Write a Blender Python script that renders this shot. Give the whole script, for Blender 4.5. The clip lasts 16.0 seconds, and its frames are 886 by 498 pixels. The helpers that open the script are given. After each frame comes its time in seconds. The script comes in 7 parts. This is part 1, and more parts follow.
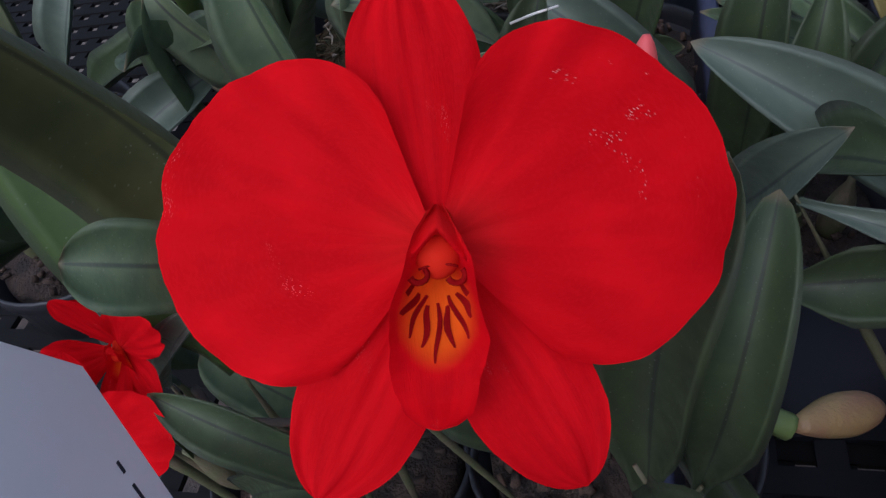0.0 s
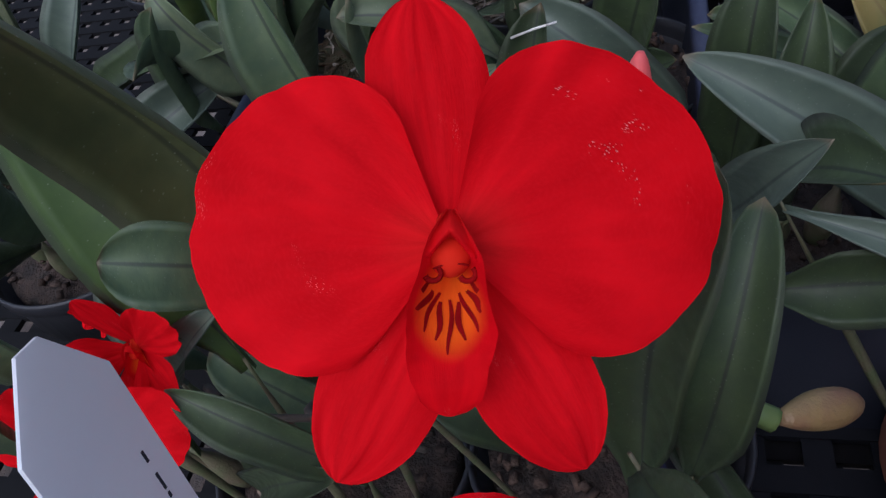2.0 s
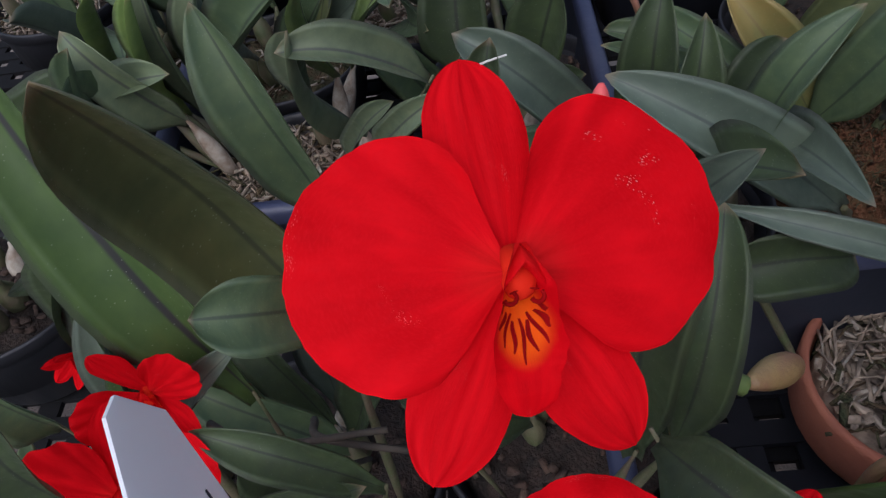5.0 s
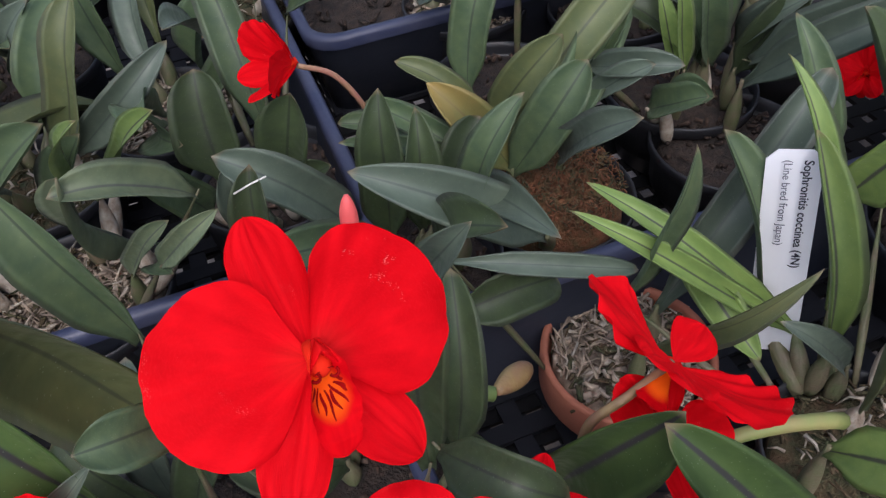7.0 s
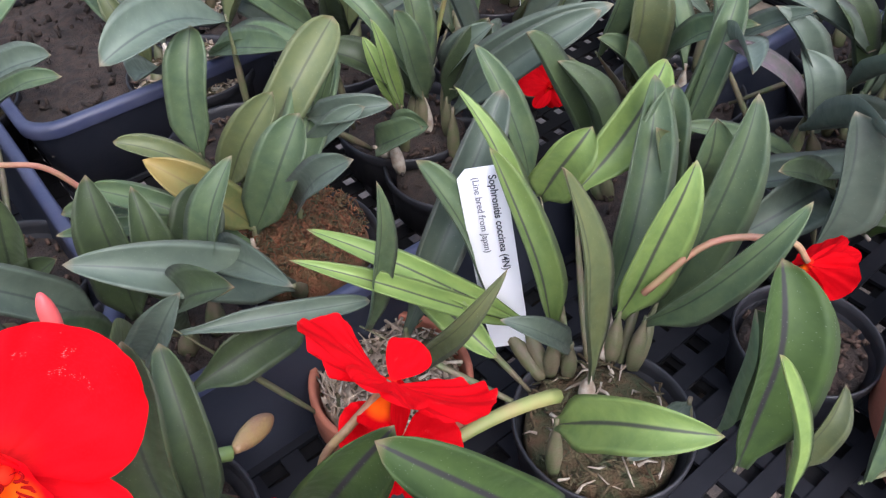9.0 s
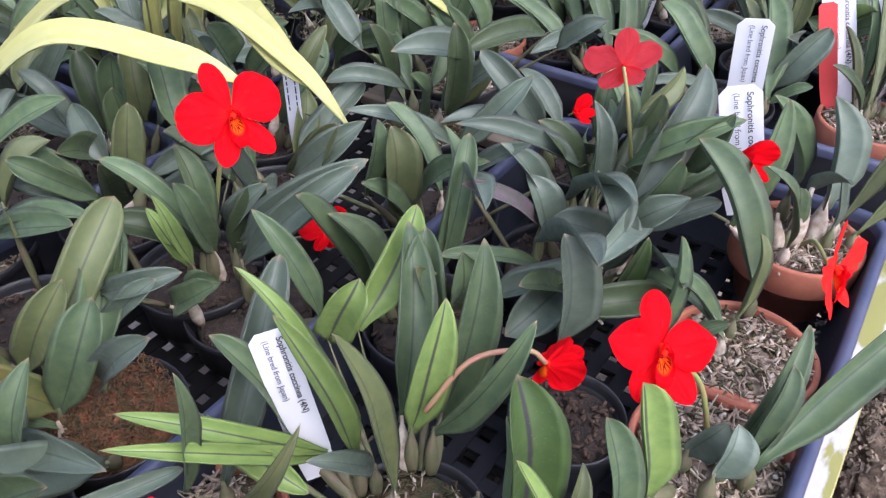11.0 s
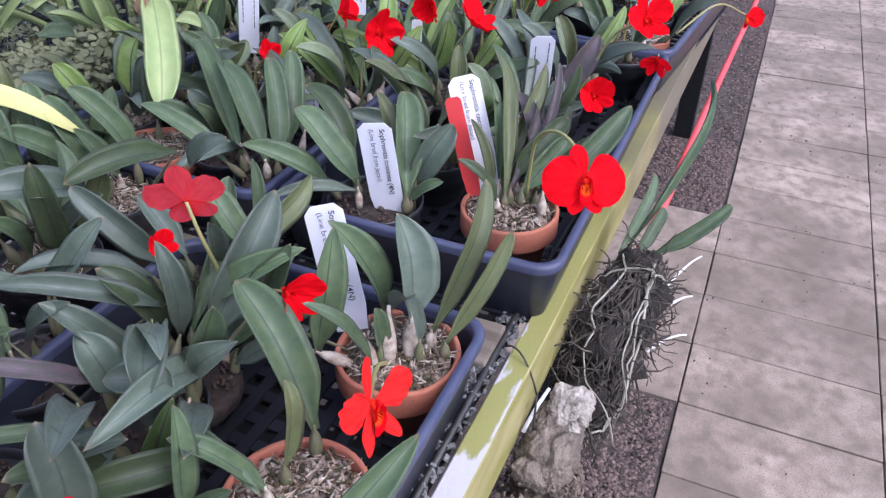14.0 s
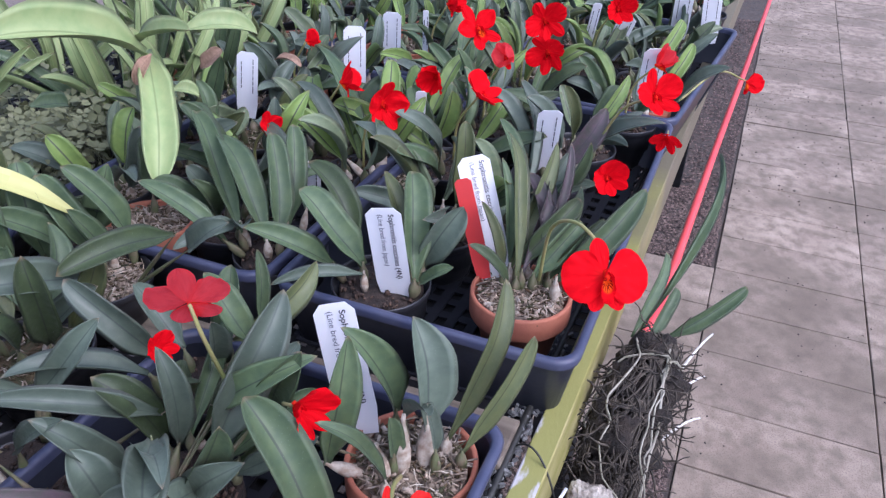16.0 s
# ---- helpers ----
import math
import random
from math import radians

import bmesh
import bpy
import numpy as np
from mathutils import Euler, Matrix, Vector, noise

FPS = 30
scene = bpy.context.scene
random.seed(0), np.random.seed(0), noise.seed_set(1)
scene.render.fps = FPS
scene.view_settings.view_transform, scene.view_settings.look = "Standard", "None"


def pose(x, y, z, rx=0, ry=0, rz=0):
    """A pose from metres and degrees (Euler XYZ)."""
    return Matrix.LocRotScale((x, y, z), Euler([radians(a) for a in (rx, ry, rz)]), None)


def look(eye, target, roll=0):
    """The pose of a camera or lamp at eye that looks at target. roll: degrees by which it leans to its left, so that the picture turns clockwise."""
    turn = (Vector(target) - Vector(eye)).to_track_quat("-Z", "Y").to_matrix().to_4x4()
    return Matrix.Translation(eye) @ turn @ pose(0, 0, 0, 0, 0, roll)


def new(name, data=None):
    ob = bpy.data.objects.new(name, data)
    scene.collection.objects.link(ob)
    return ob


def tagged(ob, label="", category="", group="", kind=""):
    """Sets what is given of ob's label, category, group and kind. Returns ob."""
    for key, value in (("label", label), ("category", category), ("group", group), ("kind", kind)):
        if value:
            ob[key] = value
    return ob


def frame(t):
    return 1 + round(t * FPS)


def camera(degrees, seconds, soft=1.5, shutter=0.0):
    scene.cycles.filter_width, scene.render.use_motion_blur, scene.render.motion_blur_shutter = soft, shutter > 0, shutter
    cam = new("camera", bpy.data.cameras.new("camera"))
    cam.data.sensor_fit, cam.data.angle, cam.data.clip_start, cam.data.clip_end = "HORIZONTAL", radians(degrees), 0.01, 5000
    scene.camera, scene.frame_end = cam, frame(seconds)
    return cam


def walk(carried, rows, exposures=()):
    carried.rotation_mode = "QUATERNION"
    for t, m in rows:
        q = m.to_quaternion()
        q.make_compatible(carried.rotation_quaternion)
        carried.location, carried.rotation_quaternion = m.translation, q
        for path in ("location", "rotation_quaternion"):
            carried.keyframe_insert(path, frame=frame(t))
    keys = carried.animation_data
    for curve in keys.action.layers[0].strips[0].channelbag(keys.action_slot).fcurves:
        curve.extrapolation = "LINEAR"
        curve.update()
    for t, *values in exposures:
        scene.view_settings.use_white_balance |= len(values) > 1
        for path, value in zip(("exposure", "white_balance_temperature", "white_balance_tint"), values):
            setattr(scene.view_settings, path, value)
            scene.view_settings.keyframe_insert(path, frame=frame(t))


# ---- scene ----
cam = camera(61.3, 16.0, 1.3)
PATH = [
    (0, (-0.1168, 0.2732, 1.0352), (-0.1704, 0.4008, 0.8908), -17.75),
    (0.5, (-0.1159, 0.2735, 1.0350), (-0.1690, 0.4014, 0.8906), -17.68),
    (1, (-0.1168, 0.2721, 1.0359), (-0.1693, 0.4003, 0.8917), -17.37),
    (1.5, (-0.1148, 0.2697, 1.0377), (-0.1670, 0.3988, 0.8941), -17.18),
    (2, (-0.1169, 0.2672, 1.0409), (-0.1688, 0.3965, 0.8974), -16.88),
    (2.5, (-0.1164, 0.2659, 1.0425), (-0.1672, 0.3960, 0.8994), -16.37),
    (3, (-0.1140, 0.2679, 1.0428), (-0.1636, 0.3982, 0.8994), -16.53),
    (5.5, (-0.1493, 0.2521, 1.0666), (-0.1540, 0.3841, 0.9164), -10.09),
    (6, (-0.1541, 0.2440, 1.0746), (-0.1438, 0.3754, 0.9241), -8.23),
    (6.5, (-0.1464, 0.2341, 1.0891), (-0.1203, 0.3649, 0.9401), -6.90),
    (7, (-0.1418, 0.2321, 1.1029), (-0.0994, 0.3617, 0.9565), -4.86),
    (7.5, (-0.1377, 0.2256, 1.1103), (-0.0818, 0.3534, 0.9671), -3.94),
    (8, (-0.1332, 0.2198, 1.1067), (-0.0650, 0.3429, 0.9646), -3.20),
    (8.5, (-0.1285, 0.2117, 1.1080), (-0.0499, 0.3294, 0.9667), -2.97),
    (9, (-0.1153, 0.2068, 1.1130), (-0.0281, 0.3186, 0.9720), -2.31),
    (11.5, (-0.1164, 0.1620, 1.1761), (0.0228, 0.2404, 1.0558), 1.40),
    (12, (-0.1132, 0.1337, 1.1775), (0.0332, 0.2044, 1.0610), 1.57),
    (12.5, (-0.0906, 0.0979, 1.1840), (0.0588, 0.1618, 1.0674), 1.72),
    (13, (-0.0522, 0.0583, 1.1902), (0.0965, 0.1235, 1.0734), -0.23),
    (13.5, (-0.0071, 0.0376, 1.1965), (0.1417, 0.1020, 1.0794), 0.21),
    (14, (0.0337, 0.0219, 1.2100), (0.1833, 0.0865, 1.0940), 0.55),
    (14.5, (0.0593, 0.0236, 1.2223), (0.2102, 0.0887, 1.1084), 0.54),
    (15, (0.0772, 0.0234, 1.2311), (0.2302, 0.0881, 1.1197), 0.79),
    (15.5, (0.0724, 0.0378, 1.2326), (0.2277, 0.1007, 1.1233), 1.40),
    (16, (0.0662, 0.0607, 1.2314), (0.2224, 0.1235, 1.1234), 1.58),
]
# seconds, stops, kelvin, tint: the camera opens up as it turns from the red bloom to the bench
EXPOSURES = [(0.0, -0.9, 5350, 16), (3.0, -0.8, 5350, 15), (5.5, -0.55, 5750, 14), (7.0, -0.12, 5850, 14), (8.0, 0.1, 5800, 14), (9.0, 0.7, 5800, 15), (12.0, 0.68, 5600, 20), (14.0, 0.42, 5400, 22), (16.0, 0.28, 5300, 22)]
walk(cam, [(t, look(eye, target, roll)) for t, eye, target, roll in PATH], EXPOSURES)

# ---------------- light ----------------
world = bpy.data.worlds.new("greenhouse_sky")
scene.world = world
world.use_nodes = True
wn = world.node_tree.nodes
sky = wn.new("ShaderNodeTexSky")
sky.sky_type, sky.sun_disc = "NISHITA", False
sky.sun_elevation, sky.sun_rotation = radians(51), radians(197)
sky.air_density, sky.dust_density, sky.ozone_density = 1.0, 5.0, 1.0
soften = wn.new("ShaderNodeHueSaturation")
soften.inputs["Saturation"].default_value = 0.7
world.node_tree.links.new(sky.outputs[0], soften.inputs["Color"])
world.node_tree.links.new(soften.outputs[0], wn["Background"].inputs[0])
wn["Background"].inputs[1].default_value = 0.225
sun = new("sun", bpy.data.lights.new("sun", "SUN"))
sun.data.energy, sun.data.angle, sun.data.color = 1.05, radians(110), (1.0, 0.965, 0.985)
sun.matrix_world = look((-1.0, -1.6, 2.5), (0, 0, 0))

# ---------------- materials ----------------


def material(name, base, rough=0.6, second=None, scale=40.0, bump=0.0, fine=None, metal=0.0, spec=0.5, coords="Object", vary=0.0, stretch=(1, 1, 1)):
    """Two-scale mottled surface: base and second colour mixed by noise, with bump from finer noise."""
    m = bpy.data.materials.new(name)
    m.use_nodes = True
    nt = m.node_tree
    n, lk = nt.nodes, nt.links.new
    p = n["Principled BSDF"]
    p.inputs["Roughness"].default_value, p.inputs["Metallic"].default_value = rough, metal
    p.inputs["Specular IOR Level"].default_value = spec
    tc = n.new("ShaderNodeTexCoord")
    mp = n.new("ShaderNodeMapping")
    mp.inputs["Scale"].default_value = stretch
    lk(tc.outputs[coords], mp.inputs[0])
    big = n.new("ShaderNodeTexNoise")
    big.inputs["Scale"].default_value, big.inputs["Detail"].default_value = scale, 5.0
    lk(mp.outputs[0], big.inputs["Vector"])
    ramp = n.new("ShaderNodeMapRange")
    ramp.inputs[1].default_value, ramp.inputs[2].default_value = 0.35, 0.65
    lk(big.outputs["Fac"], ramp.inputs[0])
    mix = n.new("ShaderNodeMix")
    mix.data_type = "RGBA"
    mix.inputs[6].default_value = (*base, 1)
    mix.inputs[7].default_value = (*(second or [c * 0.7 for c in base]), 1)
    lk(ramp.outputs[0], mix.inputs[0])
    out = mix.outputs[2]
    small = n.new("ShaderNodeTexNoise")
    small.inputs["Scale"].default_value, small.inputs["Detail"].default_value = fine or scale * 8, 3.0
    lk(mp.outputs[0], small.inputs["Vector"])
    if vary:
        info = n.new("ShaderNodeObjectInfo")
        span = n.new("ShaderNodeMapRange")
        span.inputs[3].default_value, span.inputs[4].default_value = 1 - vary, 1 + vary
        lk(info.outputs["Random"], span.inputs[0])
        hue = n.new("ShaderNodeHueSaturation")
        lk(span.outputs[0], hue.inputs["Value"])
        lk(out, hue.inputs["Color"])
        out = hue.outputs[0]
    lk(out, p.inputs["Base Color"])
    if bump:
        bp = n.new("ShaderNodeBump")
        bp.inputs["Strength"].default_value, bp.inputs["Distance"].default_value = 1.0, bump
        lk(small.outputs["Fac"], bp.inputs["Height"])
        lk(bp.outputs[0], p.inputs["Normal"])
    return m


def leaf_material(name, base, second, rib, rib_width=0.04, rough=0.46, rib_deep=0.7, turn=(0.965, 0.65, (0.2, 0.14, 0.08)), gloss=0.36):
    """Thick strap leaf: dull green with a bloom, a dark line along the middle and fine dots. turn: where the tip withers, how much, its colour."""
    m = material(name, base, rough, second, 3.0, 0.00004, fine=18.0, coords="UV", vary=0.22, stretch=(1.0, 3.0, 1), spec=gloss)
    n, lk = m.node_tree.nodes, m.node_tree.links.new
    p = n["Principled BSDF"]
    was = p.inputs["Base Color"].links[0].from_socket
    tc = n.new("ShaderNodeTexCoord")
    sep = n.new("ShaderNodeSeparateXYZ")
    lk(tc.outputs["UV"], sep.inputs[0])
    off = n.new("ShaderNodeMath")
    off.operation, off.inputs[1].default_value = "SUBTRACT", 0.5
    lk(sep.outputs[0], off.inputs[0])
    ab = n.new("ShaderNodeMath")
    ab.operation = "ABSOLUTE"
    lk(off.outputs[0], ab.inputs[0])
    line = n.new("ShaderNodeMapRange")
    line.interpolation_type = "SMOOTHSTEP"
    line.inputs[1].default_value, line.inputs[2].default_value = rib_width * 0.25, rib_width
    line.inputs[3].default_value, line.inputs[4].default_value = rib_deep, 0.0
    lk(ab.outputs[0], line.inputs[0])
    mix = n.new("ShaderNodeMix")
    mix.data_type = "RGBA"
    mix.inputs[7].default_value = (*rib, 1)
    lk(line.outputs[0], mix.inputs[0])
    lk(was, mix.inputs[6])
    # yellowish edge and brown flecks
    edge = n.new("ShaderNodeMapRange")
    edge.inputs[1].default_value, edge.inputs[2].default_value = 0.44, 0.5
    edge.inputs[4].default_value = 0.05
    lk(ab.outputs[0], edge.inputs[0])
    rim = n.new("ShaderNodeMix")
    rim.data_type = "RGBA"
    rim.inputs[7].default_value = (base[0] * 1.9, base[1] * 1.6, base[2] * 0.9, 1)
    lk(edge.outputs[0], rim.inputs[0])
    lk(mix.outputs[2], rim.inputs[6])
    tip = n.new("ShaderNodeMapRange")
    tip.inputs[1].default_value, tip.inputs[2].default_value, tip.inputs[4].default_value = turn[0], 1.0, turn[1]
    lk(sep.outputs[1], tip.inputs[0])
    brown = n.new("ShaderNodeMix")
    brown.data_type = "RGBA"
    brown.inputs[7].default_value = (*turn[2], 1)
    lk(tip.outputs[0], brown.inputs[0])
    lk(rim.outputs[2], brown.inputs[6])
    # pale water spots and dull patches
    cell = n.new("ShaderNodeTexVoronoi")
    cell.inputs["Scale"].default_value = 14.0
    stretch = n.new("ShaderNodeMapping")
    stretch.inputs["Scale"].default_value = (1, 4, 1)
    lk(tc.outputs["UV"], stretch.inputs[0])
    lk(stretch.outputs[0], cell.inputs["Vector"])
    dot = n.new("ShaderNodeMapRange")
    dot.inputs[1].default_value, dot.inputs[2].default_value, dot.inputs[3].default_value, dot.inputs[4].default_value = 0.05, 0.13, 0.3, 0.0
    lk(cell.outputs["Distance"], dot.inputs[0])
    spots = n.new("ShaderNodeMix")
    spots.data_type = "RGBA"
    spots.inputs[7].default_value = (0.3, 0.33, 0.27, 1)
    lk(dot.outputs[0], spots.inputs[0])
    lk(brown.outputs[2], spots.inputs[6])
    lk(spots.outputs[2], p.inputs["Base Color"])
    film = n.new("ShaderNodeTexNoise")
    film.inputs["Scale"].default_value = 5.0
    lk(stretch.outputs[0], film.inputs["Vector"])
    gloss = n.new("ShaderNodeMapRange")
    gloss.inputs[1].default_value, gloss.inputs[2].default_value, gloss.inputs[3].default_value, gloss.inputs[4].default_value = 0.3, 0.7, rough - 0.07, rough + 0.16
    lk(film.outputs["Fac"], gloss.inputs[0])
    lk(gloss.outputs[0], p.inputs["Roughness"])
    p.inputs["Transmission Weight"].default_value = 0.0
    p.inputs["Sheen Weight"].default_value = 0.03
    p.inputs["Sheen Roughness"].default_value = 0.5
    return m


def petal_material(name, base, second, glow=0.3, flecks=0.0):
    """Velvety petal: faint veins along its length, a paler skin in places, light passing through it; flecks: pale scars."""
    m = material(name, base, 0.55, second, 1.2, 0.00007, fine=12.0, coords="UV", stretch=(4.5, 1.3, 1), spec=0.02)
    n, lk = m.node_tree.nodes, m.node_tree.links.new
    p = n["Principled BSDF"]
    p.inputs["Sheen Weight"].default_value = 0.025
    p.inputs["Sheen Tint"].default_value = (1.0, 0.14, 0.14, 1)
    colour = p.inputs["Base Color"].links[0].from_socket
    tc, wash, grain = n.new("ShaderNodeTexCoord"), n.new("ShaderNodeTexNoise"), n.new("ShaderNodeTexNoise")
    wash.inputs["Scale"].default_value, wash.inputs["Detail"].default_value = 2.6, 2.0
    grain.inputs["Scale"].default_value, grain.inputs["Detail"].default_value = 60.0, 3.0
    lk(tc.outputs["UV"], wash.inputs["Vector"])
    lk(tc.outputs["UV"], grain.inputs["Vector"])
    layers = [(wash, 0.42, 0.66, 0.6, (base[0] * 0.78, base[1] * 0.5, base[2] * 0.6)), (grain, 0.45, 0.8, 0.35, (base[0] * 0.95, base[1] * 2 + 0.003, base[2] * 2 + 0.002))]
    for tex, lo, hi, amount, tone in layers:
        r, mix = n.new("ShaderNodeMapRange"), n.new("ShaderNodeMix")
        r.inputs[1].default_value, r.inputs[2].default_value, r.inputs[4].default_value = lo, hi, amount
        lk(tex.outputs["Fac"], r.inputs[0])
        mix.data_type = "RGBA"
        mix.inputs[7].default_value = (*tone, 1)
        lk(r.outputs[0], mix.inputs[0])
        lk(colour, mix.inputs[6])
        colour = mix.outputs[2]
    # slightly paler claw
    where_on, claw, pale = n.new("ShaderNodeSeparateXYZ"), n.new("ShaderNodeMapRange"), n.new("ShaderNodeMix")
    lk(tc.outputs["UV"], where_on.inputs[0])
    lk(where_on.outputs[1], claw.inputs[0])
    claw.interpolation_type = "SMOOTHSTEP"
    claw.inputs[1].default_value, claw.inputs[2].default_value, claw.inputs[3].default_value, claw.inputs[4].default_value = 0.03, 0.24, 0.2, 0.0
    pale.data_type = "RGBA"
    pale.inputs[7].default_value = (base[0], base[1] + 0.035, base[2] + 0.018, 1)
    lk(claw.outputs[0], pale.inputs[0])
    lk(colour, pale.inputs[6])
    colour = pale.outputs[2]
    # pale scars, gathered in patches of the outer half
    cell, where, dot, zone, both = n.new("ShaderNodeTexVoronoi"), n.new("ShaderNodeTexNoise"), n.new("ShaderNodeMapRange"), n.new("ShaderNodeMapRange"), n.new("ShaderNodeMath")
    cell.inputs["Scale"].default_value = 85.0 if flecks else 110.0
    where.inputs["Scale"].default_value, where.inputs["Detail"].default_value = (9.0 if flecks else 3.2), 7.0
    lk(tc.outputs["UV"], cell.inputs["Vector"])
    lk(tc.outputs["UV"], where.inputs["Vector"])
    dot.inputs[1].default_value, dot.inputs[2].default_value, dot.inputs[3].default_value, dot.inputs[4].default_value = 0.1, 0.34, 1.0, 0.0
    zone.inputs[1].default_value, zone.inputs[2].default_value, zone.inputs[4].default_value = 0.62 - 0.02 * flecks, 0.7 - 0.04 * flecks, 0.36 + 0.2 * flecks
    lk(cell.outputs["Distance"], dot.inputs[0])
    lk(where.outputs["Fac"], zone.inputs[0])
    if flecks:
        spot, near = n.new("ShaderNodeMapping"), n.new("ShaderNodeVectorMath")
        spot.inputs["Location"].default_value, spot.inputs["Scale"].default_value = (-0.62 / 0.3, -0.74 / 0.36, 0), (1 / 0.3, 1 / 0.36, 0)
        near.operation = "LENGTH"
        lk(tc.outputs["UV"], spot.inputs[0])
        lk(spot.outputs[0], near.inputs[0])
        patch, scaled = n.new("ShaderNodeMapRange"), n.new("ShaderNodeMath")
        patch.inputs[1].default_value, patch.inputs[2].default_value, patch.inputs[3].default_value, patch.inputs[4].default_value = 0.5, 1.15, 0.02, -0.16
        lk(near.outputs["Value"], patch.inputs[0])
        lk(where.outputs["Fac"], scaled.inputs[0])
        lk(patch.outputs[0], scaled.inputs[1])
        lk(scaled.outputs[0], zone.inputs[0])
    both.operation = "MULTIPLY"
    lk(dot.outputs[0], both.inputs[0])
    lk(zone.outputs[0], both.inputs[1])
    scar = n.new("ShaderNodeMix")
    scar.data_type = "RGBA"
    scar.inputs[7].default_value = (0.85, 0.42, 0.4, 1)
    lk(both.outputs[0], scar.inputs[0])
    lk(colour, scar.inputs[6])
    colour = scar.outputs[2]
    lk(colour, p.inputs["Base Color"])
    tr = n.new("ShaderNodeBsdfTranslucent")
    lk(colour, tr.inputs[0])
    sh = n.new("ShaderNodeMixShader")
    sh.inputs[0].default_value = glow
    lk(p.outputs[0], sh.inputs[1])
    lk(tr.outputs[0], sh.inputs[2])
    lk(sh.outputs[0], n["Material Output"].inputs[0])
    return m


LEAF = {
    "green": leaf_material("leaf_green", (0.086, 0.124, 0.057), (0.058, 0.092, 0.047), (0.018, 0.026, 0.02)),
    "blue": leaf_material("leaf_bluegreen", (0.094, 0.123, 0.088), (0.07, 0.096, 0.07), (0.03, 0.042, 0.036), gloss=0.5),
    "light": leaf_material("leaf_light", (0.165, 0.235, 0.062), (0.12, 0.185, 0.05), (0.025, 0.02, 0.028), 0.06, rib_deep=0.85),
    "fresh": leaf_material("leaf_fresh", (0.05, 0.084, 0.022), (0.036, 0.064, 0.018), (0.022, 0.016, 0.026), 0.07, rib_deep=0.85, gloss=0.2),
    "olive": leaf_material("leaf_olive", (0.1, 0.115, 0.045), (0.075, 0.095, 0.04), (0.03, 0.035, 0.02)),
    "sage": leaf_material("leaf_sage", (0.15, 0.185, 0.1), (0.105, 0.14, 0.08), (0.045, 0.045, 0.05), 0.055),
    "umber": leaf_material("leaf_umber", (0.075, 0.085, 0.031), (0.05, 0.062, 0.023), (0.02, 0.024, 0.012)),
    "dark": leaf_material("leaf_dark", (0.046, 0.068, 0.027), (0.034, 0.05, 0.023), (0.012, 0.015, 0.012)),
    "yellow": leaf_material("leaf_yellow", (0.42, 0.41, 0.16), (0.35, 0.36, 0.12), (0.4, 0.39, 0.14)),
    "pale": leaf_material("leaf_pale", (0.26, 0.31, 0.135), (0.2, 0.27, 0.11), (0.14, 0.18, 0.07)),
    "ochre": leaf_material("leaf_ochre", (0.085, 0.105, 0.035), (0.13, 0.12, 0.04), (0.06, 0.06, 0.03), turn=(0.5, 0.6, (0.34, 0.22, 0.06))),
    "dry": leaf_material("leaf_dry", (0.34, 0.22, 0.15), (0.22, 0.14, 0.09), (0.15, 0.09, 0.06), rough=0.7),
    "clover": leaf_material("leaf_clover", (0.15, 0.165, 0.08), (0.11, 0.115, 0.06), (0.1, 0.12, 0.06)),
    "maroon": leaf_material("leaf_maroon", (0.075, 0.08, 0.04), (0.09, 0.04, 0.042), (0.06, 0.03, 0.035)),
    "purple": leaf_material("leaf_purple", (0.095, 0.068, 0.078), (0.06, 0.062, 0.052), (0.06, 0.05, 0.06)),
}
RED = petal_material("petal_red", (0.84, 0.0042, 0.0095), (0.6, 0.002, 0.005))
RED_SCARRED = petal_material("petal_red_scarred", (0.84, 0.0042, 0.0095), (0.6, 0.002, 0.005), flecks=1.0)
PINK = petal_material("petal_pinkred", (0.97, 0.085, 0.095), (0.93, 0.06, 0.07), 0.75)
CORAL = petal_material("petal_coral", (0.88, 0.035, 0.025), (0.82, 0.02, 0.02), 0.4)
ORANGE_RED = petal_material("petal_orange_red", (0.88, 0.03, 0.008), (0.8, 0.014, 0.006))


def lip_material():
    """The lip's blade: orange in the throat, running out into red towards the rim."""
    m = petal_material("lip_red_orange", (0.72, 0.002, 0.006), (0.62, 0.001, 0.005))
    n, lk = m.node_tree.nodes, m.node_tree.links.new
    p = n["Principled BSDF"]
    was = p.inputs["Base Color"].links[0].from_socket
    tc, mp, ln = n.new("ShaderNodeTexCoord"), n.new("ShaderNodeMapping"), n.new("ShaderNodeVectorMath")
    mp.inputs["Location"].default_value = (-0.5 * 2.1, -0.45 * 3.3, 0)
    mp.inputs["Scale"].default_value = (2.1, 3.3, 1)
    ln.operation = "LENGTH"
    lk(tc.outputs["UV"], mp.inputs[0])
    lk(mp.outputs[0], ln.inputs[0])
    fade = n.new("ShaderNodeMapRange")
    fade.interpolation_type = "SMOOTHSTEP"
    fade.inputs[1].default_value, fade.inputs[2].default_value, fade.inputs[3].default_value, fade.inputs[4].default_value = 0.5, 1.0, 1.0, 0.0
    lk(ln.outputs["Value"], fade.inputs[0])
    mix = n.new("ShaderNodeMix")
    mix.data_type = "RGBA"
    mix.inputs[7].default_value = (0.9, 0.125, 0.004, 1)
    lk(fade.outputs[0], mix.inputs[0])
    lk(was, mix.inputs[6])
    lk(mix.outputs[2], p.inputs["Base Color"])
    for t in [x for x in n if x.type == "BSDF_TRANSLUCENT"]:
        lk(mix.outputs[2], t.inputs[0])
    return m


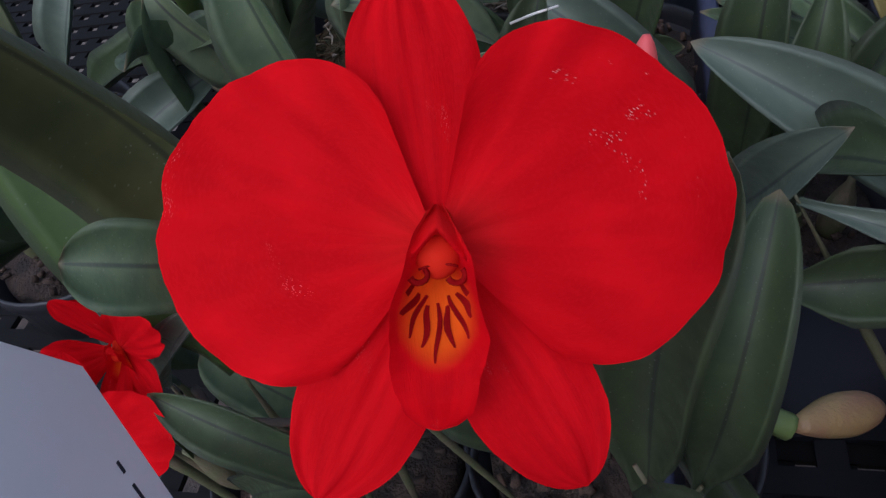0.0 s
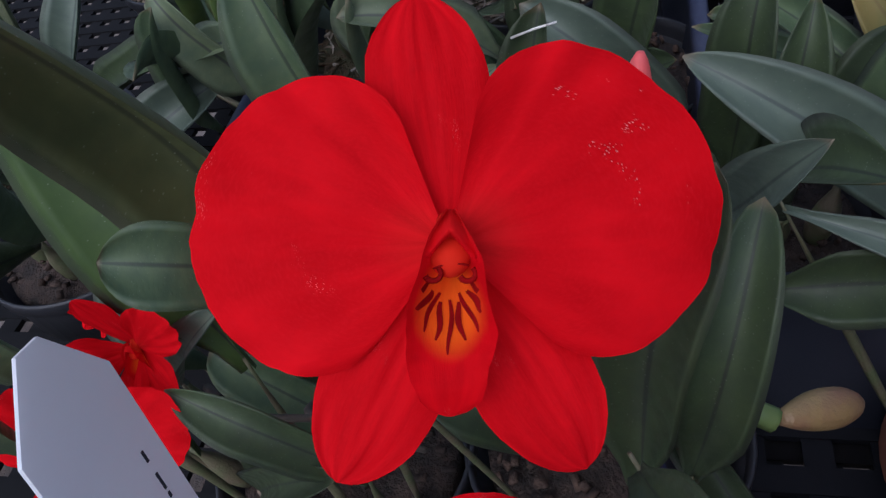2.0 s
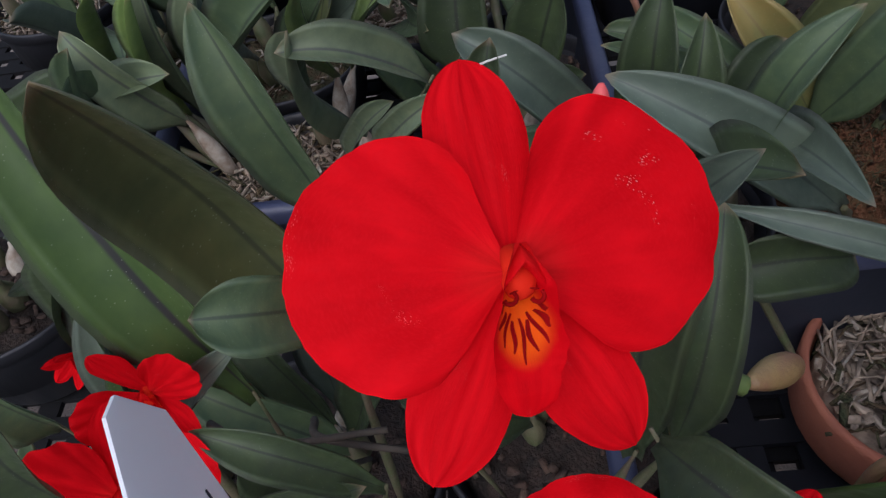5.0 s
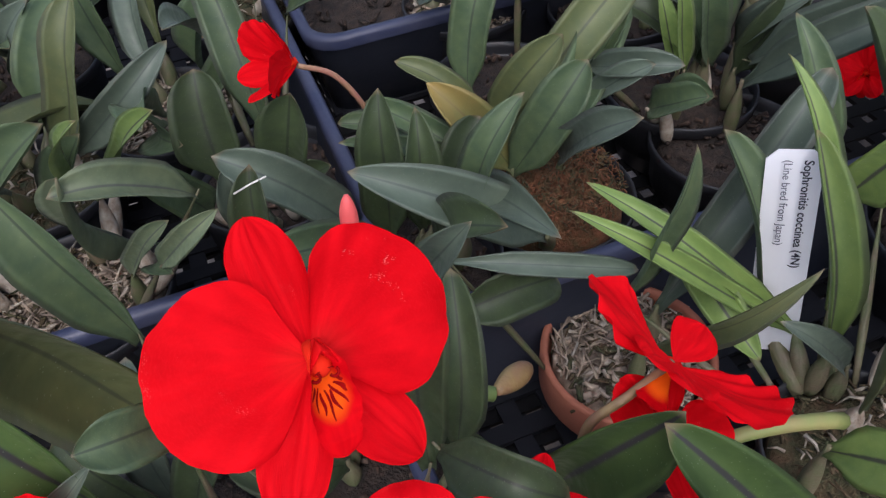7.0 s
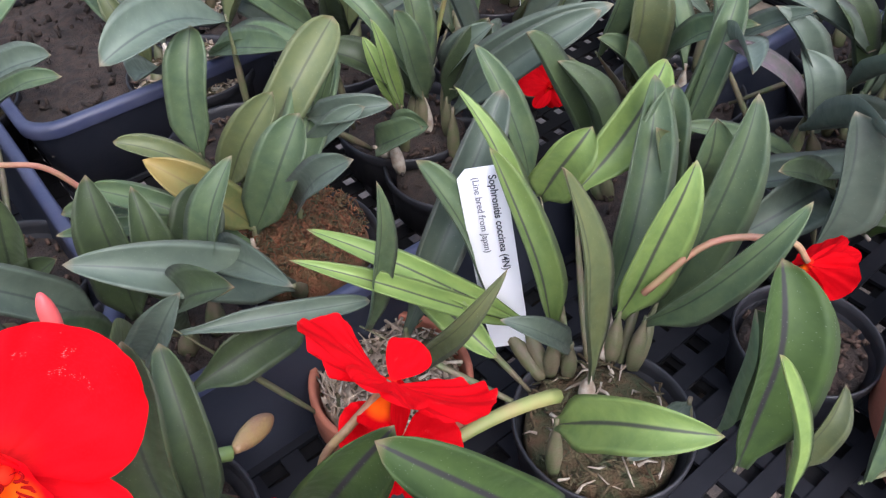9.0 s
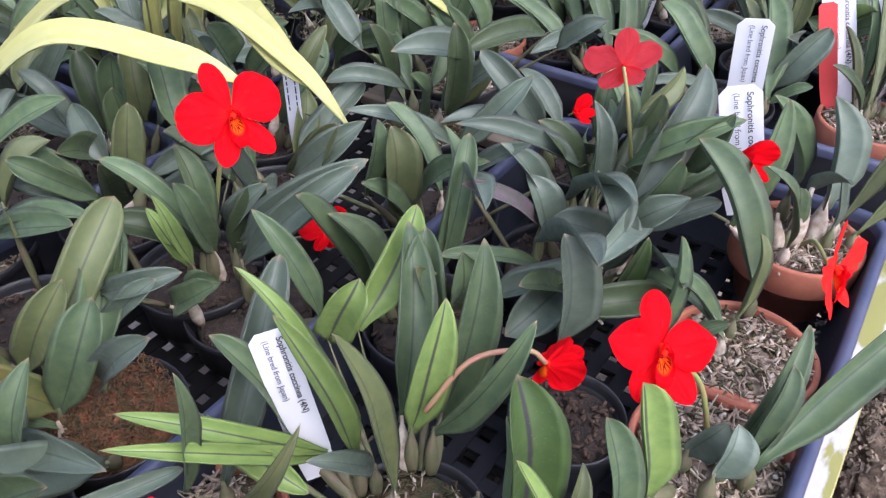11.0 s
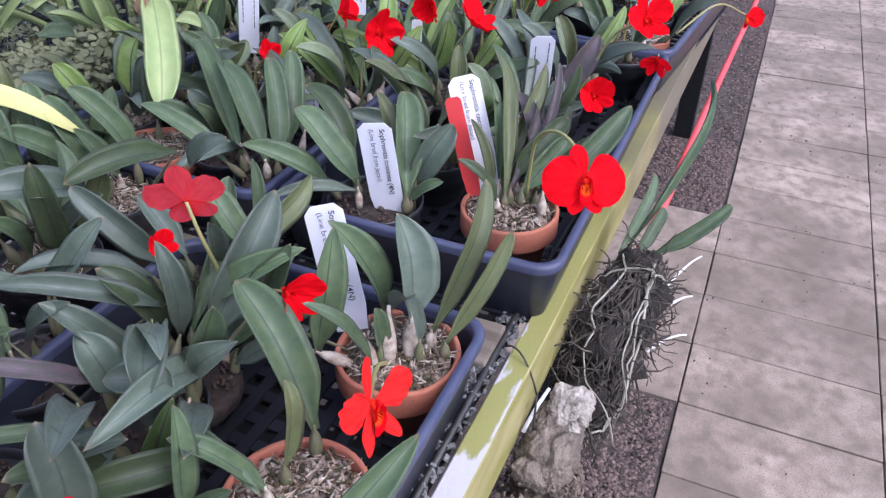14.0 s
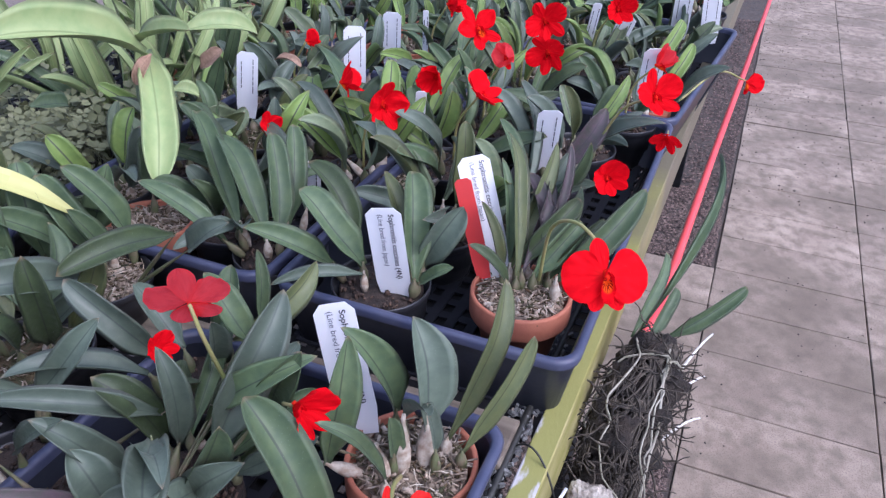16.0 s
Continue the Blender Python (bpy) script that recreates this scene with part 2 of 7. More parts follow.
LIP = lip_material()
STRIPE = material("lip_stripe", (0.27, 0.003, 0.004), 0.85, scale=300, spec=0.05)
STALK = material("stalk_green", (0.22, 0.26, 0.08), 0.5, (0.3, 0.24, 0.1), 60)
PINK_TIP = material("pink_bud_skin", (0.75, 0.13, 0.12), 0.5, (0.7, 0.08, 0.08), 60)
STALK_RED = material("stalk_pinkish", (0.42, 0.17, 0.13), 0.5, (0.3, 0.2, 0.1), 60)
BUD = material("bud_skin", (0.27, 0.19, 0.075), 0.5, (0.22, 0.12, 0.07), 110, 0.0003)
STALK_GREEN = material("fresh_stalk", (0.17, 0.23, 0.07), 0.5, (0.11, 0.17, 0.05), 60)
BULB = material("pseudobulb_skin", (0.1, 0.12, 0.05), 0.55, (0.15, 0.12, 0.075), 120, 0.0003)
SHEATH = material("dry_sheath", (0.5, 0.45, 0.37), 0.8, (0.28, 0.21, 0.15), 180, 0.0004)
CLAY = material("terracotta", (0.42, 0.15, 0.085), 0.8, (0.3, 0.1, 0.06), 35, 0.0004, fine=500)
BLACK_POT = material("black_pot_plastic", (0.02, 0.021, 0.025), 0.45, (0.035, 0.035, 0.04), 40)
# tray walls: the rim's plastic, darkened in colour for the shadow they stand in
TRAY_WALL_SHADED = material("tray_wall_shaded", (0.014, 0.017, 0.027), 0.4, (0.026, 0.029, 0.04), 18, 0.0002)
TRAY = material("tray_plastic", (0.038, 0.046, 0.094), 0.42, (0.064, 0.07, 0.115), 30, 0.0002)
# tray floor: same plastic near black, its shade put into the colour
TRAY_GRID_SHADED = material("tray_grid_shaded", (0.01, 0.011, 0.015), 0.7, (0.016, 0.017, 0.022), 30, spec=0.22)
MESH_BLACK = material("bench_mesh_plastic", (0.009, 0.009, 0.01), 0.85, spec=0.2)
MOSS = material("moss", (0.05, 0.06, 0.025), 0.95, (0.115, 0.07, 0.036), 120, 0.002, fine=700)
BROWN_MOSS = material("brown_moss", (0.2, 0.075, 0.034), 0.95, (0.085, 0.06, 0.022), 170, 0.002, fine=700)
MIX_DARK = material("dark_potting_mix", (0.02, 0.016, 0.013), 0.95, (0.055, 0.036, 0.027), 160, 0.002, fine=700)
FIBRE = material("bark_fibre", (0.42, 0.33, 0.24), 0.85, (0.13, 0.1, 0.075), 150, 0.0003, vary=0.3)
BARK = material("bark_chip", (0.075, 0.045, 0.03), 0.9, (0.035, 0.022, 0.016), 150, 0.0005, vary=0.4)
ROOT = material("pale_root", (0.36, 0.34, 0.28), 0.75, (0.22, 0.21, 0.15), 60, 0.0003)
ROOT_DARK = material("dark_root", (0.085, 0.07, 0.052), 0.85, (0.02, 0.016, 0.012), 90, 0.0003)
ROOT_BLACK = material("black_root_mass", (0.03, 0.022, 0.016), 0.95, (0.01, 0.008, 0.0065), 90, 0.003, fine=400)
ROOT_WHITE = material("white_root_tip", (0.8, 0.78, 0.72), 0.6, scale=200)
LABEL = material("label_plastic", (0.95, 0.95, 0.96), 0.3, (0.88, 0.89, 0.92), 30)
thin = LABEL.node_tree.nodes.new("ShaderNodeBsdfTranslucent")
thin.inputs[0].default_value = (0.9, 0.9, 0.93, 1)
veil = LABEL.node_tree.nodes.new("ShaderNodeMixShader")
veil.inputs[0].default_value = 0.4
LABEL.node_tree.links.new(LABEL.node_tree.nodes["Principled BSDF"].outputs[0], veil.inputs[1])
LABEL.node_tree.links.new(thin.outputs[0], veil.inputs[2])
LABEL.node_tree.links.new(veil.outputs[0], LABEL.node_tree.nodes["Material Output"].inputs[0])
LABEL_RED = material("red_label_plastic", (0.55, 0.035, 0.03), 0.45, (0.48, 0.03, 0.03), 30)
INK = material("label_ink", (0.03, 0.03, 0.045), 0.6)
INK_GREY = material("label_ink_faint", (0.1, 0.1, 0.14), 0.6)
BOARD = material("weathered_board", (0.2, 0.165, 0.125), 0.85, (0.1, 0.08, 0.06), 14, 0.0006, fine=160, stretch=(6, 0.6, 1))
GRIT = material("grey_grit", (0.2, 0.2, 0.195), 0.9, (0.07, 0.07, 0.065), 220, 0.0004)
HOSE = material("red_hose", (0.75, 0.09, 0.09), 0.4, (0.65, 0.06, 0.07), 20)
WIRE = material("wire", (0.06, 0.06, 0.055), 0.5, metal=0.6)
CRUMB = material("bark_crumb", (0.22, 0.17, 0.125), 0.95, (0.06, 0.047, 0.038), 60, 0.001, fine=500)
ROCK = material("pale_mount", (0.48, 0.44, 0.37), 0.95, (0.11, 0.085, 0.065), 55, 0.003, fine=240)
SANDY = material("sandy_bark", (0.2, 0.165, 0.125), 0.95, (0.1, 0.08, 0.06), 45, 0.003, fine=380)
EARTH = material("bark_mount", (0.06, 0.042, 0.03), 0.95, (0.17, 0.125, 0.09), 70, 0.003, fine=300)


def bare_wood(m):
    """Dirty bare wood on the stretch of the rail where the paint has gone."""
    n, lk = m.node_tree.nodes, m.node_tree.links.new
    p = n["Principled BSDF"]
    was = p.inputs["Base Color"].links[0].from_socket
    tc, sep = n.new("ShaderNodeTexCoord"), n.new("ShaderNodeSeparateXYZ")
    lk(tc.outputs["Object"], sep.inputs[0])
    bare, ragged, both, dirt = n.new("ShaderNodeMapRange"), n.new("ShaderNodeTexNoise"), n.new("ShaderNodeMath"), n.new("ShaderNodeMix")
    ragged.inputs["Scale"].default_value, ragged.inputs["Detail"].default_value = 9.0, 6.0
    lk(tc.outputs["Object"], ragged.inputs["Vector"])
    both.operation, both.inputs[2].default_value = "MULTIPLY_ADD", -0.25
    lk(ragged.outputs["Fac"], both.inputs[0])
    both.inputs[1].default_value = 0.5
    along = n.new("ShaderNodeMath")
    lk(sep.outputs[0], along.inputs[0])
    lk(both.outputs[0], along.inputs[1])
    lk(along.outputs[0], bare.inputs[0])
    bare.inputs[1].default_value, bare.inputs[2].default_value, bare.inputs[4].default_value = 0.78, 1.0, 0.85
    dirt.data_type = "RGBA"
    dirt.inputs[7].default_value = (0.13, 0.11, 0.085, 1)
    lk(bare.outputs[0], dirt.inputs[0])
    lk(was, dirt.inputs[6])
    lk(dirt.outputs[2], p.inputs["Base Color"])


def rail_material():
    """White paint overgrown with yellow-green algae, in long patches."""
    m = material("painted_rail", (0.47, 0.455, 0.465), 0.6, (0.24, 0.235, 0.05), 16.0, 0.0003, fine=200, stretch=(0.7, 2.2, 2.2))
    n, lk = m.node_tree.nodes, m.node_tree.links.new
    mix = n["Principled BSDF"].inputs["Base Color"].links[0].from_node
    patch = mix.inputs[0].links[0].from_socket
    tc, sep, grow_on, top = n.new("ShaderNodeTexCoord"), n.new("ShaderNodeSeparateXYZ"), n.new("ShaderNodeMapRange"), n.new("ShaderNodeMath")
    lk(tc.outputs["Object"], sep.inputs[0])
    lk(sep.outputs[0], grow_on.inputs[0])
    grow_on.inputs[1].default_value, grow_on.inputs[2].default_value, grow_on.inputs[3].default_value, grow_on.inputs[4].default_value = 0.33, 0.55, -0.3, 0.55
    top.operation, top.use_clamp = "ADD", True
    lk(grow_on.outputs[0], top.inputs[0])
    lk(patch, top.inputs[1])
    crisp, fray, add = n.new("ShaderNodeMapRange"), n.new("ShaderNodeTexNoise"), n.new("ShaderNodeMath")
    fray.inputs["Scale"].default_value, fray.inputs["Detail"].default_value = 70.0, 5.0
    lk(tc.outputs["Object"], fray.inputs["Vector"])
    add.operation, add.inputs[1].default_value = "MULTIPLY_ADD", 0.5
    lk(fray.outputs["Fac"], add.inputs[0])
    lk(top.outputs[0], add.inputs[2])
    crisp.interpolation_type = "SMOOTHSTEP"
    crisp.inputs[1].default_value, crisp.inputs[2].default_value, crisp.inputs[4].default_value = 0.6, 0.78, 0.95
    lk(add.outputs[0], crisp.inputs[0])
    lk(crisp.outputs[0], mix.inputs[0])
    bare_wood(m)
    return m


RAIL = rail_material()
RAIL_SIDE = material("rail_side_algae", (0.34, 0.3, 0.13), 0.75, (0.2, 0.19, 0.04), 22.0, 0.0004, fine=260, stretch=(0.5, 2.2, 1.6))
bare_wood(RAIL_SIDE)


def paver_material():
    """Weathered concrete: blotches, fine sandy speckle and dark stains."""
    m = material("concrete_paver", (0.375, 0.302, 0.236), 0.95, (0.255, 0.2, 0.155), 6.0, 0.0016, fine=320, vary=0.22)
    n, lk = m.node_tree.nodes, m.node_tree.links.new
    p = n["Principled BSDF"]
    was = p.inputs["Base Color"].links[0].from_socket
    tc, geo, sand, stain, worn = n.new("ShaderNodeTexCoord"), n.new("ShaderNodeNewGeometry"), n.new("ShaderNodeTexNoise"), n.new("ShaderNodeTexNoise"), n.new("ShaderNodeTexNoise")
    worn.inputs["Scale"].default_value, worn.inputs["Detail"].default_value = 24.0, 8.0
    lk(geo.outputs["Position"], worn.inputs["Vector"])
    sand.inputs["Scale"].default_value, sand.inputs["Detail"].default_value = 260.0, 4.0
    stain.inputs["Scale"].default_value, stain.inputs["Detail"].default_value = 3.2, 8.0
    lk(tc.outputs["Object"], sand.inputs["Vector"])
    lk(geo.outputs["Position"], stain.inputs["Vector"])
    last = was
    for tex, lo, hi, amount, colour in ((worn, 0.42, 0.66, 0.75, (0.15, 0.12, 0.088)), (sand, 0.5, 0.66, 0.45, (0.11, 0.088, 0.07)), (stain, 0.44, 0.62, 0.7, (0.14, 0.112, 0.082))):
        r, mix = n.new("ShaderNodeMapRange"), n.new("ShaderNodeMix")
        r.inputs[1].default_value, r.inputs[2].default_value, r.inputs[4].default_value = lo, hi, amount
        lk(tex.outputs["Fac"], r.inputs[0])
        mix.data_type = "RGBA"
        mix.inputs[7].default_value = (*colour, 1)
        lk(r.outputs[0], mix.inputs[0])
        lk(last, mix.inputs[6])
        last = mix.outputs[2]
    lk(last, p.inputs["Base Color"])
    return m


PAVER = paver_material()
JOINT = material("paver_joint_sand", (0.2, 0.165, 0.14), 0.95, scale=60, bump=0.002)
GRAVEL_BED = material("gravel_bed", (0.085, 0.064, 0.05), 0.95, (0.05, 0.042, 0.038), 40, 0.004, fine=220)
STONE = material("gravel_stone", (0.23, 0.165, 0.135), 0.9, (0.09, 0.062, 0.055), 120, 0.0005)
own = STONE.node_tree.nodes.new("ShaderNodeNewGeometry")
tone = STONE.node_tree.nodes.new("ShaderNodeHueSaturation")
shift = STONE.node_tree.nodes.new("ShaderNodeMapRange")
shift.inputs[3].default_value, shift.inputs[4].default_value = 0.2, 1.1
STONE.node_tree.links.new(own.outputs["Random Per Island"], shift.inputs[0])
STONE.node_tree.links.new(shift.outputs[0], tone.inputs["Value"])
STONE.node_tree.links.new(STONE.node_tree.nodes["Principled BSDF"].inputs["Base Color"].links[0].from_socket, tone.inputs["Color"])
STONE.node_tree.links.new(tone.outputs[0], STONE.node_tree.nodes["Principled BSDF"].inputs["Base Color"])

# ---------------- helpers for things ----------------


def mesh_of(name, bm, mat, smooth=True):
    me = bpy.data.meshes.new(name)
    bm.to_mesh(me)
    bm.free()
    for m in mat if isinstance(mat, (list, tuple)) else [mat]:
        me.materials.append(m)
    if smooth:
        me.polygons.foreach_set("use_smooth", [True] * len(me.polygons))
    return me


def part(name, bm, mat, parent, label="", smooth=True):
    me = bm if isinstance(bm, bpy.types.Mesh) else mesh_of(name, bm, mat, smooth)
    ob = new(name, me)
    ob.parent = parent
    if label:
        tagged(ob, label)
    return ob


def thing(name, at, label, category, group="", kind=""):
    ob = new(name)
    ob.empty_display_size = 0.02
    ob.location = at
    return tagged(ob, label, category, group, kind)


def local(parent, p):
    return Vector(p) - parent.location


def tube(bm, pts, r0, r1=None, seg=7):
    """A tapered round tube along pts, closed at both ends."""
    r1 = r0 if r1 is None else r1
    pts = [Vector(p) for p in pts]
    rings = []
    side = None
    for i, p in enumerate(pts):
        d = (pts[min(i + 1, len(pts) - 1)] - pts[max(i - 1, 0)]).normalized()
        if side is None:
            side = d.orthogonal().normalized()
        side = (side - d * side.dot(d)).normalized()
        up = d.cross(side)
        r = r0 + (r1 - r0) * i / (len(pts) - 1)
        rings.append([bm.verts.new(p + r * (math.cos(a) * side + math.sin(a) * up)) for a in (2 * math.pi * k / seg for k in range(seg))])
    for a, b in zip(rings, rings[1:]):
        for k in range(seg):
            bm.faces.new((a[k], a[(k + 1) % seg], b[(k + 1) % seg], b[k]))
    bm.faces.new(rings[0][::-1])
    bm.faces.new(rings[-1])
    return bm


def smooth_line(points, per=6):
    """A smooth line through a few points."""
    pts = [Vector(q) for q in points]
    line = []
    for k in range(len(pts) - 1):
        a, b = pts[k], pts[k + 1]
        m0 = (b - pts[k - 1]) / 2 if k else b - a
        m1 = (pts[k + 2] - a) / 2 if k + 2 < len(pts) else b - a
        for i in range(per):
            s = i / per
            line.append(a * (2 * s**3 - 3 * s**2 + 1) + m0 * (s**3 - 2 * s**2 + s) + b * (3 * s**2 - 2 * s**3) + m1 * (s**3 - s**2))
    return line + [pts[-1]]


def arc(a, b, lift, n=9, side=(0, 0, 1)):
    """Points from a to b, bowed by lift along side."""
    a, b, s = Vector(a), Vector(b), Vector(side)
    return [a.lerp(b, t) + s * lift * 4 * t * (1 - t) for t in (k / (n - 1) for k in range(n))]


def lathe(bm, profile, seg=32, wobble=0.0):
    """Turns (radius, height) pairs round z into a closed skin where they close."""
    rings = []
    for r, z in profile:
        rings.append([bm.verts.new((r * math.cos(a), r * math.sin(a), z + wobble * noise.noise((r * 60 * math.cos(a), r * 60 * math.sin(a), z * 40)))) for a in (2 * math.pi * k / seg for k in range(seg))])
    for a, b in zip(rings, rings[1:]):
        for k in range(seg):
            bm.faces.new((a[k], a[(k + 1) % seg], b[(k + 1) % seg], b[k]))
    bm.faces.new(rings[0][::-1])
    bm.faces.new(rings[-1])
    return bm


def box(bm, lo, hi, bevel=0.0):
    r = bmesh.ops.create_cube(bm, size=1)
    c, s = (Vector(lo) + Vector(hi)) / 2, Vector(hi) - Vector(lo)
    bmesh.ops.transform(bm, matrix=Matrix.Translation(c) @ Matrix.Diagonal((*s, 1)), verts=r["verts"])
    if bevel:
        edges = list({e for v in r["verts"] for e in v.link_edges})
        bmesh.ops.bevel(bm, geom=edges, offset=bevel, segments=2, affect="EDGES", profile=0.6)
    return bm


# ---------------- leaves ----------------
LEAF_MESHES = {}


def leaf_mesh(tone, bend, fold, point, twist, slim, seed):
    """Unit strap leaf along +y, 1 long and 1 wide, top towards +z. bend: bow of the middle; fold: depth of the keel; point: sharpness; slim: width to length."""
    key = (tone, round(bend, 2), round(fold, 2), point, round(twist, 1), slim, seed)
    if key in LEAF_MESHES:
        return LEAF_MESHES[key]
    rnd = random.Random(str(key))
    rows, cols = 18, 9
    bm = bmesh.new()
    uv = bm.loops.layers.uv.new("UVMap")
    sway = rnd.uniform(-0.03, 0.03)
    wave = rnd.uniform(0, 6)
    droop = rnd.uniform(-0.55, 0.1)

    def half(s):
        rise = min(1.0, s / 0.34)
        a = 0.24 + 0.76 * rise * rise * (3 - 2 * rise)
        at, sharp = (0.72, 2.4) if point == 0 else (0.58, 2.1)
        b = max(0.0, 1 - max(0.0, (s - at) / (1 - at)) ** sharp) ** (0.52 if point == 0 else 0.66)
        return 0.5 * max(0.025, a * b * (0.9 + 0.1 * math.sin(math.pi * s)))

    steps = [1 - (1 - i / (rows - 1)) ** 1.35 for i in range(rows)]
    top, low = [], []
    for s in steps:
        w = half(s) * (1 + 0.045 * math.sin(7 * s + wave))
        rt, rl = [], []
        for j in range(cols):
            u = -1 + 2 * j / (cols - 1)
            x = u * w + sway * math.sin(math.pi * s) / 0.2
            lift = bend * 4 * s * (1 - s) * (0.75 + 0.5 * s) + droop * max(0.0, s - 0.6) ** 2
            keel = fold * u * u * w * 2
            z = lift + 1.15 * slim * keel + 0.008 * math.sin(9 * s + wave + u)
            tz = twist * (s - 0.3) * u * w * 0.2
            groove = 0.0018 * math.exp(-((u / 0.22) ** 2))
            th = 0.011 * (1 - 0.75 * abs(u) ** 3) * (1 - 0.5 * s)
            rt.append(bm.verts.new((x, s, z + tz - groove)))
            rl.append(bm.verts.new((x, s, z + tz - th)))
        top.append(rt)
        low.append(rl)

    def quad(vs, uvs):
        f = bm.faces.new(vs)
        for loop, c in zip(f.loops, uvs):
            loop[uv].uv = c

    for i in range(rows - 1):
        v0, v1 = steps[i], steps[i + 1]
        for j in range(cols - 1):
            u0, u1 = j / (cols - 1), (j + 1) / (cols - 1)
            quad((top[i][j], top[i][j + 1], top[i + 1][j + 1], top[i + 1][j]), ((u0, v0), (u1, v0), (u1, v1), (u0, v1)))
            quad((low[i][j], low[i + 1][j], low[i + 1][j + 1], low[i][j + 1]), ((u0, v0), (u0, v1), (u1, v1), (u1, v0)))
        quad((top[i][0], top[i + 1][0], low[i + 1][0], low[i][0]), ((0, v0), (0, v1), (0, v1), (0, v0)))
        quad((top[i][-1], low[i][-1], low[i + 1][-1], top[i + 1][-1]), ((1, v0), (1, v0), (1, v1), (1, v1)))
    quad([*top[-1], *low[-1][::-1]], [(0.5, 1)] * (2 * cols))
    quad([*top[0][::-1], *low[0]], [(0.5, 0)] * (2 * cols))
    me = mesh_of("leaf", bm, LEAF[tone])
    LEAF_MESHES[key] = me
    return me


def leaf(parent, base, tip, width, bend=0.08, roll=0.0, tone="green", fold=0.35, point=0, twist=0.0, hint=(-0.25, -0.55, 0.8), label=""):
    """A leaf from base to tip in world metres. roll turns it about its length, away from facing hint."""
    a, b = Vector(base), Vector(tip)
    y = b - a
    length = y.length
    y.normalize()
    z = Vector(hint)
    z = (z - y * z.dot(y)).normalized()
    x = y.cross(z)
    turn = Matrix.Rotation(radians(roll), 3, y)
    x, z = turn @ x, turn @ z
    seed = int(abs(a.x * 1e4 + b.y * 1e4)) % 3
    ob = new("leaf", leaf_mesh(tone, bend, fold, point, twist, min(0.6, max(0.06, round(width / length, 1))), seed))
    ob.parent = parent
    m = Matrix((x * width, y * length, z * length)).transposed().to_4x4()
    m.translation = a - parent.location
    ob.matrix_basis = m
    if label:
        tagged(ob, label)
    return ob


def bulb(parent, base, top, r=0.0045, dry=False):
    """A pseudobulb: a short swollen ridged stem below the leaf."""
    a, b = local(parent, base), local(parent, top)
    bm = bmesh.new()
    n, seg = 8, 8
    d = (b - a).normalized()
    s = d.orthogonal().normalized()
    u = d.cross(s)
    rings = []
    for i in range(n):
        t = i / (n - 1)
        rr = r * (0.55 + 0.75 * math.sin(math.pi * min(1, t * 1.1 + 0.08)) - 0.25 * t)
        rings.append([bm.verts.new(a.lerp(b, t) + rr * (1 + 0.12 * (k % 2)) * (math.cos(2 * math.pi * k / seg) * s + math.sin(2 * math.pi * k / seg) * u)) for k in range(seg)])
    for p, q in zip(rings, rings[1:]):
        for k in range(seg):
            bm.faces.new((p[k], p[(k + 1) % seg], q[(k + 1) % seg], q[k]))
    bm.faces.new(rings[0][::-1])
    bm.faces.new(rings[-1])
    return part("pseudobulb", bm, SHEATH if dry else BULB, parent)


# ---------------- pots ----------------
POT_MESHES = {}


def pot_meshes(kind, r, h):
    key = (kind, round(r, 3), round(h, 3))
    if key in POT_MESHES:
        return POT_MESHES[key]
    bm = bmesh.new()
    if kind == "clay":
        prof = [(r * 0.66, -h), (r * 0.7, -h + 0.002), (r * 0.86, -0.024), (r * 0.97, -0.0235), (r * 1.0, -0.021), (r * 1.0, -0.002), (r * 0.985, 0.0), (r * 0.93, 0.0), (r * 0.91, -0.002), (r * 0.88, -0.022), (r * 0.84, -0.03)]
        me = mesh_of("pot", lathe(bm, prof, 40, 0.0005), CLAY)
    else:
        prof = [(r * 0.72, -h), (r * 0.74, -h + 0.001), (r * 0.93, -0.008), (r * 0.99, -0.007), (r * 1.0, -0.001), (r * 0.99, 0.0005), (r * 0.965, 0.0), (r * 0.945, -0.004), (r * 0.9, -0.03)]
        me = mesh_of("pot", lathe(bm, prof, 40), BLACK_POT)
    POT_MESHES[key] = me
    return me


MIX_MESHES = {}


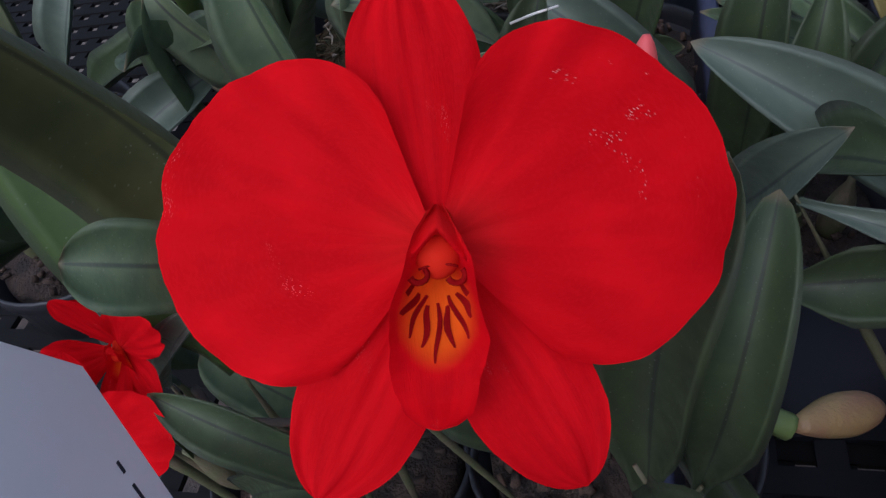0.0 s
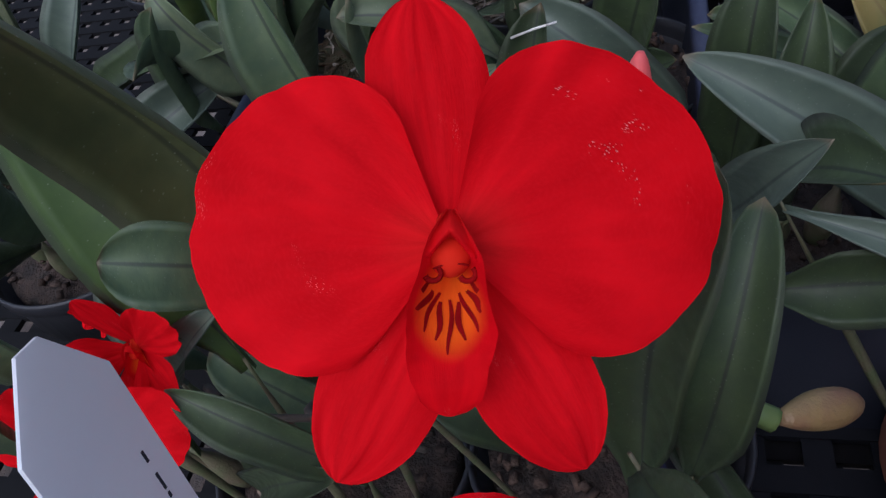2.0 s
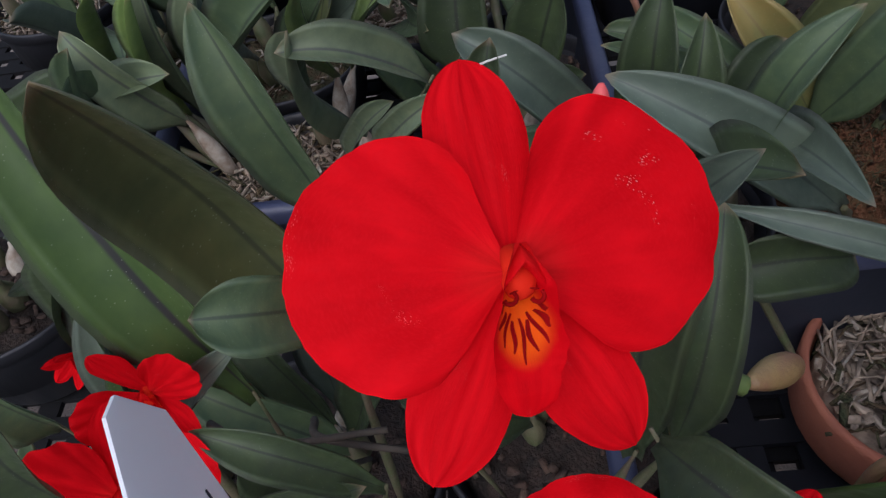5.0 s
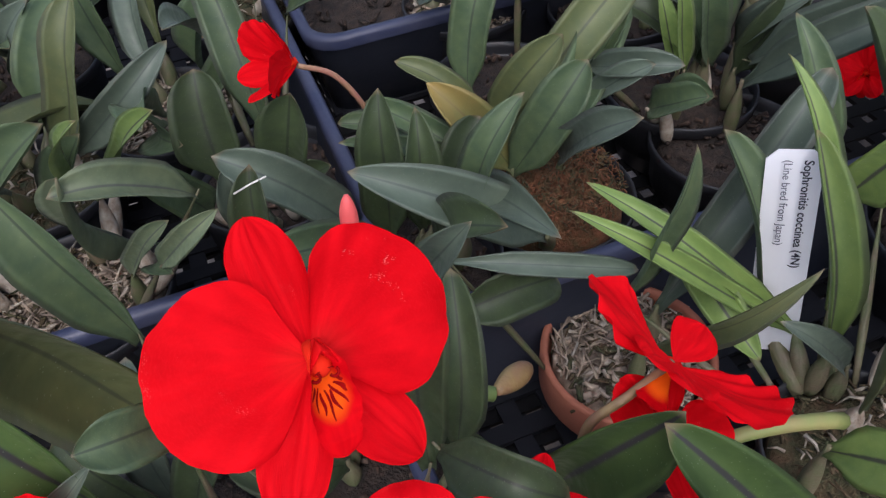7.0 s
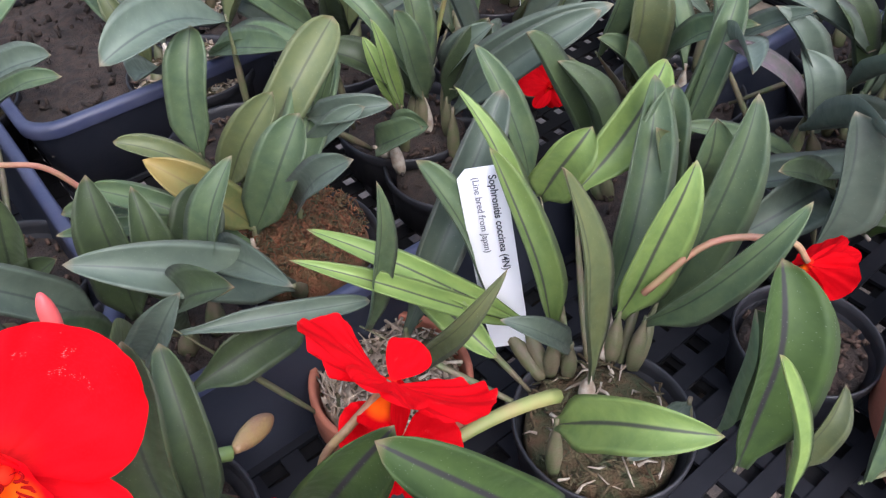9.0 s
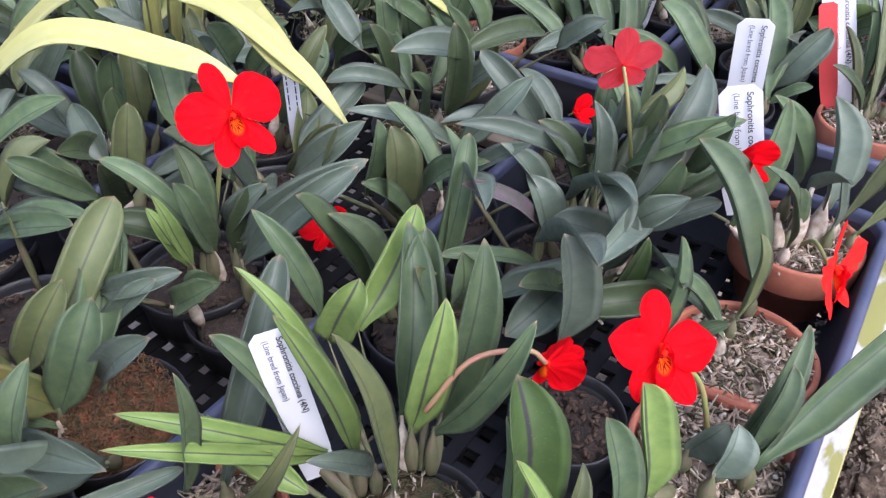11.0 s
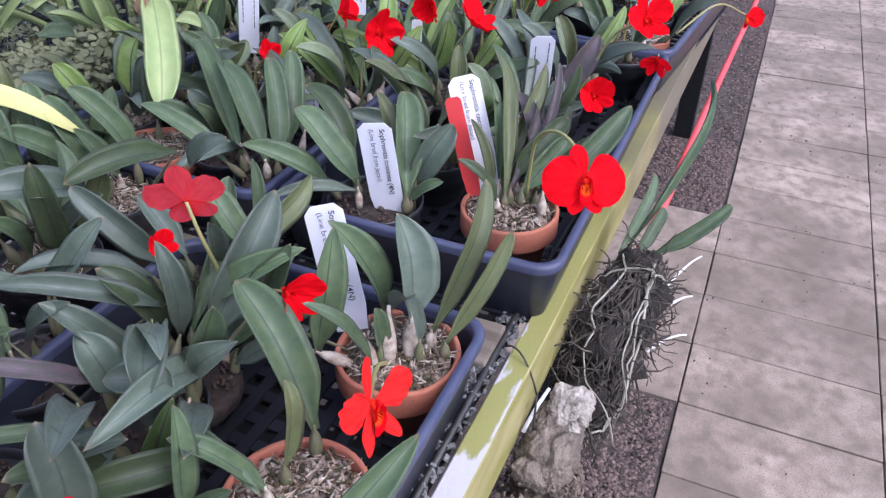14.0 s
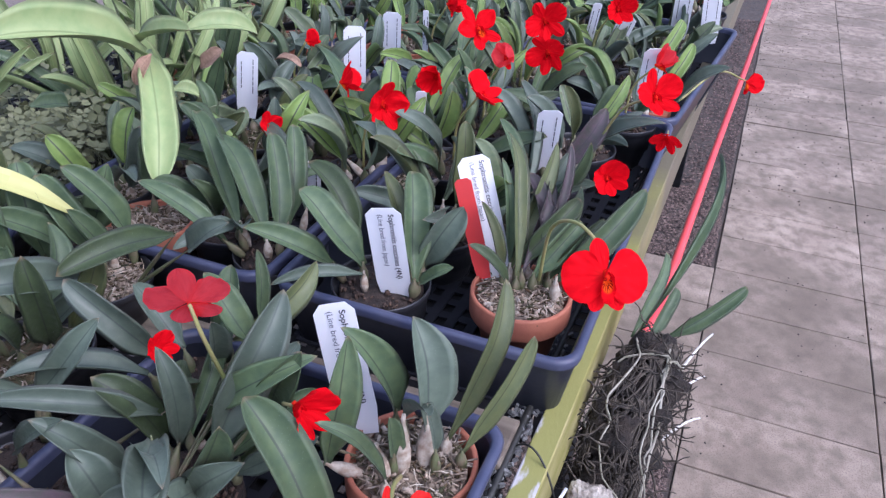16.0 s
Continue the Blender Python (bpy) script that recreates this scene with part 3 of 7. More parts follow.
def mix_mesh(kind, r, seed):
    """The potting mix: an uneven mound, with loose pieces standing out of it in the same mesh."""
    key = (kind, round(r, 3), seed)
    if key in MIX_MESHES:
        return MIX_MESHES[key]
    rnd = random.Random(str(key))
    bm = bmesh.new()
    mats = {"fibre": [FIBRE, SHEATH, MOSS], "moss": [MOSS, MOSS, SHEATH], "dark": [MIX_DARK, BARK, BARK], "ball": [BROWN_MOSS, BROWN_MOSS, MOSS]}[kind]
    top = 0.026 if kind == "ball" else 0.006
    prof = [(r * 0.86, -0.02)] + [(r * 0.87 * math.cos(a), -0.009 + top * math.sin(a)) for a in (math.pi / 2 * k / 6 for k in range(1, 6))] + [(0.0005, -0.009 + top)]
    lathe(bm, prof, 26)
    for v in bm.verts:
        v.co.z += (0.005 if kind == "ball" else 0.0025) * noise.noise(v.co * 220)
    count = {"fibre": 460, "moss": 170, "dark": 70, "ball": 1100}[kind]
    for _ in range(count):
        a, q = rnd.uniform(0, 6.283), r * 0.84 * math.sqrt(rnd.random())
        c = Vector((q * math.cos(a), q * math.sin(a), -0.008 + top * math.sqrt(max(0, 1 - (q / r) ** 2)) + rnd.uniform(0, 0.003)))
        d = Vector((rnd.gauss(0, 1), rnd.gauss(0, 1), rnd.gauss(0, 0.35))).normalized()
        start = len(bm.faces)
        if kind in ("fibre", "moss", "ball") and (kind != "fibre" or rnd.random() < 0.5):
            ln = rnd.uniform(0.004, 0.011) * {"fibre": 1.0, "moss": 0.6, "ball": 0.3}[kind]
            if kind == "ball":
                d = (d + Vector((0, 0, rnd.uniform(0.3, 1.4)))).normalized()
            s = d.cross(Vector((0, 0, 1))).normalized()
            tube(bm, [c - d * ln, c + s * rnd.uniform(-0.002, 0.002) + Vector((0, 0, 0.001)), c + d * ln], rnd.uniform(0.0004, 0.0011) * (0.6 if kind == "ball" else 1.0), 0.0003, 4)
        elif kind == "fibre":
            e = Euler((rnd.gauss(0, 0.5), rnd.gauss(0, 0.5), rnd.uniform(0, 6))).to_matrix().to_4x4()
            bmesh.ops.create_cube(bm, size=1, matrix=Matrix.Translation(c) @ e @ Matrix.Diagonal((rnd.uniform(0.0025, 0.008), rnd.uniform(0.0014, 0.0035), rnd.uniform(0.0006, 0.0016), 1)))
        else:
            m = Matrix.Translation(c) @ Matrix.Rotation(rnd.uniform(0, 6), 4, d) @ Matrix.Diagonal((rnd.uniform(0.0025, 0.0055), rnd.uniform(0.0015, 0.003), rnd.uniform(0.001, 0.002), 1))
            bmesh.ops.create_cube(bm, size=1, matrix=m)
        bm.faces.ensure_lookup_table()
        k = 0 if (kind != "dark" and rnd.random() < 0.45) else rnd.choice((1, 2))
        for f in bm.faces[start:]:
            f.material_index = k
    me = mesh_of("potting_mix", bm, mats)
    MIX_MESHES[key] = me
    return me


def potted(x, y, rim, kind="clay", mix="fibre", r=0.045, h=0.065, label="", tilt=(0, 0), group="potted orchids on the bench"):
    """A potted orchid without its leaves: an Empty at the rim, with pot and mix."""
    words = label or ("small orchid with strap leaves in a %s pot" % ("terracotta" if kind == "clay" else "black plastic"))
    t = thing("potted_orchid", (x, y, rim - h), words, "orchid", group)
    if kind != "none":
        p = part("pot", pot_meshes(kind, r, h), None, t)
        p.matrix_basis = pose(0, 0, h, *tilt, random.uniform(0, 360))
    mx = part("potting_mix", mix_mesh(mix, r, random.randrange(3)), None, t)
    mx.matrix_basis = pose(0, 0, h, *tilt, random.uniform(0, 360))
    tagged(mx, kind="stuff")
    return t


def grow(t, n, seed, size=(0.07, 0.11), tones=("green", "blue", "green", "dark"), spread=0.028, lean=None, rim=0.065, width=(0.017, 0.024)):
    """Leaves and bulbs by chance round a pot's middle, each leaf on a bulb."""
    rnd = random.Random(seed)
    c = t.location + Vector((0, 0, rim))
    for k in range(n):
        a = 2.4 * k + rnd.uniform(-0.5, 0.5)
        q = spread * math.sqrt(rnd.random())
        base = c + Vector((q * math.cos(a), q * math.sin(a), -0.006))
        out = Vector((math.cos(a), math.sin(a), 0))
        knee = base + out * rnd.uniform(0.002, 0.012) + Vector((0, 0, rnd.uniform(0.014, 0.03)))
        bulb(t, base, knee, rnd.uniform(0.003, 0.0048), rnd.random() < 0.25)
        ln = rnd.uniform(*size)
        el = radians(rnd.uniform(18, 78))
        d = out * math.cos(el) + Vector((rnd.uniform(-0.25, 0.25), rnd.uniform(-0.25, 0.25), math.sin(el)))
        if lean:
            d += Vector(lean)
        tip = knee + d.normalized() * ln
        tip.z = max(tip.z, c.z + 0.012)
        leaf(t, knee, tip, rnd.uniform(*width), rnd.choice((0.04, 0.08, 0.12)), rnd.uniform(-35, 35), rnd.choice(tones), point=rnd.choice((0, 0, 1)))
    return t

# ---------------- flowers ----------------
PETALS = {}


def petal_mesh(name, length, left, right, mat, p=0.9, q=0.5, cup=0.0, arch=0.0, ruffle=0.0, seed=0, narrow=0.0):
    """A petal along +y from its claw, +z its face. left and right: greatest half widths. cup lifts the sides, arch bows it backwards."""
    key = (name, length, left, right, mat.name, p, q, cup, arch, ruffle, seed, narrow)
    if key in PETALS:
        return PETALS[key]
    rows, cols = 30, 33
    bm = bmesh.new()
    uv = bm.loops.layers.uv.new("UVMap")
    grid = []
    for i in range(rows):
        s = 0.5 - 0.5 * math.cos(math.pi * i / (rows - 1))
        half = math.sin(math.pi * min(1.0, max(0.0, s)) ** p) ** q if 0 < s < 1 else 0.0
        half = max(half * (1 - narrow * (1 - s) ** 2), 0.04 if s < 0.5 else 0.0)
        row = []
        for j in range(cols):
            u = -1 + 2 * j / (cols - 1)
            edge = 1 + (0.05 * noise.noise((4 * s + seed, 2 * (u > 0), seed)) + 0.022 * noise.noise((17 * s + seed, 3 * (u > 0), 4))) * abs(u)
            x = u * half * (right if u > 0 else left) * edge
            y = length * (s + 0.012 * (1 - u * u) * noise.noise((seed, 3 * u, 1)))
            z = cup * (u * half) ** 2 - arch * s * s
            z += half**2 * ruffle * s * (abs(u) ** 2) * math.sin(7 * s + 5 * u + seed)
            z += half**2 * ruffle * (0.8 * s * s * math.sin(6 * u + seed) + 3.4 * s * noise.noise((1.6 * u + seed, 2.3 * s, 3)) + 0.5 * s * noise.noise((5 * u + seed, 4 * s, 8)))
            z -= half**2 * 0.0005 * math.exp(-((u / 0.07) ** 2)) * math.sin(math.pi * min(1, s * 1.05)) ** 2 + 0.00055 * half**2 * max(0.0, (s - 0.55) / 0.45) ** 1.5 * math.sin(14 * u + 5 * noise.noise((2 * u, 3 * s, seed)))
            row.append(bm.verts.new((x, y, z)))
        grid.append(row)
    for i in range(rows - 1):
        for j in range(cols - 1):
            f = bm.faces.new((grid[i][j], grid[i][j + 1], grid[i + 1][j + 1], grid[i + 1][j]))
            for loop, (a, b) in zip(f.loops, ((i, j), (i, j + 1), (i + 1, j + 1), (i + 1, j))):
                loop[uv].uv = (b / (cols - 1), a / (rows - 1))
    bmesh.ops.remove_doubles(bm, verts=bm.verts, dist=1e-6)
    me = mesh_of(name, bm, mat)
    PETALS[key] = me
    return me


def fan_petal(name, start, end, reach, mat, cup=0.0, arch=0.0, ruffle=0.0, twist=0.0, roll=0.0, seed=0):
    """A broad petal that opens like a fan round its claw, from start to end (degrees from +x), reach long; +z is its face.
    cup lifts both flanks, twist tilts them against each other, arch bows it backwards, roll curls the margin."""
    key = (name, start, end, reach, mat.name, cup, arch, ruffle, twist, roll, seed)
    if key in PETALS:
        return PETALS[key]
    rows, cols = 26, 57
    bm = bmesh.new()
    uv = bm.loops.layers.uv.new("UVMap")
    grid = []
    for i in range(rows):
        v = 0.03 + 0.97 * (i / (rows - 1)) ** 0.8
        row = []
        for j in range(cols):
            w = j / (cols - 1)
            a = radians(start + (end - start) * w)
            side = 2 * w - 1
            out = reach * (0.5 + 0.5 * math.sin(math.pi * w) ** 0.6)
            out *= 1 + 0.022 * noise.noise((5 * w + 3 * seed, 1.7, seed)) + 0.014 * noise.noise((19 * w, 4.1, seed)) + 0.005 * noise.noise((60 * w, 2.2, seed))
            d = v * out
            z = cup * side * side * v * v + twist * side * v - arch * v * v
            z += ruffle * v**1.4 * (1.3 * noise.noise((2.6 * w + seed, 1.1 * v, 5.0)) + 0.3 * noise.noise((7.0 * w + seed, 2.6 * v, 9.0)))
            z += ruffle * v**3 * 0.55 * noise.noise((13 * w + seed, 1.0, 2.0)) + 0.00022 * v * noise.noise((22 * w, 3.0 * v, seed))
            z -= 0.0004 * math.exp(-((side / 0.09) ** 2)) * math.sin(math.pi * min(1, v * 1.02)) ** 0.7
            z += roll * max(0.0, (v - 0.86) / 0.14) ** 1.6 * (0.5 + noise.noise((4 * w, seed, 7)))
            row.append(bm.verts.new((d * math.cos(a), d * math.sin(a), z)))
        grid.append(row)
    for i in range(rows - 1):
        for j in range(cols - 1):
            f = bm.faces.new((grid[i][j], grid[i + 1][j], grid[i + 1][j + 1], grid[i][j + 1]))
            for loop in f.loops:
                for r in (i, i + 1):
                    for c in (j, j + 1):
                        if loop.vert is grid[r][c]:
                            loop[uv].uv = (c / (cols - 1), r / (rows - 1))
    me = mesh_of(name, bm, mat)
    PETALS[key] = me
    return me


def lip_surface(x, y):
    """How far the lip's blade stands forward at x, y (flower metres, centre 0)."""
    mid = np.interp(-y, [-0.001, 0.004, 0.009, 0.0135, 0.018, 0.0215], [0.0, 0.0005, 0.002, 0.0042, 0.0044, 0.003])
    rise = np.interp(-y, [-0.003, 0.0, 0.004, 0.007, 0.012, 0.0165, 0.0215], [7.4, 8.4, 8.0, 6.4, 2.4, 0.3, -0.6]) * 1e-3
    w = np.interp(-y, [-0.0043, -0.0032, -0.001, 0.0014, 0.0044, 0.0074, 0.0105, 0.0133, 0.017, 0.0195, 0.021, 0.0216], [0.5, 1.2, 2.5, 3.5, 4.1, 5.0, 5.6, 5.3, 4.7, 3.8, 2.4, 0.5]) * 1e-3
    return float(mid + rise * min(1.3, abs(x) / w) ** 2.2), float(w)


LIPS = {}


def lip_meshes():
    """Blade, throat stripes, column and column marks, made once and shared by all blooms."""
    if "lip" in LIPS:
        return LIPS["lip"]
    bm = bmesh.new()
    uv = bm.loops.layers.uv.new("UVMap")
    rows, cols, grid = 64, 25, []
    for i in range(rows):
        y = 0.0043 - 0.0258 * i / (rows - 1)
        w = lip_surface(0, y)[1]
        row = []
        for j in range(cols):
            u = -1 + 2 * j / (cols - 1)
            x = u * w * (1 + 0.04 * math.sin(19 * i / rows + 3 * j) * abs(u) ** 3)
            z = lip_surface(x, y)[0] + 0.0002 * math.sin(0.9 * i) * abs(u) ** 4
            roof = 0.0086 - 0.0022 * u * u - 0.0036 * max(0.0, (y - 0.001) / 0.0033) ** 2
            shut = min(1.0, max(0.0, (y - 0.0006 + 0.0042 * abs(u) ** 1.5) / 0.0007))
            row.append(bm.verts.new((x, y, z + (max(roof, z) - z) * shut * shut * (3 - 2 * shut))))
        grid.append(row)
    for i in range(rows - 1):
        for j in range(cols - 1):
            f = bm.faces.new((grid[i][j], grid[i][j + 1], grid[i + 1][j + 1], grid[i + 1][j]))
            for loop, (a, b) in zip(f.loops, ((i, j), (i, j + 1), (i + 1, j + 1), (i + 1, j))):
                loop[uv].uv = (b / (cols - 1), a / (rows - 1))
    blade = mesh_of("lip", bm, LIP)
    # stripes fanning out over the throat, each a mesh of its own
    stripes = []
    for k in range(-4, 5):
        bm = bmesh.new()
        ang = radians(k * 15.5)
        r0, r1 = 0.0042 + 0.0006 * abs(k % 2) - 0.0002 * abs(k), 0.0108 - 0.0008 * abs(k) - 0.0006 * (k % 2)
        strip = []
        for n in range(8):
            t = n / 7
            r = r0 + (r1 - r0) * t
            wid = (0.00024 + 0.0001 * (k % 2)) * math.sin(math.pi * (0.14 + 0.8 * t)) + 0.00007
            cx, cy = r * math.sin(ang) * 0.72 + 0.00028 * math.sin(5 * t + 2 * k), -0.0028 - r * math.cos(ang * 0.95)
            px, py = math.cos(ang), math.sin(ang)
            if abs(cx) > 0.8 * lip_surface(0, cy)[1]:
                break
            strip.append([bm.verts.new((cx + d * px * wid, cy + d * py * wid, lip_surface(cx + d * px * wid, cy + d * py * wid)[0] + 0.00016)) for d in (-1, 1)])
        if len(strip) < 3:
            continue
        for a, b in zip(strip, strip[1:]):
            bm.faces.new((a[0], a[1], b[1], b[0]))
        stripes.append(mesh_of("throat_stripe", bm, STRIPE))
    # column with its anther cap
    bm = bmesh.new()
    bmesh.ops.create_uvsphere(bm, u_segments=16, v_segments=10, radius=1, matrix=pose(0, -0.0015, 0.0036) @ Matrix.Diagonal((0.0026, 0.0027, 0.0026, 1)))
    tube(bm, [(0, 0.003, 0), (0, 0.001, 0.002), (0, -0.001, 0.0036)], 0.0018, 0.0022, 10)
    column = mesh_of("column", bm, ORANGE_RED)
    bm = bmesh.new()
    for side in (-1, 1):
        tube(bm, [(side * 0.0021 + 0.0010 * math.cos(a), -0.0036 + 0.0009 * math.sin(a), 0.0056) for a in (radians(200 + 30 * k) for k in range(8))], 0.00042, 0.0003, 6)
    tube(bm, arc((-0.0021, -0.0030, 0.0056), (0.0023, -0.0026, 0.0058), 0.0004, 6, (0, 1, 0)), 0.00014, 0.00014, 5)
    marks = mesh_of("column_mark", bm, STRIPE)
    LIPS["lip"] = (blade, stripes, column, marks)
    return LIPS["lip"]


def put(name, me, parent, m, label=""):
    ob = new(name, me)
    ob.parent = parent
    ob.matrix_basis = m
    if label:
        tagged(ob, label)
    return ob


def flower(plant, centre, face, up, size=1.0, red=None, stem=None, spec=None, seed=0, label=""):
    """An open bloom of a plant: two broad petals, three sepals, a small lip. face: the way it looks; size 1 is 66 mm across."""
    red, spec = red or RED, spec or {}
    n = Vector(face).normalized()
    if not spec:
        turn = random.Random(seed * 7 + 1)
        n = (n + Vector((turn.uniform(-0.9, 0.9), turn.uniform(-0.9, 0.9), turn.uniform(-0.5, 0.6)))).normalized()
    u = Vector(up)
    if not spec:
        u += Vector((turn.uniform(-0.5, 0.5), turn.uniform(-0.5, 0.5), 0))
        spec = dict(petal=turn.choice((0.0125, 0.016, 0.0195)), sepal=0.0078, flex=turn.choice((18, 38, 52, 66)), wave=turn.randrange(4), star=turn.random() < 0.2)
    u = (u - n * u.dot(n)).normalized()
    r = u.cross(n)
    m = Matrix((r * size, u * size, n * size)).transposed().to_4x4()
    m.translation = local(plant, centre)
    bm = bmesh.new()
    if stem:
        inv = m.inverted()
        pts = smooth_line([inv @ local(plant, p) for p in stem])
        tube(bm, pts, 0.0016 / size, 0.0013 / size, 7)
    else:
        tube(bm, [(0, -0.002, -0.012), (0, -0.001, -0.004), (0, 0, 0)], 0.0016, 0.0013, 7)
    st = put("flower", mesh_of("flower_stalk", bm, spec.get("stalk", STALK)), plant, m, label or "open red bloom with an orange throat")
    wave = spec.get("wave", 1)

    def one(name, turn, length, left, right, back, tip=0.0, **kw):
        me = petal_mesh(name, length, left, right, kw.pop("skin", red), seed=wave, **kw)
        put(name, me, st, pose(0, 0, back) @ Matrix.Rotation(radians(turn), 4, "Z") @ Matrix.Rotation(radians(tip), 4, "X"))

    pw, sw, flex = spec.get("petal", 0.0195), spec.get("sepal", 0.0082), spec.get("flex", 10)
    one("sepal", spec.get("dorsal", 8), spec.get("dorsal_long", 0.0345), sw, sw, -0.0014, flex, p=1.5, q=0.52, cup=-0.001, arch=0.001, ruffle=0.0006, narrow=0.1)
    one("sepal", spec.get("left_low", 155), spec.get("low_long", 0.0325), sw, sw, -0.0014, flex, p=1.35, q=0.52, cup=-0.001, arch=0.001, ruffle=0.0006, narrow=0.1)
    one("sepal", spec.get("right_low", -148), spec.get("low_long", 0.034), sw, sw, -0.0012, flex, p=1.35, q=0.52, cup=-0.001, arch=0.001, ruffle=0.0006, narrow=0.1)
    if spec.get("star"):
        for turn in (spec.get("left", 75), spec.get("right", -72)):
            one("petal", turn, 0.032, pw, pw, 0.0006, flex + 4, p=0.98, q=0.8, cup=0.0015, arch=0.002, ruffle=0.0022)
    half = 61 * (pw / 0.0195) ** 0.85
    for turn, long, lean, skin, twist in () if spec.get("star") else ((spec.get("left", 83), spec.get("left_long", 0.0325), -1, red, -0.001), (spec.get("right", -72), spec.get("right_long", 0.034), 1, spec.get("flecked", red), 0.0008)):
        mid = 90 + turn
        me = fan_petal("petal", mid - half, mid + half, long, skin, cup=0.0042, arch=0.0032, ruffle=spec.get("ruffle", 0.0026), twist=twist, roll=-0.0012, seed=wave + (2 if lean > 0 else 0))
        axis = Vector((-math.sin(radians(mid)), math.cos(radians(mid)), 0))
        put("petal", me, st, pose(0, 0, 0.0006 + 0.0002 * lean) @ Matrix.Rotation(radians(-flex - 2), 4, axis))
    blade, stripes, column, marks = lip_meshes()
    put("column", column, st, Matrix())
    low = put("lip", blade, st, Matrix())
    if size > 0.6:
        put("column_mark", marks, low, Matrix())
        for me in stripes:
            put("throat_stripe", me, low, Matrix())
    return st


def bud(plant, base, tip, r=0.0055, stem=None, skin=None, words="closed yellow-green flower bud"):
    a, b = local(plant, base), local(plant, tip)
    bm = bmesh.new()
    d = (b - a).normalized()
    s = d.orthogonal().normalized()
    v = d.cross(s)
    rings = []
    for i in range(12):
        t = i / 11
        rr = r * max(0.05, math.sin(math.pi * (0.08 + 0.89 * t)) ** 0.65 * (0.72 + 0.33 * t))
        rings.append([bm.verts.new(a.lerp(b, t) + rr * (1 + 0.05 * math.cos(3 * 2 * math.pi * k / 15)) * (math.cos(2 * math.pi * k / 15) * s + math.sin(2 * math.pi * k / 15) * v)) for k in range(15)])
    for p, q in zip(rings, rings[1:]):
        for k in range(15):
            bm.faces.new((p[k], p[(k + 1) % 15], q[(k + 1) % 15], q[k]))
    bm.faces.new(rings[0][::-1])
    bm.faces.new(rings[-1])
    body = part("flower_bud", bm, skin or BUD, plant, words)
    if stem:
        bm = bmesh.new()
        tube(bm, smooth_line([local(plant, p) for p in stem]), 0.0019, 0.0024, 8)
        part("stalk", bm, STALK_GREEN, body)
    return body


def stalk(plant, pts, r0=0.0014, r1=0.001, mat=None):
    bm = bmesh.new()
    tube(bm, [local(plant, p) for p in pts], r0, r1, 7)
    return part("flower_stalk", bm, mat or STALK, plant)


# ---------------- labels ----------------


def plant_label(top, foot, across, width=0.026, lines=None, mat=None, bars=0, words="", start=0.9, fine=0.0005, peak=0.0):
    """A plastic plant label: chamfered strip from foot to top. across: the way from its left edge to its right."""
    a, b = Vector(foot), Vector(top)
    y = (b - a)
    height = y.length
    y.normalize()
    x = Vector(across)
    x = (x - y * x.dot(y)).normalized()
    z = x.cross(y)
    t = new("plant_label")
    tagged(t, words or "white plastic plant label standing in a pot", "plant label", "plant labels")
    m = Matrix((x, y, z)).transposed().to_4x4()
    m.translation = a
    t.matrix_basis = m
    bm = bmesh.new()
    w, th = width / 2, 0.0007
    c, cut = (w - 0.003, peak) if peak else (width * 0.2, width * 0.2)
    outline = [(-w * 0.8, 0), (w * 0.8, 0), (w, height * 0.2), (w, height - cut), (w - c, height), (-w + c, height), (-w, height - cut), (-w, height * 0.2)]
    front = [bm.verts.new((px, py, th)) for px, py in outline]
    back = [bm.verts.new((px, py, 0.0)) for px, py in outline]
    bm.faces.new(front)
    bm.faces.new(back[::-1])
    for k in range(8):
        bm.faces.new((front[k - 1], back[k - 1], back[k], front[k]))
    part("strip", bm, mat or LABEL, t, smooth=False)
    for body, size, off, ink in lines or ():
        cu = bpy.data.curves.new("lettering", "FONT")
        cu.body, cu.size, cu.extrude = body, size, 0.00005
        cu.offset = 0.00006 if ink is INK else 0.0
        cu.materials.append(ink)
        ob = new("lettering", cu)
        ob.parent = t
        ob.matrix_basis = pose(off, height - c * 0.8, th + 0.0016, 0, 0, -90)
    rnd = random.Random(int(a.x * 1e4))
    for k in range(bars):
        x0 = w * (0.55 - 1.1 * k / max(1, bars - 1) if bars > 1 else 0)
        yy = height * (start - 0.05 * (k % 2))
        while yy > height * (0.45 if start > 0.85 else 0.5):
            ln = rnd.uniform(0.003, 0.009) if start > 0.85 else rnd.uniform(0.001, 0.004)
            bm = bmesh.new()
            box(bm, (x0 - fine, yy - ln, th + 0.0002), (x0 + fine, yy, th + 0.0004))
            part("ink_bar", bm, INK, t, smooth=False)
            yy -= ln + (0.0016 if start > 0.85 else rnd.uniform(0.0008, 0.003))
    return t


NAME_LINES = [("Sophronitis coccinea (4N)", 0.0064, 0.0045, INK), ("(Line bred from Japan)", 0.0059, -0.0045, INK_GREY)]

# ---------------- floor ----------------
PITCH, SLAB = 0.2032, 0.4064


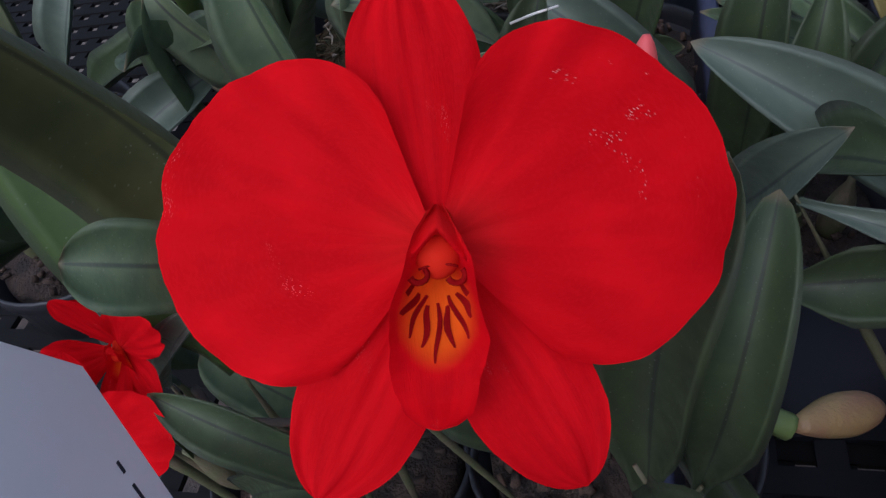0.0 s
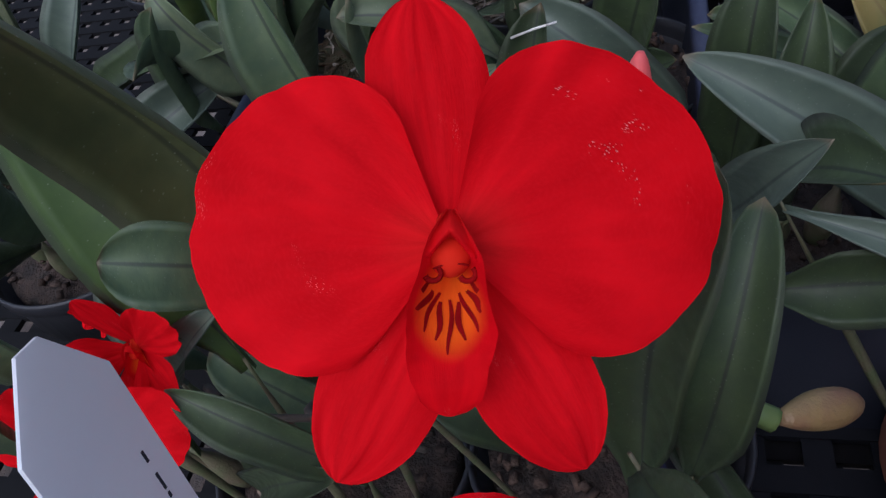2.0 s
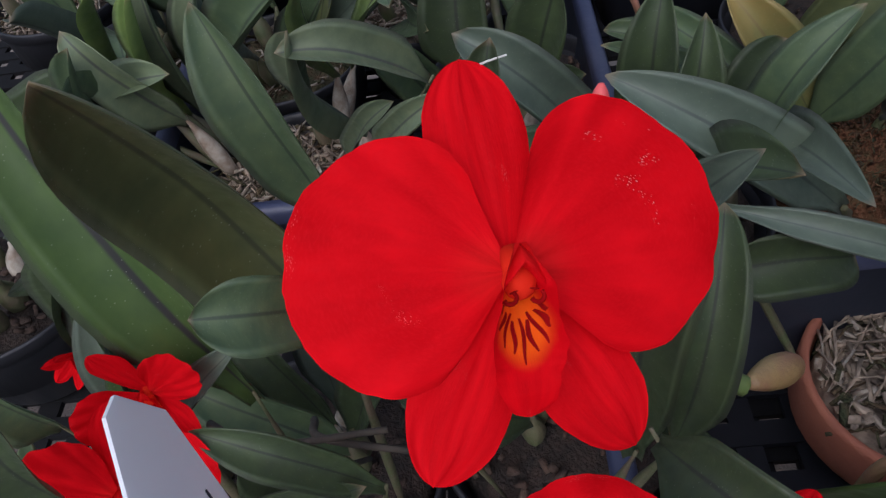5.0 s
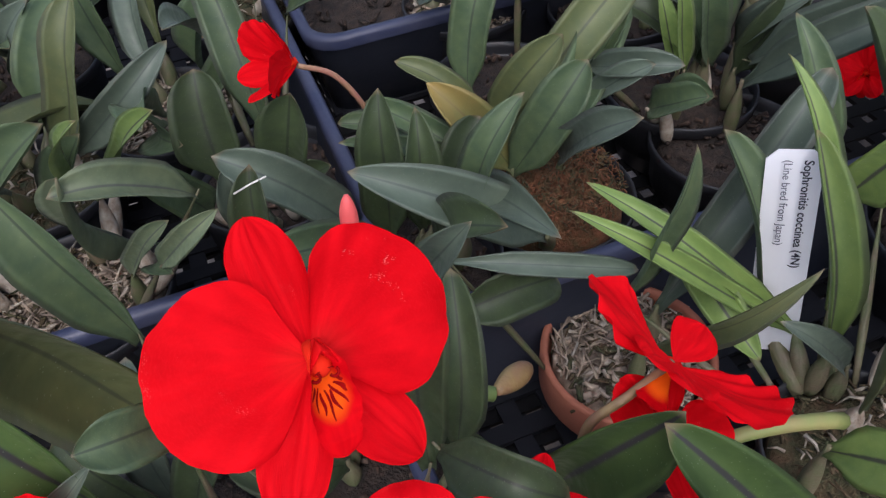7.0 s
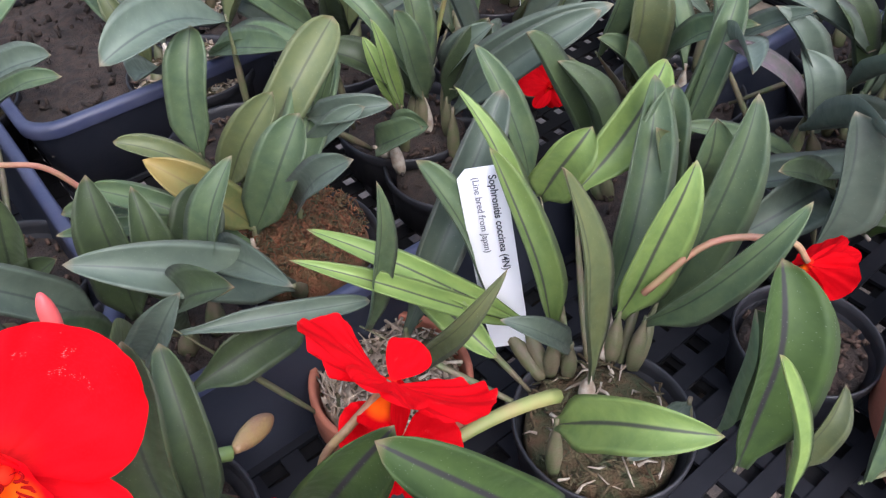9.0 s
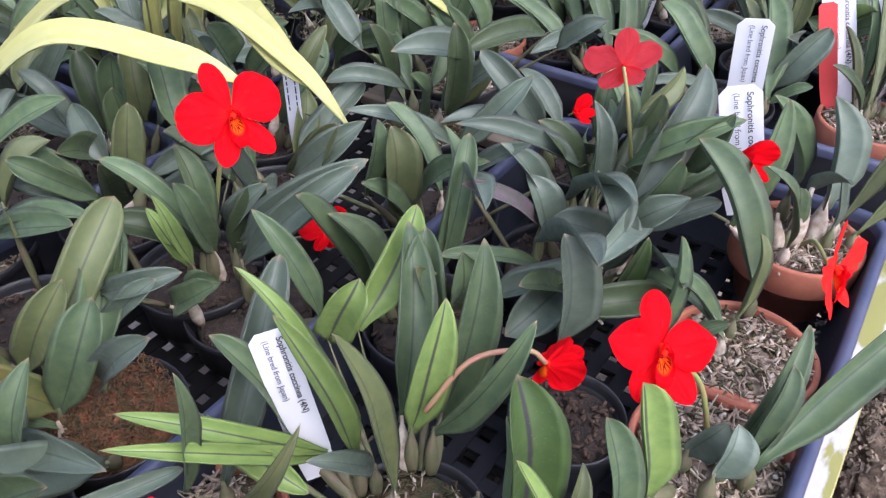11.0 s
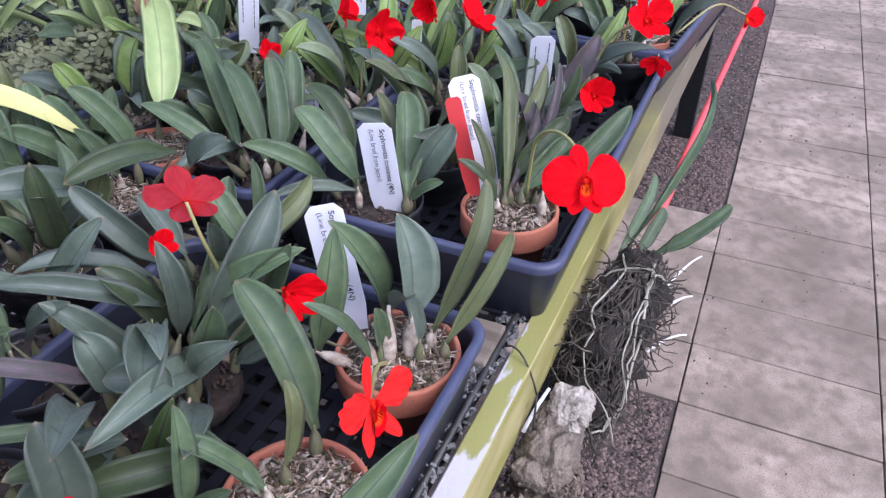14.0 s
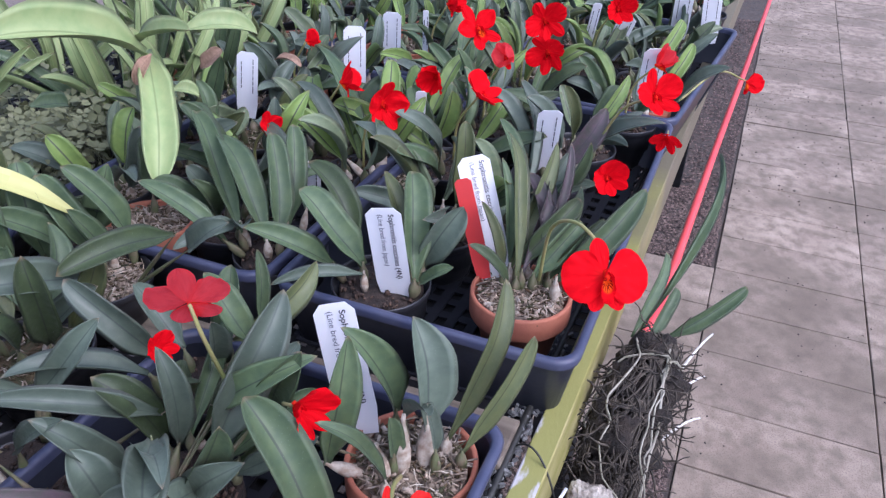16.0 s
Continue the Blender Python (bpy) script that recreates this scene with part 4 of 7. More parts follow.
def floor_and_ground():
    bm = bmesh.new()
    g = 60.0
    vs = [bm.verts.new(p) for p in ((-g, -g, -0.03), (g, -g, -0.03), (g, g, -0.03), (-g, g, -0.03))]
    bm.faces.new(vs)
    ground = part("ground", bm, JOINT, None, smooth=False)
    tagged(ground, "dark sandy ground under the greenhouse paving", "ground", kind="structure")
    bm = bmesh.new()
    bmesh.ops.create_grid(bm, x_segments=120, y_segments=24, size=1, matrix=Matrix.Translation((2.8, 0.612, -0.005)) @ Matrix.Diagonal((4.2, 0.61, 1, 1)))
    for v in bm.verts:
        v.co.z += 0.008 * noise.noise(v.co * 14)
    bed = part("gravel_bed", bm, GRAVEL_BED, None)
    tagged(bed, "strip of brown gravel and bark under the bench", "gravel", kind="structure")
    # loose stones
    rnd = random.Random(5)
    verts, faces = [], []
    for _ in range(26000):
        x, y = rnd.uniform(0.6, 2.6) if rnd.random() < 0.75 else rnd.uniform(2.5, 5.0), 0.012 + 0.34 * rnd.random() ** 1.3
        if 1.27 < x < 2.1:
            continue
        r = rnd.uniform(0.002, 0.0068)
        k = len(verts)
        a = rnd.uniform(0, 3)
        ex, ey, ez = r * rnd.uniform(0.8, 1.6), r, r * rnd.uniform(0.4, 0.8)
        for dx, dy, dz in ((1, 0, 0), (0.2, 1, 0.1), (-1, 0.1, 0), (0, -1, 0.1), (0.1, 0, 1), (0, 0, -1)):
            px, py = dx * ex, dy * ey
            verts.append((x + px * math.cos(a) - py * math.sin(a), y + px * math.sin(a) + py * math.cos(a), -0.002 + dz * ez))
        for f in ((0, 1, 4), (1, 2, 4), (2, 3, 4), (3, 0, 4), (1, 0, 5), (2, 1, 5), (3, 2, 5), (0, 3, 5)):
            faces.append([k + i for i in f])
    me = bpy.data.meshes.new("gravel_stones")
    me.from_pydata(verts, [], faces)
    me.materials.append(STONE)
    st = new("gravel_stones", me)
    tagged(st, "loose brown gravel stones beside the paving", "gravel", kind="stuff")


def paver_mesh(sx, sy, seed):
    rnd = random.Random(seed)
    bm = bmesh.new()
    box(bm, (-sx / 2, -sy / 2, -0.035), (sx / 2, sy / 2, 0.0), 0.003)
    for v in bm.verts:
        v.co.x += rnd.uniform(-0.0012, 0.0012)
        v.co.y += rnd.uniform(-0.0012, 0.0012)
    return mesh_of("paver", bm, PAVER, False)


def paving():
    path = thing("pavement", (0, 0, 0), "path of pale rectangular concrete pavers with narrow joints", "pavement", kind="structure")
    meshes = [paver_mesh(PITCH - 0.0032, SLAB - 0.0032, s) for s in range(4)]
    rnd = random.Random(3)
    for col in range(4):
        for row in range(-24, 23):
            ob = new("paver", meshes[rnd.randrange(4)])
            ob.parent = path
            ob.matrix_basis = pose(2.5 + (row + 0.5) * PITCH, -SLAB * (col + 0.5), rnd.uniform(-0.0015, 0.0015), rnd.uniform(-0.2, 0.2), rnd.uniform(-0.2, 0.2), rnd.uniform(-0.25, 0.25) + (180 if rnd.random() < 0.5 else 0))
    for row in (0, 1, 2, 3):
        ob = new("paver", meshes[row])
        ob.parent = path
        ob.matrix_basis = pose(1.38 + row * PITCH, SLAB * 0.5 + 0.0005, 0.0005)
    # crumbs of soil and dead leaf scattered on the path
    verts, faces = [], []
    for _ in range(900):
        x, y = 0.7 + 5.0 * rnd.random() ** 0.45, -0.01 - 1.1 * rnd.random() ** 1.8
        r, a = rnd.uniform(0.0012, 0.0038) * (1 + 0.4 * (x > 2.5)), rnd.uniform(0, 6)
        k = len(verts)
        for n in range(5):
            b = a + n * 1.2566
            q = r * rnd.uniform(0.4, 1.2)
            verts.append((x + q * math.cos(b) * 1.4, y + q * math.sin(b), 0.0018))
        verts.append((x, y, 0.0018 + r * 0.5))
        for n in range(5):
            faces.append((k + n, k + (n + 1) % 5, k + 5))
    me = bpy.data.meshes.new("litter")
    me.from_pydata(verts, [], faces)
    me.materials.append(MIX_DARK)
    tagged(new("litter", me), "crumbs of soil and dead leaf on the path", "litter", kind="stuff")


# ---------------- bench ----------------
BENCH = 0.785


def bench():
    b = thing("bench", (0, 0, 0), "greenhouse bench with a painted rail and black mesh top", "bench", kind="structure")
    bm = bmesh.new()
    n = 60
    prof = [(0.002, 0.002), (0.003, 0.003), (0.0215, 0.003), (0.0225, 0.002), (0.024, -0.052), (0.023, -0.055), (0.003, -0.055), (0.002, -0.052)]
    rings = []
    for i in range(n + 1):
        x = -0.75 + 3.55 * i / n
        y = 0.15 - 0.016 * (x - 0.4)
        rings.append([bm.verts.new((x, y - py, BENCH + 0.004 + pz + 0.0012 * noise.noise((x * 9, py * 60, pz * 40)))) for py, pz in prof])
    for a, c in zip(rings, rings[1:]):
        for k in range(8):
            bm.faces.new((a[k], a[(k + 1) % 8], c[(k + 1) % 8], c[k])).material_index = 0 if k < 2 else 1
    bm.faces.new(rings[0])
    bm.faces.new(rings[-1][::-1])
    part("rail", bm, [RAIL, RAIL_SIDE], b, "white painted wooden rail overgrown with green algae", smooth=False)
    # mesh top: crossing plastic strands
    bm = bmesh.new()
    box(bm, (-0.005, 0.158, BENCH - 0.004), (0.005, 1.35, BENCH - 0.001))
    strand = mesh_of("strand", bm, MESH_BLACK, False)
    for i in range(190):
        put("strand", strand, b, pose(-0.75 + 0.0187 * i, 0, 0))
    bm = bmesh.new()
    box(bm, (-0.75, -0.005, BENCH - 0.003), (2.8, 0.005, BENCH))
    strand = mesh_of("strand", bm, MESH_BLACK, False)
    for j in range(64):
        put("strand", strand, b, pose(0, 0.16 + 0.0187 * j, 0))
    for x in (-0.7, 0.9, 2.6):
        bm = bmesh.new()
        box(bm, (x - 0.03, 0.17, -0.02), (x + 0.03, 0.23, BENCH - 0.055), 0.002)
        part("leg", bm, MESH_BLACK, b, smooth=False)
    bm = bmesh.new()
    box(bm, (0.438, 0.16, BENCH + 0.0005), (0.489, 0.66, BENCH + 0.011), 0.002)
    part("cross_board", bm, BOARD, b, "weathered grey-brown wooden cross board", smooth=False)
    for y in (0.3, 0.9, 1.3):
        bm = bmesh.new()
        box(bm, (-0.75, y, BENCH - 0.045), (2.8, y + 0.035, BENCH - 0.005), 0.002)
        part("beam", bm, MESH_BLACK, b, smooth=False)


def tray(x0, x1, y0, y1, rim=0.855, label=""):
    """A plastic tray with a rolled rim, tapered sides and an open grid floor."""
    t = thing("tray", ((x0 + x1) / 2, (y0 + y1) / 2, BENCH + 0.001), label or "dark blue-black plastic tray holding potted orchids", "tray", "trays on the bench")
    hx, hy, h = (x1 - x0) / 2, (y1 - y0) / 2, rim - BENCH - 0.001

    def loop(bm, inset, z, rc):
        vs = []
        for cx, cy, a0 in ((1, 1, 0), (-1, 1, 90), (-1, -1, 180), (1, -1, 270)):
            for k in range(6):
                a = radians(a0 + 18 * k)
                r = max(0.002, rc - inset * 0.3)
                vs.append(bm.verts.new(((hx - inset - r) * cx + r * math.cos(a), (hy - inset - r) * cy + r * math.sin(a), z)))
        return vs

    def skin(bm, loops):
        for a, b in zip(loops, loops[1:]):
            for k in range(len(a)):
                bm.faces.new((a[k], a[(k + 1) % len(a)], b[(k + 1) % len(a)], b[k]))

    bm = bmesh.new()
    skin(bm, [loop(bm, 0.001, h - 0.009, 0.022), loop(bm, 0.0, h - 0.003, 0.022), loop(bm, 0.0015, h, 0.022), loop(bm, 0.0065, h, 0.02), loop(bm, 0.008, h - 0.003, 0.02), loop(bm, 0.008, h - 0.009, 0.02)])
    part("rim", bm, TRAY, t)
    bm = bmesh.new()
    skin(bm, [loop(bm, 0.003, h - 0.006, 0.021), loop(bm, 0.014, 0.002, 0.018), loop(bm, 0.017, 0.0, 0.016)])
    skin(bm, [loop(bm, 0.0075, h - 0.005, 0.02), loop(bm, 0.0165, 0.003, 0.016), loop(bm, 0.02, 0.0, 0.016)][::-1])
    # shaded copy of the rim plastic
    part("wall", bm, TRAY_WALL_SHADED, t)
    n, m = int((x1 - x0) / 0.022), int((y1 - y0) / 0.022)
    bm = bmesh.new()
    box(bm, (-0.0048, -hy + 0.016, 0.0005), (0.0048, hy - 0.016, 0.003))
    bar = mesh_of("grid_bar", bm, TRAY_GRID_SHADED, False)
    for i in range(n + 1):
        put("grid_bar", bar, t, pose(-hx + 0.016 + (2 * hx - 0.032) * i / n, 0, 0))
    bm = bmesh.new()
    box(bm, (-hx + 0.016, -0.0048, 0.001), (hx - 0.016, 0.0048, 0.0042))
    bar = mesh_of("grid_bar", bm, TRAY_GRID_SHADED, False)
    for j in range(m + 1):
        put("grid_bar", bar, t, pose(0, -hy + 0.016 + (2 * hy - 0.032) * j / m, 0))
    return t


floor_and_ground()
bench()
tray(-0.12, 0.426, 0.15, 0.425)
tray(0.498, 1.02, 0.124, 0.398)
tray(0.498, 1.02, 0.405, 0.69)
TURNED = tray(1.027, 1.511, 0.101, 0.386)
TURNED.rotation_euler.z = radians(-5.1)
tray(1.03, 1.5, 0.395, 0.69)
T_SOIL = tray(-0.083, 0.21, 0.645, 0.93)
tray(-0.3, -0.088, 0.47, 0.93)
tray(0.23, 0.488, 0.665, 0.93)

bm = bmesh.new()
bmesh.ops.create_grid(bm, x_segments=40, y_segments=40, size=1, matrix=Matrix.Translation((0, 0, 0.045)) @ Matrix.Diagonal((0.136, 0.131, 1, 1)))
for v in bm.verts:
    v.co.z += 0.006 * noise.noise(v.co * 70) + 0.003 * noise.noise(v.co * 260)
crumb = random.Random(6)
for _ in range(260):
    m = Matrix.Translation((crumb.uniform(-0.13, 0.13), crumb.uniform(-0.125, 0.125), 0.049)) @ Euler((crumb.uniform(0, 6), crumb.uniform(0, 6), crumb.uniform(0, 6))).to_matrix().to_4x4() @ Matrix.Diagonal((crumb.uniform(0.002, 0.009), crumb.uniform(0.0015, 0.004), crumb.uniform(0.001, 0.003), 1))
    bmesh.ops.create_cube(bm, size=1, matrix=m)
part("soil", bm, MIX_DARK, T_SOIL, "dark crumbly soil filling the tray")


def strap(parent, points, width, tone="yellow", hint=(-0.3, -0.5, 0.8)):
    """A long strap leaf along a smooth line through a few points, folded along its middle."""
    line = smooth_line(points, 8)
    bm = bmesh.new()
    uv = bm.loops.layers.uv.new("UVMap")
    rows = []
    for i, q in enumerate(line):
        s = i / (len(line) - 1)
        d = (line[min(i + 1, len(line) - 1)] - line[max(i - 1, 0)]).normalized()
        z = Vector(hint)
        z = (z - d * z.dot(d)).normalized()
        x = d.cross(z)
        w = width / 2 * min(1, 0.7 + s) * (1 - max(0, (s - 0.55) / 0.45) ** 2.2 * 0.96)
        q = q - parent.location
        rows.append([bm.verts.new(q + x * u * w + z * (abs(u) * w * 0.3 - low)) for low in (0, 0.0011) for u in (-1, -0.5, 0, 0.5, 1)])
    for i in range(len(rows) - 1):
        for j in (0, 1, 2, 3, 5, 6, 7, 8):
            f = bm.faces.new((rows[i][j], rows[i][j + 1], rows[i + 1][j + 1], rows[i + 1][j]) if j < 5 else (rows[i][j], rows[i + 1][j], rows[i + 1][j + 1], rows[i][j + 1]))
            for loop in f.loops:
                loop[uv].uv = ((j % 5) / 4, i / len(rows))
    return part("leaf", bm, LEAF[tone], parent)

# ---------------- the plants along the bench ----------------
P = {}


def grown(plant, centre, base, tip, width, bend, roll, tone, point=0, stem=True):
    """A leaf with the bulb that carries it, rising from the pot's middle."""
    if stem:
        c, b = Vector(centre), Vector(base)
        off = Vector((b.x - c.x, b.y - c.y, 0))
        if off.length > 0.034:
            off *= 0.034 / off.length
        foot = Vector((c.x + off.x, c.y + off.y, c.z - 0.004))
        # the blade runs down its sheath, close to the pot
        b = b + (foot - b).normalized() * (min(0.019, 0.38 * (foot - b).length) if (foot - b).length < 0.06 else 0.0)
        base = tuple(b)
        long = (b - foot).length
        bulb(plant, foot, b + (b - foot).normalized() * 0.004, (0.0027 + 0.035 * width) * min(1.0, 0.035 / long), dry=(int(b.x * 1e4) % 3 == 0 and long < 0.04))
    leaf(plant, base, tip, width, bend, roll, tone, point=point)

P["LA"] = potted(0.046, 0.305, 0.830, "black", "moss", h=0.043, r=0.04, label="light green strap-leaved orchid in a black plastic pot of moss")
for base, tip, width, bend, roll, tone, point in (
    ((0.045, 0.364, 0.865), (-0.023, 0.408, 0.913), 0.011, 0.10, 0, "light", 1),
    ((0.046, 0.364, 0.860), (-0.039, 0.386, 0.923), 0.010, 0.04, 0, "light", 1),
    ((-0.016, 0.389, 0.862), (-0.016, 0.363, 0.957), 0.010, 0.02, 40, "green", 1),
    ((0.047, 0.338, 0.870), (0.0409, 0.3757, 0.9385), 0.0145, 0.05, 10, "light", 1),
    ((0.064, 0.365, 0.870), (0.044, 0.394, 0.956), 0.011, 0.05, 20, "light", 1),
    ((0.038, 0.381, 0.860), (0.021, 0.392, 0.933), 0.015, 0.05, 20, "green", 0),
    ((0.099, 0.379, 0.880), (0.162, 0.384, 0.925), 0.022, 0.05, 0, "light", 1),
    ((0.087, 0.342, 0.865), (0.142, 0.374, 0.930), 0.022, 0.03, 0, "green", 1),
    ((0.120, 0.345, 0.870), (0.147, 0.368, 0.925), 0.024, 0.04, -20, "green", 1),
    ((0.079, 0.329, 0.870), (0.097, 0.321, 0.935), 0.021, 0.06, 0, "light", 1),
    ((0.101, 0.323, 0.870), (0.122, 0.315, 0.954), 0.023, 0.03, 0, "green", 1),
    ((0.049, 0.318, 0.850), (0.031, 0.327, 0.962), 0.015, 0.03, 20, "olive", 1),
):
    grown(P["LA"], (0.046, 0.305, 0.830), base, tip, width, bend, roll, tone, point)
for base, tip, width, bend, roll, tone, point in (
    ((0.077, 0.380, 0.890), (0.087, 0.365, 0.930), 0.021, 0.05, 0, "light", 0),
    ((0.009, 0.398, 0.885), (0.018, 0.344, 0.858), 0.015, 0.05, 10, "light", 1),
    ((0.052, 0.332, 0.860), (0.020, 0.340, 0.885), 0.012, 0.08, 10, "blue", 1),
    ((0.009, 0.302, 0.885), (0.025, 0.252, 0.904), 0.020, 0.10, 0, "light", 1),
    ((0.086, 0.319, 0.870), (0.109, 0.280, 0.934), 0.015, 0.08, 0, "green", 1),
    ((0.068, 0.281, 0.860), (0.028, 0.279, 0.850), 0.012, 0.06, 0, "blue", 1),
):
    grown(P["LA"], (0.046, 0.305, 0.830), base, tip, width, bend, roll, tone, point)
P["CB"] = potted(-0.0085, 0.3875, 0.825, "clay", "fibre", r=0.039, h=0.038, label="small orchid in a terracotta pot of pale bark fibre")
for base, tip, width, bend, roll, tone, point in (
    ((0.004, 0.390, 0.855), (0.081, 0.411, 0.930), 0.020, 0.05, 0, "blue", 0),
    ((-0.015, 0.372, 0.865), (-0.000, 0.325, 0.930), 0.010, 0.06, 20, "olive", 1),
    ((-0.085, 0.401, 0.905), (-0.017, 0.382, 0.888), 0.009, 0.05, 0, "blue", 0),
):
    grown(P["CB"], (-0.012, 0.388, 0.825), base, tip, width, bend, roll, tone, point)
P["K"] = potted(0.150, 0.272, 0.832, "black", "dark", h=0.045, r=0.034, label="orchid with broad light green leaves and a nodding red bloom")
for base, tip, width, bend, roll, tone, point in (
    ((0.053, 0.250, 0.856), (0.072, 0.265, 0.937), 0.028, 0.03, 0, "fresh", 0),
    ((0.058, 0.263, 0.860), (0.069, 0.271, 0.915), 0.020, 0.04, 25, "green", 0),
    ((0.044, 0.228, 0.870), (0.033, 0.245, 0.945), 0.010, 0.03, 20, "light", 1),
    ((0.061, 0.235, 0.865), (0.076, 0.235, 0.900), 0.011, 0.06, 0, "olive", 1),
):
    grown(P["K"], (0.150, 0.272, 0.832), base, tip, width, bend, roll, tone, point)
P["E"] = potted(0.168, 0.196, 0.840, "clay", "fibre", h=0.053, label="long-leaved orchid with a star-shaped red bloom in terracotta")
for base, tip, width, bend, roll, tone, point in (
    ((0.076, 0.216, 0.865), (0.089, 0.234, 0.920), 0.017, 0.04, 0, "green", 0),
    ((0.155, 0.176, 0.868), (0.252, 0.128, 0.928), 0.021, 0.03, 0, "green", 1),
    ((0.152, 0.188, 0.860), (0.205, 0.176, 0.912), 0.016, 0.05, 0, "green", 1),
    ((0.148, 0.206, 0.860), (0.157, 0.193, 0.875), 0.019, 0.10, 0, "blue", 0),
    ((0.096, 0.216, 0.862), (0.111, 0.228, 0.925), 0.022, 0.04, 0, "light", 0),
    ((0.158, 0.181, 0.865), (0.180, 0.176, 0.905), 0.015, 0.05, 0, "green", 0),
    ((0.136, 0.190, 0.870), (0.149, 0.187, 0.885), 0.019, 0.12, 0, "blue", 0),
):
    grown(P["E"], (0.168, 0.196, 0.840), base, tip, width, bend, roll, tone, point)
P["MB"] = potted(0.004, 0.487, 0.830, "black", "ball", h=0.043, label="orchid with grey-green leaves on a mound of brown moss")
for base, tip, width, bend, roll, tone, point in (
    ((-0.029, 0.430, 0.868), (-0.106, 0.454, 0.913), 0.024, 0.13, 0, "blue", 1),
    ((-0.056, 0.473, 0.875), (-0.041, 0.403, 0.898), 0.017, 0.10, 0, "blue", 1),
    ((-0.039, 0.496, 0.870), (-0.101, 0.489, 0.900), 0.011, 0.10, 10, "green", 1),
    ((-0.016, 0.492, 0.865), (-0.053, 0.506, 0.905), 0.022, 0.06, 0, "ochre", 1),
    ((-0.042, 0.534, 0.868), (-0.092, 0.536, 0.875), 0.013, 0.10, 10, "green", 0),
    ((-0.022, 0.484, 0.860), (-0.077, 0.535, 0.885), 0.014, 0.08, 0, "green", 0),
    ((-0.017, 0.491, 0.862), (0.016, 0.483, 0.910), 0.024, 0.06, 0, "green", 0),
    ((-0.014, 0.531, 0.870), (0.017, 0.508, 0.910), 0.020, 0.08, 10, "olive", 0),
    ((-0.004, 0.528, 0.862), (0.071, 0.533, 0.922), 0.026, 0.06, 10, "olive", 0),
    ((0.008, 0.486, 0.870), (0.012, 0.435, 0.913), 0.018, 0.10, 0, "blue", 0),
    ((0.036, 0.522, 0.870), (0.051, 0.480, 0.900), 0.014, 0.10, 0, "blue", 0),
    ((-0.017, 0.545, 0.868), (-0.053, 0.553, 0.890), 0.013, 0.10, 10, "olive", 0),
):
    grown(P["MB"], (0.004, 0.487, 0.830), base, tip, width, bend, roll, tone, point)
P["BK"] = potted(0.020, 0.585, 0.835, "black", "dark", h=0.048)
for base, tip, width, bend, roll, tone, point in (
    ((-0.012, 0.563, 0.862), (0.009, 0.578, 0.920), 0.023, 0.03, 0, "green", 0),
    ((0.047, 0.514, 0.860), (0.061, 0.521, 0.905), 0.010, 0.04, 0, "green", 1),
    ((0.042, 0.608, 0.900), (-0.039, 0.578, 0.920), 0.029, 0.10, 0, "blue", 0),
):
    grown(P["BK"], (0.020, 0.585, 0.835), base, tip, width, bend, roll, tone, point)
P["BK2"] = potted(0.115, 0.485, 0.830, "black", "dark", h=0.043)
for base, tip, width, bend, roll, tone, point in (
    ((0.117, 0.490, 0.880), (0.165, 0.431, 0.930), 0.020, 0.08, 10, "blue", 0),
    ((0.079, 0.505, 0.865), (0.090, 0.478, 0.870), 0.018, 0.10, 0, "green", 0),
    ((0.121, 0.524, 0.870), (0.101, 0.517, 0.920), 0.018, 0.05, 0, "green", 0),
    ((0.140, 0.528, 0.880), (0.139, 0.486, 0.910), 0.016, 0.08, 0, "blue", 0),
    ((0.098, 0.515, 0.880), (0.085, 0.515, 0.920), 0.010, 0.04, 0, "light", 1),
    ((0.115, 0.408, 0.865), (0.108, 0.458, 0.922), 0.016, 0.06, 0, "green", 1),
):
    grown(P["BK2"], (0.115, 0.485, 0.830), base, tip, width, bend, roll, tone, point)
P["MAIN"] = potted(-0.130, 0.385, 0.825, "black", "dark", h=0.038, label="orchid with grey-green leaves and one large open red bloom")
for base, tip, width, bend, roll, tone, point in (
    ((-0.099, 0.407, 0.895), (-0.083, 0.381, 0.943), 0.015, 0.08, 10, "blue", 1),
    # next two leaves: dark tone stands in for the shadow falling beside the bloom
    ((-0.118, 0.335, 0.895), (-0.106, 0.359, 0.958), 0.019, 0.05, 0, "dark", 0),
    ((-0.109, 0.336, 0.895), (-0.098, 0.360, 0.948), 0.013, 0.12, 10, "dark", 0),
    ((-0.090, 0.392, 0.885), (-0.043, 0.396, 0.882), 0.018, 0.12, 15, "dark", 0),
    ((-0.172, 0.334, 0.963), (-0.189, 0.324, 0.976), 0.012, 0.06, -10, "green", 0),
    ((-0.140, 0.378, 0.845), (-0.178, 0.372, 0.874), 0.017, 0.10, 0, "dark", 0),
    ((-0.138, 0.385, 0.845), (-0.165, 0.405, 0.882), 0.016, 0.10, 10, "dark", 0),
):
    grown(P["MAIN"], (-0.130, 0.385, 0.825), base, tip, width, bend, roll, tone, point)
P["FR"] = potted(-0.055, 0.285, 0.850, "black", "dark", h=0.063, label="orchid with glossy leaves and wide red blooms seen from above")
